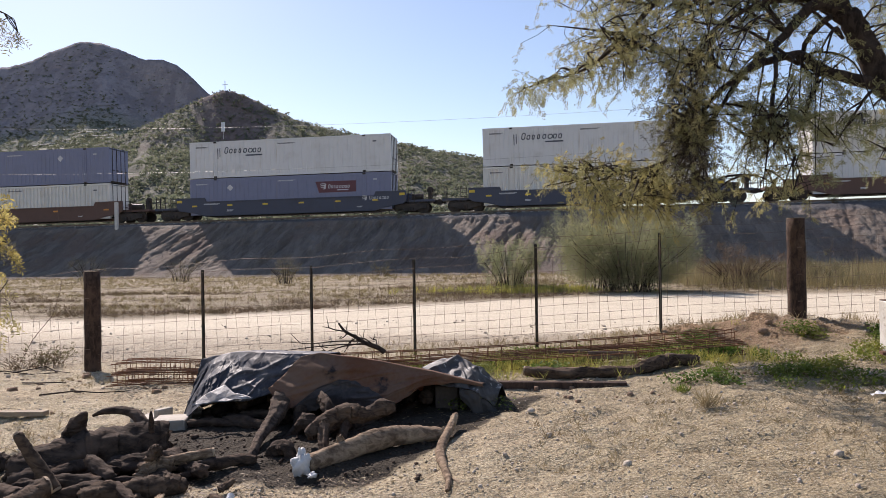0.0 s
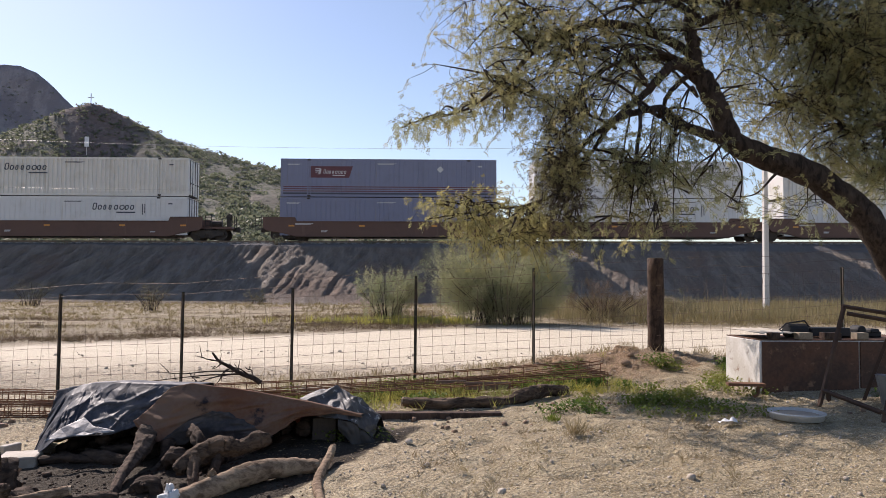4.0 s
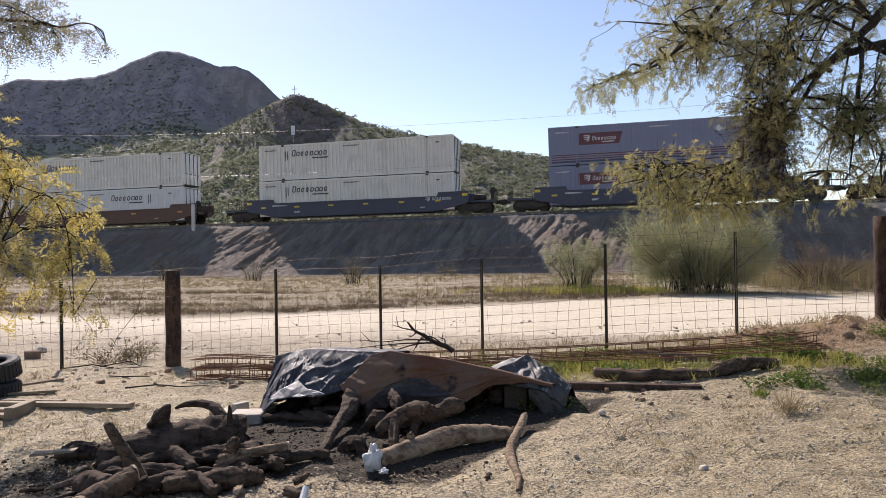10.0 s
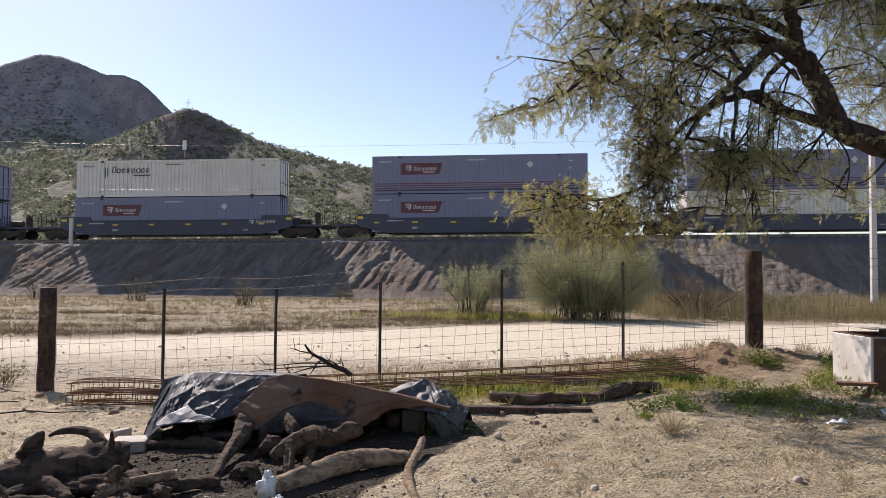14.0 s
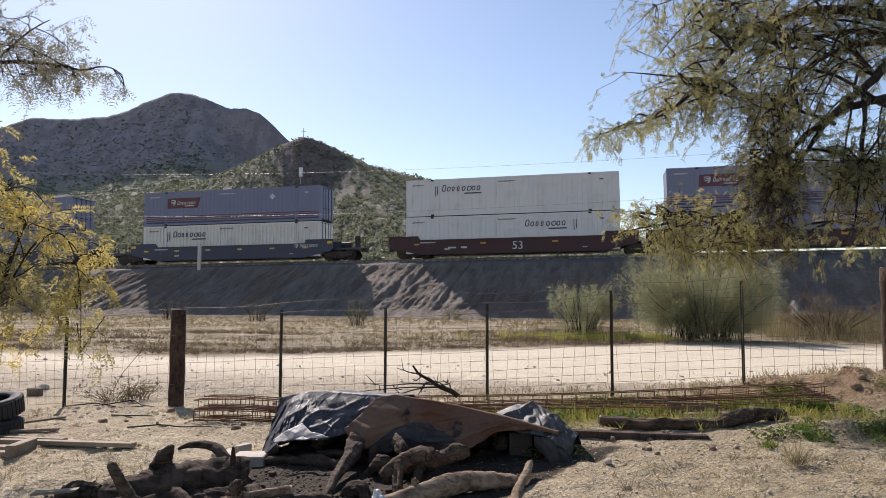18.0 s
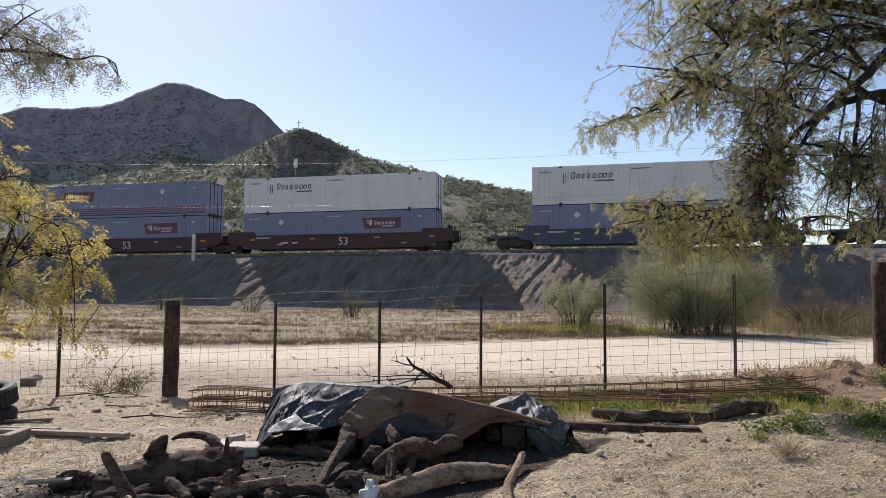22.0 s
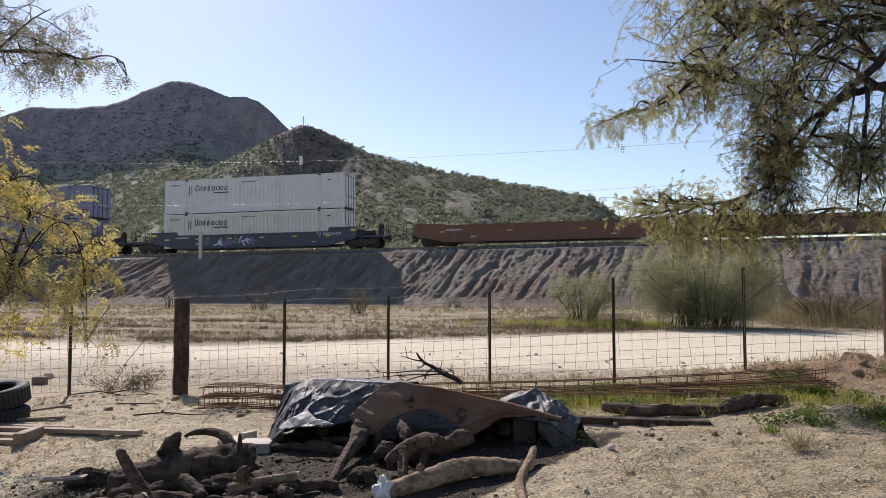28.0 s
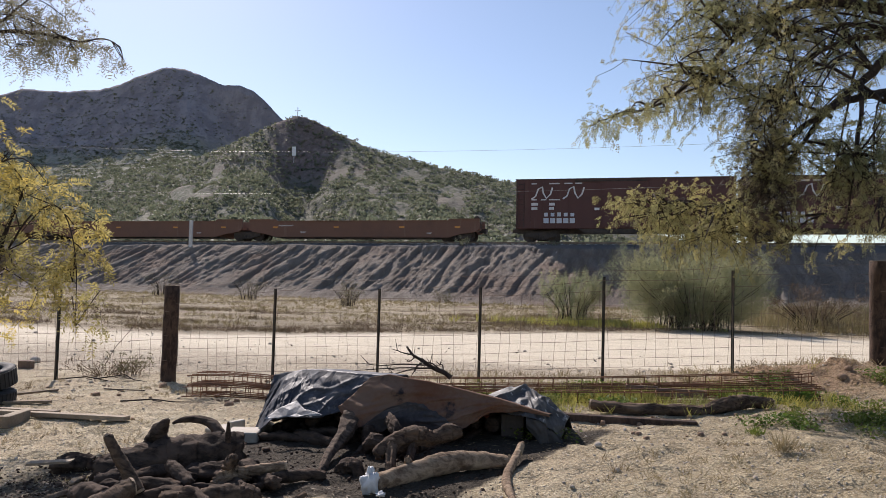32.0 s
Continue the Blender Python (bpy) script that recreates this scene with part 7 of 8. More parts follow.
def ribbon(paths, width):
    """Thin bent stems as two crossed strips each; paths is an array of k points a stem."""
    n, k, _ = paths.shape
    verts, quads = [], []
    d = paths[:, -1] - paths[:, 0]
    s1 = np.cross(d, np.array([0.3, 1.0, 0.2]))
    s1 /= np.linalg.norm(s1, axis=1, keepdims=True) + 1e-9
    s2 = np.cross(d, s1)
    s2 /= np.linalg.norm(s2, axis=1, keepdims=True) + 1e-9
    taper = np.linspace(1, 0.35, k)[None, :, None]
    base = 0
    for s in (s1, s2):
        w = s[:, None, :] * width * 0.5 * taper
        v = np.stack([paths - w, paths + w], 2).reshape(-1, 3)
        idx = np.arange(n * k * 2).reshape(n, k, 2) + base
        q = np.stack([idx[:, :-1, 0], idx[:, :-1, 1], idx[:, 1:, 1], idx[:, 1:, 0]], -1).reshape(-1, 4)
        verts.append(v)
        quads.append(q)
        base += len(v)
    return np.concatenate(verts), np.concatenate(quads)


def sprays(start, d, rng, leaflets, rachis, length, width):
    """Feathery leaves: leaflets in two rows along a drooping stalk."""
    n = len(start)
    d = d / (np.linalg.norm(d, axis=1, keepdims=True) + 1e-9)
    side = np.cross(d, rng.normal(0, 1, (n, 3)))
    side /= np.linalg.norm(side, axis=1, keepdims=True) + 1e-9
    up = np.cross(side, d)
    t = (np.arange(leaflets) // 2 + 0.7) / (leaflets / 2)
    sgn = np.where(np.arange(leaflets) % 2, 1.0, -1.0)
    pos = start[:, None] + d[:, None] * (t[None, :, None] * rachis) + np.array([0, 0, -1.0]) * (t[None, :, None] ** 2 * rachis * 0.35)
    ld = side[:, None] * sgn[None, :, None] * 0.85 + d[:, None] * 0.5 + rng.normal(0, 0.16, (n, leaflets, 3))
    pos = pos + ld * length * 0.5
    u = np.broadcast_to(up[:, None], ld.shape) + rng.normal(0, 0.3, ld.shape)
    sz = rng.uniform(0.7, 1.25, n * leaflets)
    return flakes(pos.reshape(-1, 3), ld.reshape(-1, 3), u.reshape(-1, 3), sz * length, sz * width)


def crown(tree, skeleton, clusters, per_m2, rng, leaf, rachis, length, width, leaflets=10, deep=1.15, thick=1.0):
    """Leafy twigs in clusters; each cluster (x, y, z, half width, half height, density) hangs on branchlets from the nearest limb."""
    node = np.array([p for p, r in skeleton])
    starts, dirs, stems = [], [], []
    b = Build()
    for ci, (x, y, z, rx, rz, dens) in enumerate(clusters):
        c = np.array([x, y, z])
        n = max(6, int(per_m2 * math.pi * rx * rz * dens))
        p = rng.normal(0, 0.5, (n, 3)) * np.array([rx, rx * deep * 0.7 + 0.25, rz]) + c
        order = np.argsort(np.linalg.norm(node - c, axis=1))
        m = max(4, n // 7)
        hub = []
        for k in range(m):
            a = node[order[rng.randint(0, min(5, len(order)))]]
            e = p[rng.randint(0, n)]
            mid = (a + e) / 2 + rng.normal(0, 0.08, 3) * np.linalg.norm(e - a) + np.array([0, 0, 0.10]) * np.linalg.norm(e - a)
            pts = curve_points([a, mid, e], 4)
            r0 = 0.012 + 0.012 * np.linalg.norm(e - a) / 1.2
            r0 = max(0.005, r0 * thick)
            b.tube(pts, [r0 + (0.004 - r0) * i / (len(pts) - 1) for i in range(len(pts))], 5)
            hub += [np.array(q) for q in pts[4:]]
        hub = np.array(hub)
        near = hub[np.argmin(np.linalg.norm(p[:, None] - hub[None], axis=2), axis=1)]
        out = p - near
        d = out / (np.linalg.norm(out, axis=1, keepdims=True) + 0.05) + rng.normal(0, 0.55, (n, 3)) + np.array([0, 0, -0.18])
        d /= np.linalg.norm(d, axis=1, keepdims=True)
        ln = rng.uniform(0.22, 0.48, (n, 1)) * min(1.0, 0.35 + 1.2 * rx)
        tip = p + d * ln
        tip[:, 2] -= 0.10 * ln[:, 0]
        path = np.stack([near, (near + p) / 2 + rng.normal(0, 0.02, (n, 3)), p, (p + tip) / 2 + np.array([0, 0, 0.02]), tip], 1)
        stems.append(path)
        for f in np.linspace(0.0, 1.0, 7):
            q = p + (tip - p) * f + rng.normal(0, 0.015, (n, 3))
            starts.append(q)
            dirs.append(d * 0.5 + rng.normal(0, 0.75, (n, 3)) + np.array([0, 0, -0.30]))
    tagged(part("branchlet_mass", b, M_BARK, tree, soft=True), kind="stuff")
    v, q = ribbon(np.concatenate(stems), 0.008)
    tagged(part("twig_mass", np_mesh("twigs", v, q), M_BARK, tree), kind="stuff")
    v, q = sprays(np.concatenate(starts), np.concatenate(dirs), rng, leaflets, rachis, length, width)
    tagged(part("crown", np_mesh("crown", v, q), leaf, tree), kind="stuff")


def make_right_tree():
    t = thing("mesquite_tree", "leaning mesquite tree with dark bark and feathery leaves", "tree")
    sk = []
    sk += limb(t, "trunk", [(8.3, 9.5, 0.2), (7.75, 9.55, 0.85), (7.25, 9.6, 1.4), (6.88, 9.6, 1.84), (6.55, 9.6, 2.40), (6.23, 9.6, 2.76), (5.79, 9.6, 3.06), (5.27, 9.6, 3.31), (4.83, 9.6, 3.45), (4.52, 9.6, 3.64), (4.37, 9.6, 3.95), (4.22, 9.6, 4.27), (4.05, 9.6, 4.60)], 0.23, 0.13, 1)
    sk += limb(t, "limb", [(4.02, 9.6, 4.60), (3.67, 9.5, 4.67), (3.41, 9.4, 4.47), (3.16, 9.3, 4.19), (2.72, 9.1, 3.82), (2.40, 8.9, 3.42), (2.18, 8.8, 3.04)], 0.09, 0.018, 10)
    sk += limb(t, "limb", [(4.50, 9.6, 3.62), (4.05, 9.5, 3.71), (3.66, 9.4, 3.83), (3.33, 9.2, 3.96), (2.95, 9.1, 3.88), (2.48, 8.9, 3.62), (2.10, 8.7, 3.25), (1.92, 8.6, 2.85)], 0.085, 0.015, 11)
    sk += limb(t, "limb", [(4.02, 9.6, 4.55), (3.96, 9.6, 4.96), (3.93, 9.6, 5.34), (4.05, 9.6, 6.0), (4.2, 9.7, 7.0)], 0.115, 0.03, 12)
    sk += limb(t, "limb", [(3.92, 9.6, 4.68), (3.5, 9.7, 4.90), (3.03, 9.8, 5.03), (2.57, 9.9, 4.92), (2.1, 9.9, 4.70)], 0.05, 0.010, 27)
    sk += limb(t, "limb", [(3.86, 9.58, 4.52), (3.60, 9.5, 4.30), (3.46, 9.45, 3.95), (3.58, 9.4, 3.70)], 0.04, 0.02, 28)
    sk += limb(t, "limb", [(3.95, 9.6, 4.85), (3.5, 9.8, 5.19), (2.73, 10, 5.42), (1.98, 10, 5.15), (1.34, 9.6, 4.47), (0.76, 9.2, 3.92), (-0.02, 8.65, 3.58)], 0.075, 0.006, 13)
    sk += limb(t, "limb", [(2.25, 8.8, 3.26), (2.10, 8.75, 2.92), (1.60, 8.60, 2.62), (1.14, 9.0, 2.57), (0.43, 9.32, 2.68)], 0.03, 0.008, 14)
    sk += limb(t, "limb", [(7.3, 9.6, 1.35), (7.6, 10.0, 2.6), (7.5, 10.3, 3.7), (7.4, 10.6, 4.8), (7.51, 11, 5.99)], 0.12, 0.05, 15)
    sk += limb(t, "limb", [(4.05, 9.6, 5.37), (3.5, 10, 5.95), (2.76, 10.4, 6.46), (1.82, 10.5, 6.21), (1.2, 10.5, 5.66)], 0.06, 0.012, 16)
    sk += limb(t, "limb", [(3.05, 9.2, 4.11), (2.95, 8.85, 3.7), (2.82, 8.65, 3.1), (2.72, 8.6, 2.4)], 0.035, 0.006, 17)
    sk += limb(t, "limb", [(4.05, 9.6, 4.45), (3.6, 9.8, 4.85), (2.9, 9.8, 4.75), (2.3, 9.7, 4.3), (1.9, 9.6, 3.7)], 0.06, 0.012, 18)
    sk += limb(t, "limb", [(7.5, 10.3, 3.75), (7.0, 9.8, 3.90), (6.55, 9.6, 3.93), (6.25, 9.6, 3.85), (5.9, 9.6, 4.05)], 0.07, 0.012, 19)
    sk += limb(t, "limb", [(7.45, 10.4, 4.2), (6.7, 10.2, 4.7), (6.0, 10.0, 4.6), (5.5, 9.9, 4.2)], 0.05, 0.010, 29)
    sk += limb(t, "limb", [(5.15, 9.55, 3.22), (4.95, 9.5, 3.02), (4.72, 9.4, 2.85), (4.40, 9.3, 2.80)], 0.02, 0.005, 30)
    sk += limb(t, "limb", [(2.82, 8.65, 3.1), (2.88, 8.3, 2.8), (2.92, 8.0, 2.3)], 0.014, 0.005, 20)
    sk += limb(t, "limb", [(3.58, 9.2, 3.81), (3.42, 9.0, 3.45), (3.3, 9.0, 3.1), (3.35, 9.0, 2.8)], 0.025, 0.006, 21)
    sk += limb(t, "limb", [(4.7, 9.6, 3.62), (4.2, 9.2, 3.5), (3.9, 9.0, 3.2), (3.65, 9.0, 2.8)], 0.03, 0.006, 22)
    sk += limb(t, "limb", [(4.2, 9.2, 3.5), (4.35, 9.0, 3.1), (4.3, 9.0, 2.6)], 0.014, 0.005, 23)
    sk += limb(t, "limb", [(2.25, 8.8, 3.26), (1.98, 8.5, 3.25), (1.84, 8.45, 2.85), (1.9, 8.45, 2.4)], 0.022, 0.006, 24)
    sk += limb(t, "limb", [(2.62, 8.8, 3.59), (2.15, 8.7, 3.75), (1.85, 8.6, 3.45), (1.7, 8.5, 3.0)], 0.022, 0.006, 25)
    sk += limb(t, "limb", [(4.05, 9.6, 5.3), (4.9, 9.9, 5.7), (5.6, 10.0, 5.6), (6.2, 9.9, 5.2)], 0.06, 0.012, 26)
    rng = random.Random(77)
    fork = [Vector(p) for p in ((4.32, 9.6, 4.05), (3.98, 9.6, 4.5), (4.02, 9.6, 4.25), (3.97, 9.6, 4.95), (4.05, 9.6, 5.5), (4.75, 9.6, 3.62), (3.2, 9.3, 4.3), (3.3, 9.1, 3.82))]
    reach = [Vector(p) for p in ((1.3, 9.9, 5.3), (1.9, 10.1, 5.6), (2.4, 10.0, 5.0), (1.2, 9.6, 4.35), (1.7, 9.5, 4.1), (1.0, 9.4, 4.1), (2.0, 8.8, 3.8), (2.6, 9.8, 4.6), (1.8, 8.5, 3.0), (2.2, 8.7, 2.5), (2.7, 8.6, 2.6), (2.9, 8.3, 2.6),
             (3.2, 9.0, 3.0), (3.5, 9.0, 2.8), (3.9, 9.0, 3.0), (2.4, 8.9, 3.2), (3.3, 9.9, 5.5), (2.3, 10.3, 6.3), (1.6, 10.3, 6.0), (3.0, 8.7, 2.2), (1.55, 8.9, 3.4), (2.0, 9.4, 4.6))]
    for i, e in enumerate(reach):
        e2 = e + Vector((rng.uniform(-0.25, 0.25), rng.uniform(-0.3, 0.3), rng.uniform(-0.2, 0.2)))
        a = min(rng.sample(fork, 4), key=lambda f: (f - e2).length + 1.4 * max(0.0, e2.z - f.z))
        d = e2 - a
        rise = 0.20 * d.length + (0.14 if e2.z < a.z else 0.0)
        pts = [a, a + d * 0.3 + Vector((0, rng.uniform(-0.12, 0.12), rise)), a + d * 0.65 + Vector((rng.uniform(-0.1, 0.1), 0, rise * 1.1)), e2]
        sk += limb(t, "limb", pts, rng.uniform(0.013, 0.025), 0.004, 40 + 2 * i)
    sprays_low = [(1.36, 10.0, 5.36, 0.90, 0.52, 1.2), (2.33, 10.0, 5.13, 0.94, 0.62, 1.1), (1.36, 9.6, 4.3, 0.84, 0.40, 1.25), (0.76, 9.3, 3.95, 0.40, 0.17, 0.9), (0.22, 8.8, 3.66, 0.26, 0.09, 1.7), (-0.02, 8.65, 3.56, 0.16, 0.08, 2.0), (2.05, 8.8, 3.86, 0.55, 0.50, 0.9),
           (1.89, 8.4, 3.06, 0.33, 0.57, 1.3), (0.97, 9.07, 2.51, 0.57, 0.29, 1.25), (1.60, 8.83, 2.41, 0.41, 0.27, 1.05), (0.46, 9.23, 2.63, 0.32, 0.13, 1.2), (1.31, 8.50, 2.23, 0.52, 0.18, 1.0), (2.18, 8.6, 2.27, 0.27, 0.2, 0.55)]
    sprays_middle = [(2.70, 8.6, 2.35, 0.31, 0.22, 0.35), (2.80, 8.6, 3.0, 0.40, 0.53, 1.0), (2.90, 8.0, 2.44, 0.26, 0.26, 0.4), (3.39, 9.9, 5.4, 0.94, 0.5, 1.0), (4.87, 9.9, 5.43, 0.94, 0.62, 0.85), (5.94, 10.0, 5.12, 0.94, 0.8, 0.85),
           (5.66, 10.0, 4.15, 0.78, 0.42, 0.8), (6.75, 9.9, 3.97, 0.45, 0.65, 0.9), (4.85, 9.9, 4.52, 0.36, 0.28, 0.8), (5.5, 9.7, 2.78, 0.52, 0.20, 0.5), (2.97, 9.8, 4.65, 0.7, 0.42, 0.9), (2.2, 10.2, 6.4, 1.4, 0.45, 0.8)]
    sprays_upper = [(5.07, 10.1, 6.61, 1.8, 0.55, 0.6), (7.2, 10.2, 5.6, 0.8, 0.8, 0.9), (4.0, 10.0, 7.4, 1.6, 0.5, 0.6), (3.25, 9.0, 3.2, 0.4, 0.34, 0.8), (3.6, 9.0, 2.9, 0.3, 0.25, 0.7), (3.95, 9.0, 3.2, 0.35, 0.28, 0.7),
           (3.5, 9.0, 3.65, 0.36, 0.25, 0.9), (4.3, 9.0, 2.7, 0.2, 0.2, 0.5), (2.62, 8.9, 3.15, 0.3, 0.3, 0.8), (5.6, 9.8, 5.9, 1.0, 0.5, 0.65), (6.6, 9.8, 5.3, 0.8, 0.7, 0.75), (4.7, 9.8, 6.0, 0.8, 0.5, 0.6)]
    sprays_outer = [(6.3, 9.8, 4.7, 0.6, 0.5, 0.9), (6.2, 9.8, 3.65, 0.5, 0.34, 1.2), (6.95, 9.9, 3.3, 0.45, 0.42, 1.2), (5.95, 9.8, 4.25, 0.5, 0.4, 1.0)]
    cl = sprays_low + sprays_middle + sprays_upper + sprays_outer
    cl = [(x, y, z, rx, rz, d * (0.95 if x > 4.4 and z > 5 else 1.0 if x > 4.4 else 0.64 if z > 4.5 else 1.05 if x > 2 and z > 3.3 else 0.85)) for x, y, z, rx, rz, d in cl]
    bough = [c for c in cl if c[2] < 2.8 and c[0] < 2.0]
    crown(t, sk, [c for c in cl if c not in bough], 200, np.random.RandomState(4), M_LEAF, 0.078, 0.031, 0.0088, 16)
    crown(t, sk, bough, 200, np.random.RandomState(9), M_LEAF_GOLD, 0.078, 0.031, 0.0088, 16)
    # dry hanging clumps of dead twigs
    dead = [(1.81, 8.5, 3.02, 0.23, 0.58, 2.0), (1.95, 8.5, 2.57, 0.2, 0.31, 1.4), (6.6, 9.9, 4.6, 0.5, 0.6, 0.8), (2.8, 8.6, 2.85, 0.27, 0.36, 0.3)]
    crown(t, sk, dead, 170, np.random.RandomState(5), M_DEADTWIG, 0.10, 0.030, 0.009, 10)


def make_left_tree():
    t = thing("young_mesquite_tree", "young mesquite tree with yellowing feathery leaves", "tree")
    sk = limb(t, "trunk", [(-6.06, 5.7, -0.2), (-6.05, 5.7, 0.3), (-6.02, 5.7, 0.69), (-5.96, 5.7, 1.2), (-5.80, 5.72, 1.5), (-5.66, 5.8, 1.78)], 0.101, 0.032, 2, M_BARK_PALE)
    sk += limb(t, "limb", [(-5.93, 5.7, 1.25), (-6.15, 5.8, 1.7), (-6.3, 5.9, 2.12), (-6.62, 5.9, 2.73), (-6.89, 5.9, 3.67), (-6.75, 6.0, 4.03), (-6.01, 6.1, 4.08), (-5.36, 6.1, 3.96)], 0.055, 0.014, 30)
    sk += limb(t, "limb", [(-5.36, 6.1, 3.96), (-5.2, 6.1, 3.93), (-4.98, 6.1, 3.95), (-4.80, 6.1, 3.88), (-4.72, 6.1, 3.73)], 0.012, 0.003, 31)
    sk += limb(t, "limb", [(-5.7, 5.8, 1.75), (-5.48, 5.85, 2.12), (-5.2, 5.9, 2.2), (-5.0, 5.9, 1.75), (-4.96, 5.9, 1.05)], 0.011, 0.003, 32)
    sk += limb(t, "limb", [(-6.3, 5.9, 2.12), (-6.0, 5.9, 2.6), (-5.7, 5.95, 2.7), (-5.4, 5.95, 2.45)], 0.014, 0.003, 33)
    sk += limb(t, "limb", [(-5.8, 5.72, 1.5), (-5.75, 5.85, 2.0), (-5.6, 5.9, 2.45)], 0.03, 0.008, 34)
    sk += limb(t, "limb", [(-6.2, 6.0, 4.08), (-5.9, 6.1, 4.4), (-5.65, 6.1, 4.5)], 0.012, 0.004, 35)
    sprays_low = [(-6.14, 5.95, 2.78, 0.38, 0.19, 1.0), (-5.76, 5.95, 2.43, 0.34, 0.22, 1.2), (-5.28, 5.95, 2.2, 0.20, 0.22, 1.4), (-5.0, 5.95, 1.8, 0.10, 0.22, 1.5), (-4.97, 5.95, 1.22, 0.11, 0.20, 1.2), (-5.71, 5.95, 1.87, 0.29, 0.27, 1.1),
           (-6.22, 5.95, 2.23, 0.29, 0.36, 0.9), (-6.16, 6.1, 4.32, 0.42, 0.16, 1.1), (-5.76, 6.1, 4.05, 0.28, 0.16, 1.2), (-5.36, 6.1, 3.90, 0.10, 0.07, 1.2), (-6.1, 6.1, 3.98, 0.26, 0.13, 1.0), (-4.86, 6.1, 3.80, 0.04, 0.04, 1.2)]
    sprays_middle = [(-5.8, 6.1, 4.43, 0.24, 0.12, 0.8), (-6.86, 6.0, 3.05, 0.39, 0.70, 0.8), (-5.75, 5.5, 1.75, 0.28, 0.26, 1.1), (-5.95, 5.5, 2.1, 0.28, 0.25, 1.0), (-6.93, 6.1, 4.42, 0.39, 0.39, 0.8)]
    cl = sprays_low + sprays_middle + [(-5.55, 5.95, 1.55, 0.30, 0.40, 0.8), (-5.95, 5.9, 1.45, 0.25, 0.4, 0.7), (-5.2, 5.95, 1.62, 0.16, 0.28, 1.0), (-5.45, 5.95, 2.0, 0.3, 0.25, 1.0)]
    cl = [(x, y, z, rx, rz, d * (0.42 if z < 2.35 and x < -5.4 else 0.5 if z < 2.0 else 0.85 if z < 3.7 else 1.0)) for x, y, z, rx, rz, d in cl]
    crown(t, sk, [c for c in cl if c[2] < 3.7], 82, np.random.RandomState(6), M_LEAF_YELLOW, 0.13, 0.050, 0.0150, 14, 0.9, 0.38)
    crown(t, sk, [c for c in cl if c[2] >= 3.7], 170, np.random.RandomState(8), M_LEAF_DULL, 0.12, 0.045, 0.010, 12, 0.9, 0.38)


def make_bush(x, y, rx, ry, h, n, seed, label, leaf, lean=0.0, stems=46):
    t = thing("desert_shrub", label, "shrub", at=(x, y, land(x, y)))
    rng = np.random.RandomState(seed)
    b = Build()
    tips = []
    for i in range(stems):
        a, r = rng.rand() * 6.3, rng.rand() ** 0.4
        ex, ey, ez = rx * r * math.cos(a), ry * r * math.sin(a), h * (0.55 + 0.4 * rng.rand()) * (1 - 0.25 * r * r)
        foot = (ex * 0.42 + rng.normal(0, 0.12) * rx * 0.5, ey * 0.42, -0.05)
        pts = curve_points([foot, (ex * 0.5, ey * 0.5, ez * 0.42), (ex * 0.85, ey * 0.85, ez * 0.8), (ex, ey, ez)], 3)
        b.tube(pts, [(0.018 - 0.015 * k / (len(pts) - 1)) * min(1.0, 0.15 + h / 2.4) for k in range(len(pts))], 5)
        tips += [np.array(p) for p in pts[2:]]
    tagged(part("stem_mass", b, M_BARK if h > 1.2 else M_BRUSH, t), kind="stuff")
    tips = np.array(tips)
    hubs = tips[rng.randint(0, len(tips), 60 + n // 300)] + rng.normal(0, 1, (60 + n // 300, 3)) * np.array([rx * 0.16, ry * 0.2, h * 0.12])
    c = hubs[rng.randint(0, len(hubs), n)] + rng.normal(0, 1, (n, 3)) * np.array([rx * 0.055, ry * 0.10, h * 0.07])
    c[:, 2] = np.abs(c[:, 2])
    c = c[(c[:, 2] > 0.10 * h) | (rng.rand(n) < 0.35)]
    n = len(c)
    d = c * np.array([1, 1, 0.6]) / np.array([rx, ry, h]) + np.array([0, 0, 0.4]) + rng.normal(0, 0.7, (n, 3))
    v, q = flakes(c, d, rng.normal(0, 1, (n, 3)), rng.uniform(0.07, 0.22, n) * min(1.0, 0.3 + h / 3), rng.uniform(0.008, 0.019, n))
    tagged(part("foliage", np_mesh("foliage", v, q), leaf, t), kind="stuff")
    return t


def blades(name, label, category, x, y, z, height, width, material, rng, spread=0.5, each=6):
    n = len(x)
    c = np.repeat(np.stack([x, y, z], 1), each, 0)
    h = np.repeat(height, each) * rng.uniform(0.5, 1.15, n * each)
    d = np.stack([rng.normal(0, spread, n * each), rng.normal(0, spread, n * each), np.ones(n * each)], 1)
    d /= np.linalg.norm(d, axis=1, keepdims=True)
    c = c + np.stack([rng.normal(0, 1, n * each), rng.normal(0, 1, n * each), np.zeros(n * each)], 1) * np.repeat(height, each)[:, None] * 0.22
    c = c + d * h[:, None] * 0.5
    v, q = flakes(c, d, rng.normal(0, 1, c.shape), h, np.full(n * each, 1.0) * width * (0.6 + 0.8 * rng.rand(n * each)))
    tagged(part(name, np_mesh(name, v, q), material), label, category, kind="stuff")


def road_far(x):
    return 16.8 + 8.6 * smooth(-12, 4.5, x)


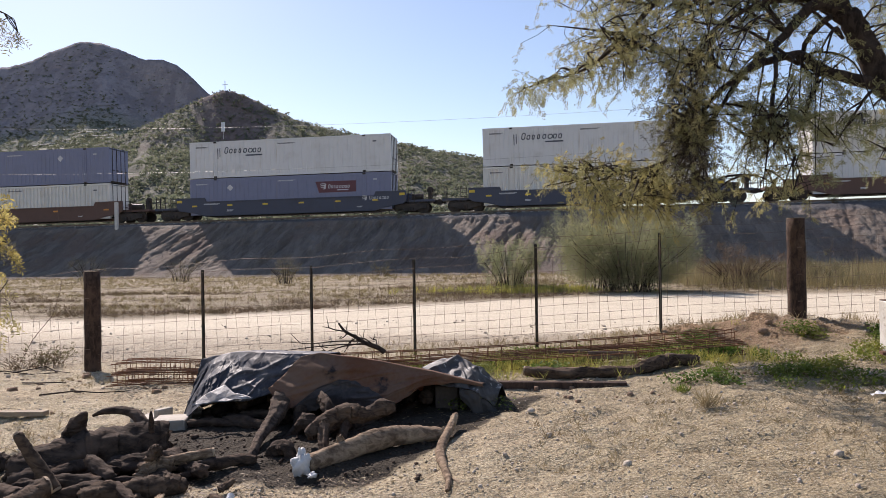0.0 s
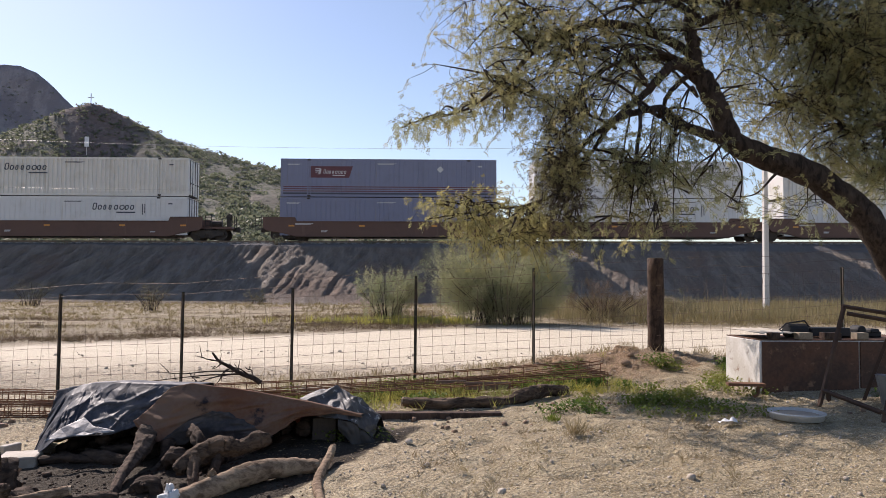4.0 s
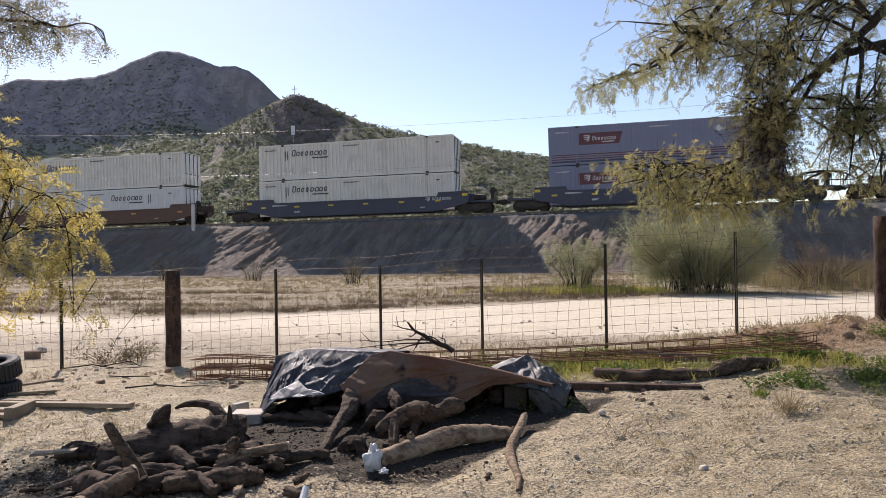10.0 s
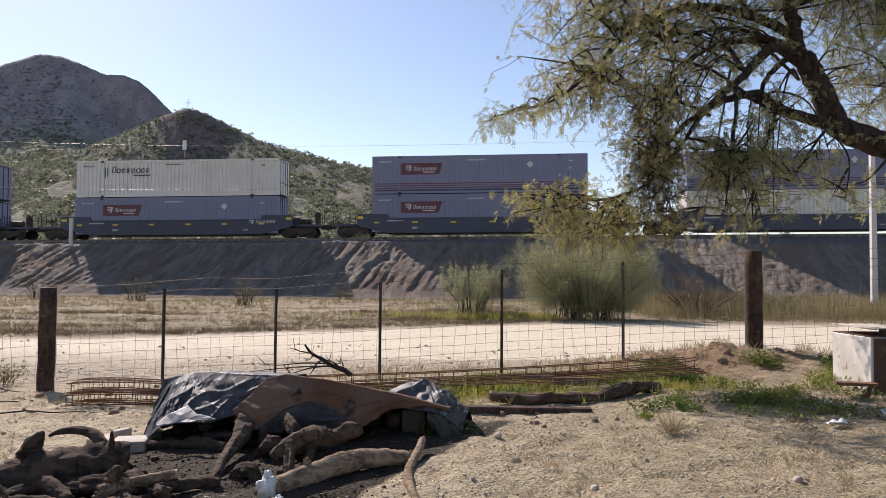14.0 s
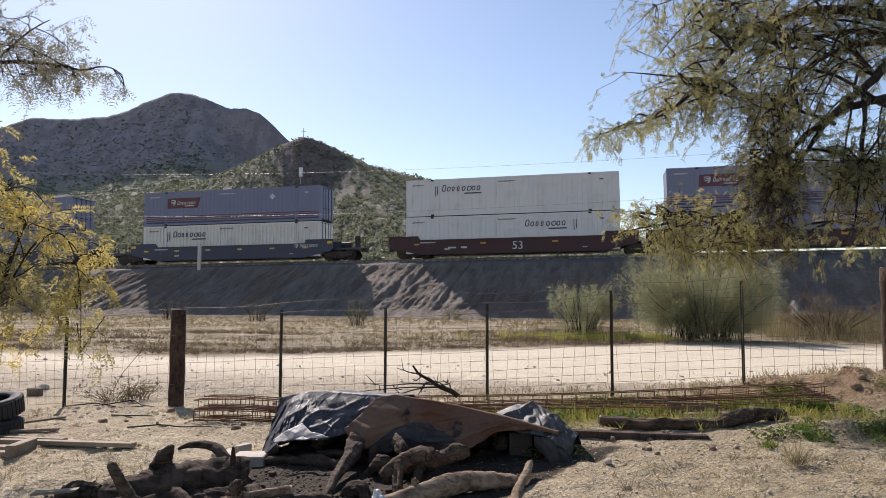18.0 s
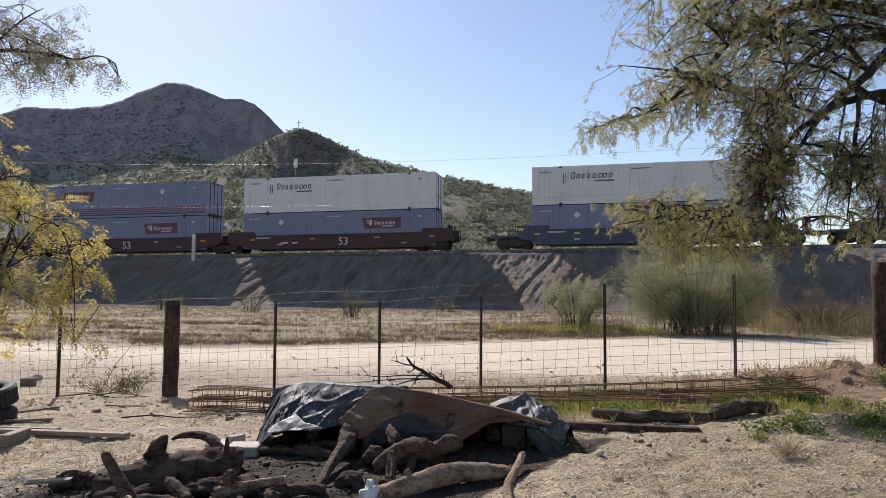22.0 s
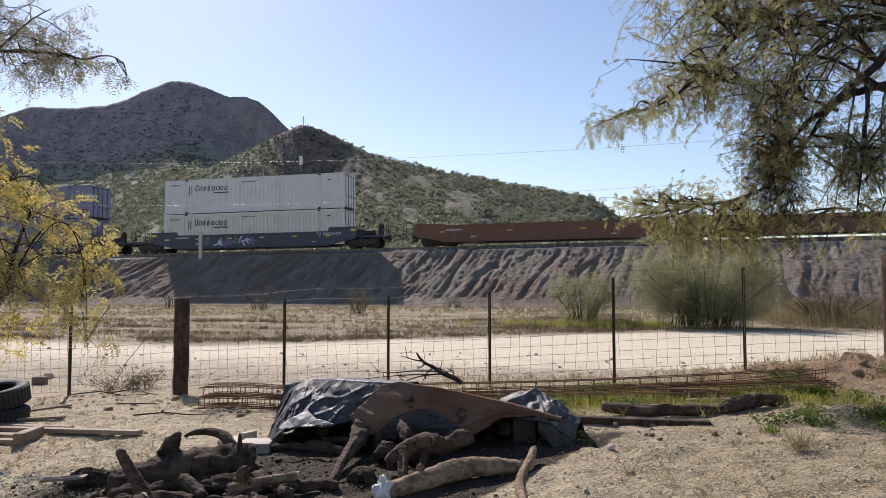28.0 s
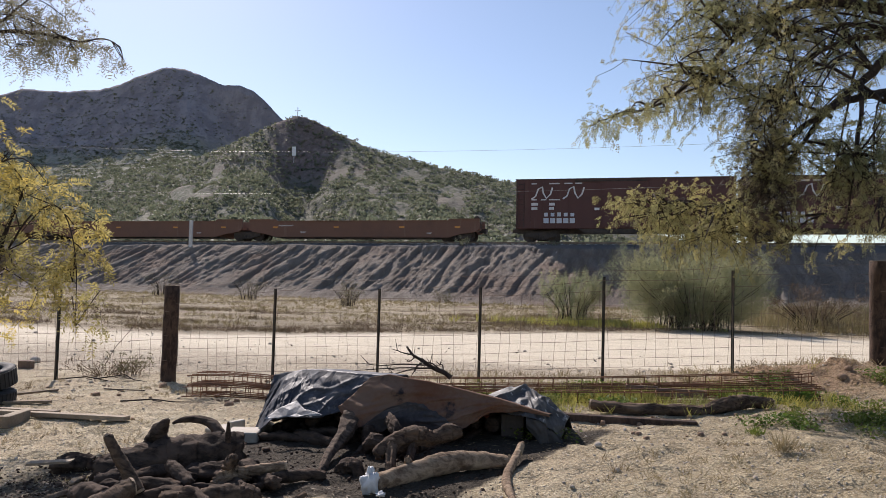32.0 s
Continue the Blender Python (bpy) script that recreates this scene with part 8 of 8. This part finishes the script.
def make_plants():
    rng = np.random.RandomState(21)
    make_right_tree()
    make_left_tree()
    make_bush(3.60, 27.6, 2.85, 1.7, 3.10, 78000, 2, "large feathery grey-green shrub beside the road", M_BROOM, stems=90)
    make_bush(-0.9, 28.0, 1.25, 1.0, 2.45, 12000, 3, "small thin grey-green shrub beside the road", M_BROOM, stems=26)
    make_bush(8.2, 29.5, 1.9, 1.2, 1.6, 9000, 5, "low dry brown shrub in the straw grass", M_BRUSH)
    make_bush(11.4, 30.5, 1.5, 1.0, 1.2, 6000, 6, "low dry olive shrub in the straw grass", M_OLIVE)
    for x, y, r, h, s in ((-13.0, 36, 1.0, 1.5, 11), (-20.5, 39, 1.2, 1.6, 12), (-14.6, 41, 0.9, 1.2, 13), (-27, 40, 1.3, 1.6, 14), (-9, 42, 0.8, 0.9, 15)):
        make_bush(x, y, r, r, h, 900, s, "thin grey-green shrub on the dry verge", M_OLIVE, stems=24)
    for x, y, r, h, s in ((-9.6, 50.4, 0.7, 0.8, 16), (6.5, 51.0, 0.8, 1.3, 17), (14.0, 50.9, 0.7, 0.7, 18), (-24.5, 50.6, 0.7, 0.8, 19), (20.5, 50.8, 0.6, 0.8, 20), (-3.0, 51.0, 0.5, 0.5, 24)):
        weed = make_bush(x, y, r, r * 0.7, h, 900, s, "small dry weed on the edge of the embankment", M_SCRUB, stems=22)
        weed.location.z = float(np.interp(y, [TOE_Y, CREST_Y, 51.6], [0.2, CREST_Z - 0.1, CREST_Z]) + grade(x))
    make_bush(-7.75, 9.95, 0.62, 0.4, 0.30, 420, 26, "low brushy clump with thin brown twigs by the fence", M_BRUSH, stems=44)
    make_bush(-7.35, 10.05, 0.42, 0.3, 0.36, 480, 27, "small thin olive-brown brush by the fence", M_OLIVE, stems=20)
    # straw grass beyond the road
    n = 24000
    x = rng.uniform(-48, 42, n)
    y = road_far(x) + 0.8 + (44.6 - road_far(x)) * rng.rand(n) ** 0.8
    keep = fbm(x * 0.25, y * 0.5, 3, 33) + 0.16 * smooth(4, 14, x) + 0.22 * smooth(34, 42, y) > -0.02
    x, y = x[keep], y[keep]
    blades("verge_grass", "dry straw-coloured grass beyond the road", "grass", x, y, ground_z(x, y), rng.uniform(0.08, 0.25, len(x)) * (1 + 1.6 * smooth(6, 12, x)), 0.012, M_VERGE, rng, 0.55, 9)
    n = 5200
    x, y = rng.uniform(6, 42, n), rng.uniform(28, 41, n)
    blades("tall_grass", "tall pale dry grass below the embankment", "grass", x, y, ground_z(x, y), rng.uniform(0.4, 1.05, n), 0.016, M_TALLGRASS, rng, 0.30, 10)
    # brown brush along the far road edge
    m = 120
    cx = rng.uniform(-36, 3, m)
    cy = road_far(cx) + rng.choice([0.7, 1.0, 1.6, 4.0, 7.0, 11.0], m) + rng.normal(0, 0.3, m)
    x, y = np.repeat(cx, 40) + rng.normal(0, 0.75, m * 40), np.repeat(cy, 40) + rng.normal(0, 0.28, m * 40)
    keep = y > road_far(x) + 0.3
    x, y = x[keep], y[keep]
    blades("roadside_brush", "low brown brush along the road edge", "brush", x, y, ground_z(x, y), rng.uniform(0.10, 0.40, len(x)) * rng.uniform(0.5, 1.0, len(x)), 0.009, M_BRUSH, rng, 0.95, 14)
    # yellow weeds near the small shrub
    n = 460
    x, y = rng.normal(-0.4, 1.5, n), rng.normal(27.0, 0.5, n)
    blades("yellow_weeds", "bright yellow weeds at the foot of the shrub", "weeds", x, y, ground_z(x, y), rng.uniform(0.15, 0.42, n), 0.03, M_FLOWER, rng, 0.4, 9)
    # green weeds among the mats and by the chest
    n = 5600
    x = rng.uniform(-1.6, 4.4, n)
    y = 7.85 + 0.13 * (x + 1) + rng.normal(0.45, 0.45, n)
    k = rng.rand(n) < 0.16
    x[k], y[k] = rng.normal(2.4, 0.9, k.sum()), rng.normal(7.3, 0.42, k.sum())
    k2 = rng.rand(n) < 0.06
    x[k2], y[k2] = rng.normal(0.15, 0.30, k2.sum()), rng.normal(6.45, 0.17, k2.sum())
    keep = (fbm(x * 2.2, y * 2.2, 3, 55) > np.where(y > 7.9, 0.02, 0.10)) & (y > 6.1) & (y < 9.5)
    x, y = x[keep], y[keep]
    z = ground_z(x, y) + relief(x, y)
    m = len(x)
    each = 16
    c = np.repeat(np.stack([x, y, z], 1), each, 0) + np.stack([rng.normal(0, 0.05, m * each), rng.normal(0, 0.05, m * each), rng.uniform(0.005, 0.10, m * each)], 1)
    d = np.stack([rng.normal(0, 1, m * each), rng.normal(0, 1, m * each), rng.uniform(0, 0.9, m * each)], 1)
    up = np.stack([rng.normal(0, 0.5, m * each), rng.normal(0, 0.5, m * each), np.ones(m * each)], 1)
    v, q = flakes(c, d, up, rng.uniform(0.025, 0.06, m * each), rng.uniform(0.012, 0.028, m * each))
    tagged(part("green_weeds", np_mesh("green_weeds", v, q), M_WEED), "bright green low weeds among the steel mats", "weeds", kind="stuff")
    # thin yellow-green grass growing through the mats
    n = 2300
    x = rng.uniform(-1.6, 2.7, n)
    y = 7.85 + 0.13 * (x + 1) + rng.normal(0.45, 0.38, n)
    keep = fbm(x * 1.6, y * 1.6, 3, 58) > -0.04
    x, y = x[keep], y[keep]
    blades("mat_grass", "thin yellow-green grass growing through the steel mats", "grass", x, y, ground_z(x, y) + relief(x, y), rng.uniform(0.07, 0.19, len(x)), 0.006, M_FLOWER, rng, 0.55, 8)
    # dry grass inside the yard: along the fence and in tufts
    n = 700
    x = rng.uniform(-2.5, 7, n)
    y = fence_line(x) + rng.normal(0.25, 0.35, n)
    blades("fence_grass", "thin dry grass along the fence foot", "grass", x, y, ground_z(x, y) + relief(x, y), rng.uniform(0.05, 0.19, n), 0.006, M_STRAW, rng, 0.45, 7)
    n = 2600
    x, y = rng.uniform(-8, 6, n), rng.uniform(4.6, 9.4, n)
    keep = (fbm(x * 0.9, y * 0.9, 3, 66) > 0.03) & ((x < -3.7) | (x > 0.0) | (y > 7.0))
    x, y = x[keep], y[keep]
    blades("yard_grass", "short dry grass tufts in the yard", "grass", x, y, ground_z(x, y) + relief(x, y), rng.uniform(0.04, 0.10, len(x)), 0.005, M_STRAW, rng, 0.8, 9)
    for i, (x, y, h) in enumerate(((1.42, 5.95, 0.22), (1.35, 6.55, 0.12), (1.15, 9.4, 0.3), (2.3, 9.5, 0.2))):
        g = thing("grass_tuft", "dry straw tuft with thin stalks", "grass tuft", "dry tufts", (x, y, land(x, y)))
        k = 110
        d = np.stack([rng.normal(0, 0.6, k), rng.normal(0, 0.6, k), np.ones(k)], 1)
        d /= np.linalg.norm(d, axis=1, keepdims=True)
        hh = rng.uniform(0.4, 1, k) * h
        v, q = flakes(d * hh[:, None] * 0.5 + rng.normal(0, 0.03, (k, 3)) * np.array([1, 1, 0]), d, rng.normal(0, 1, (k, 3)), hh, np.full(k, 0.006))
        tagged(part("blade_mass", np_mesh("blades", v, q), M_STRAW if i != 1 else M_WEED, g), kind="stuff")


make_plants()


def on_line(at, t):
    """Pose of a part of the train t seconds on, tilted with the line."""
    x = at.x - SPEED * t
    slope = float(grade(x + 8) - grade(x - 8)) / 16
    return Matrix.Translation((x, at.y, at.z + float(grade(x)))) @ Matrix.Rotation(-math.atan(slope), 4, "Y")


def motions():
    for ob, at in MOVERS:
        walk(ob, [(float(t), on_line(at, t)) for t in range(33)])


motions()
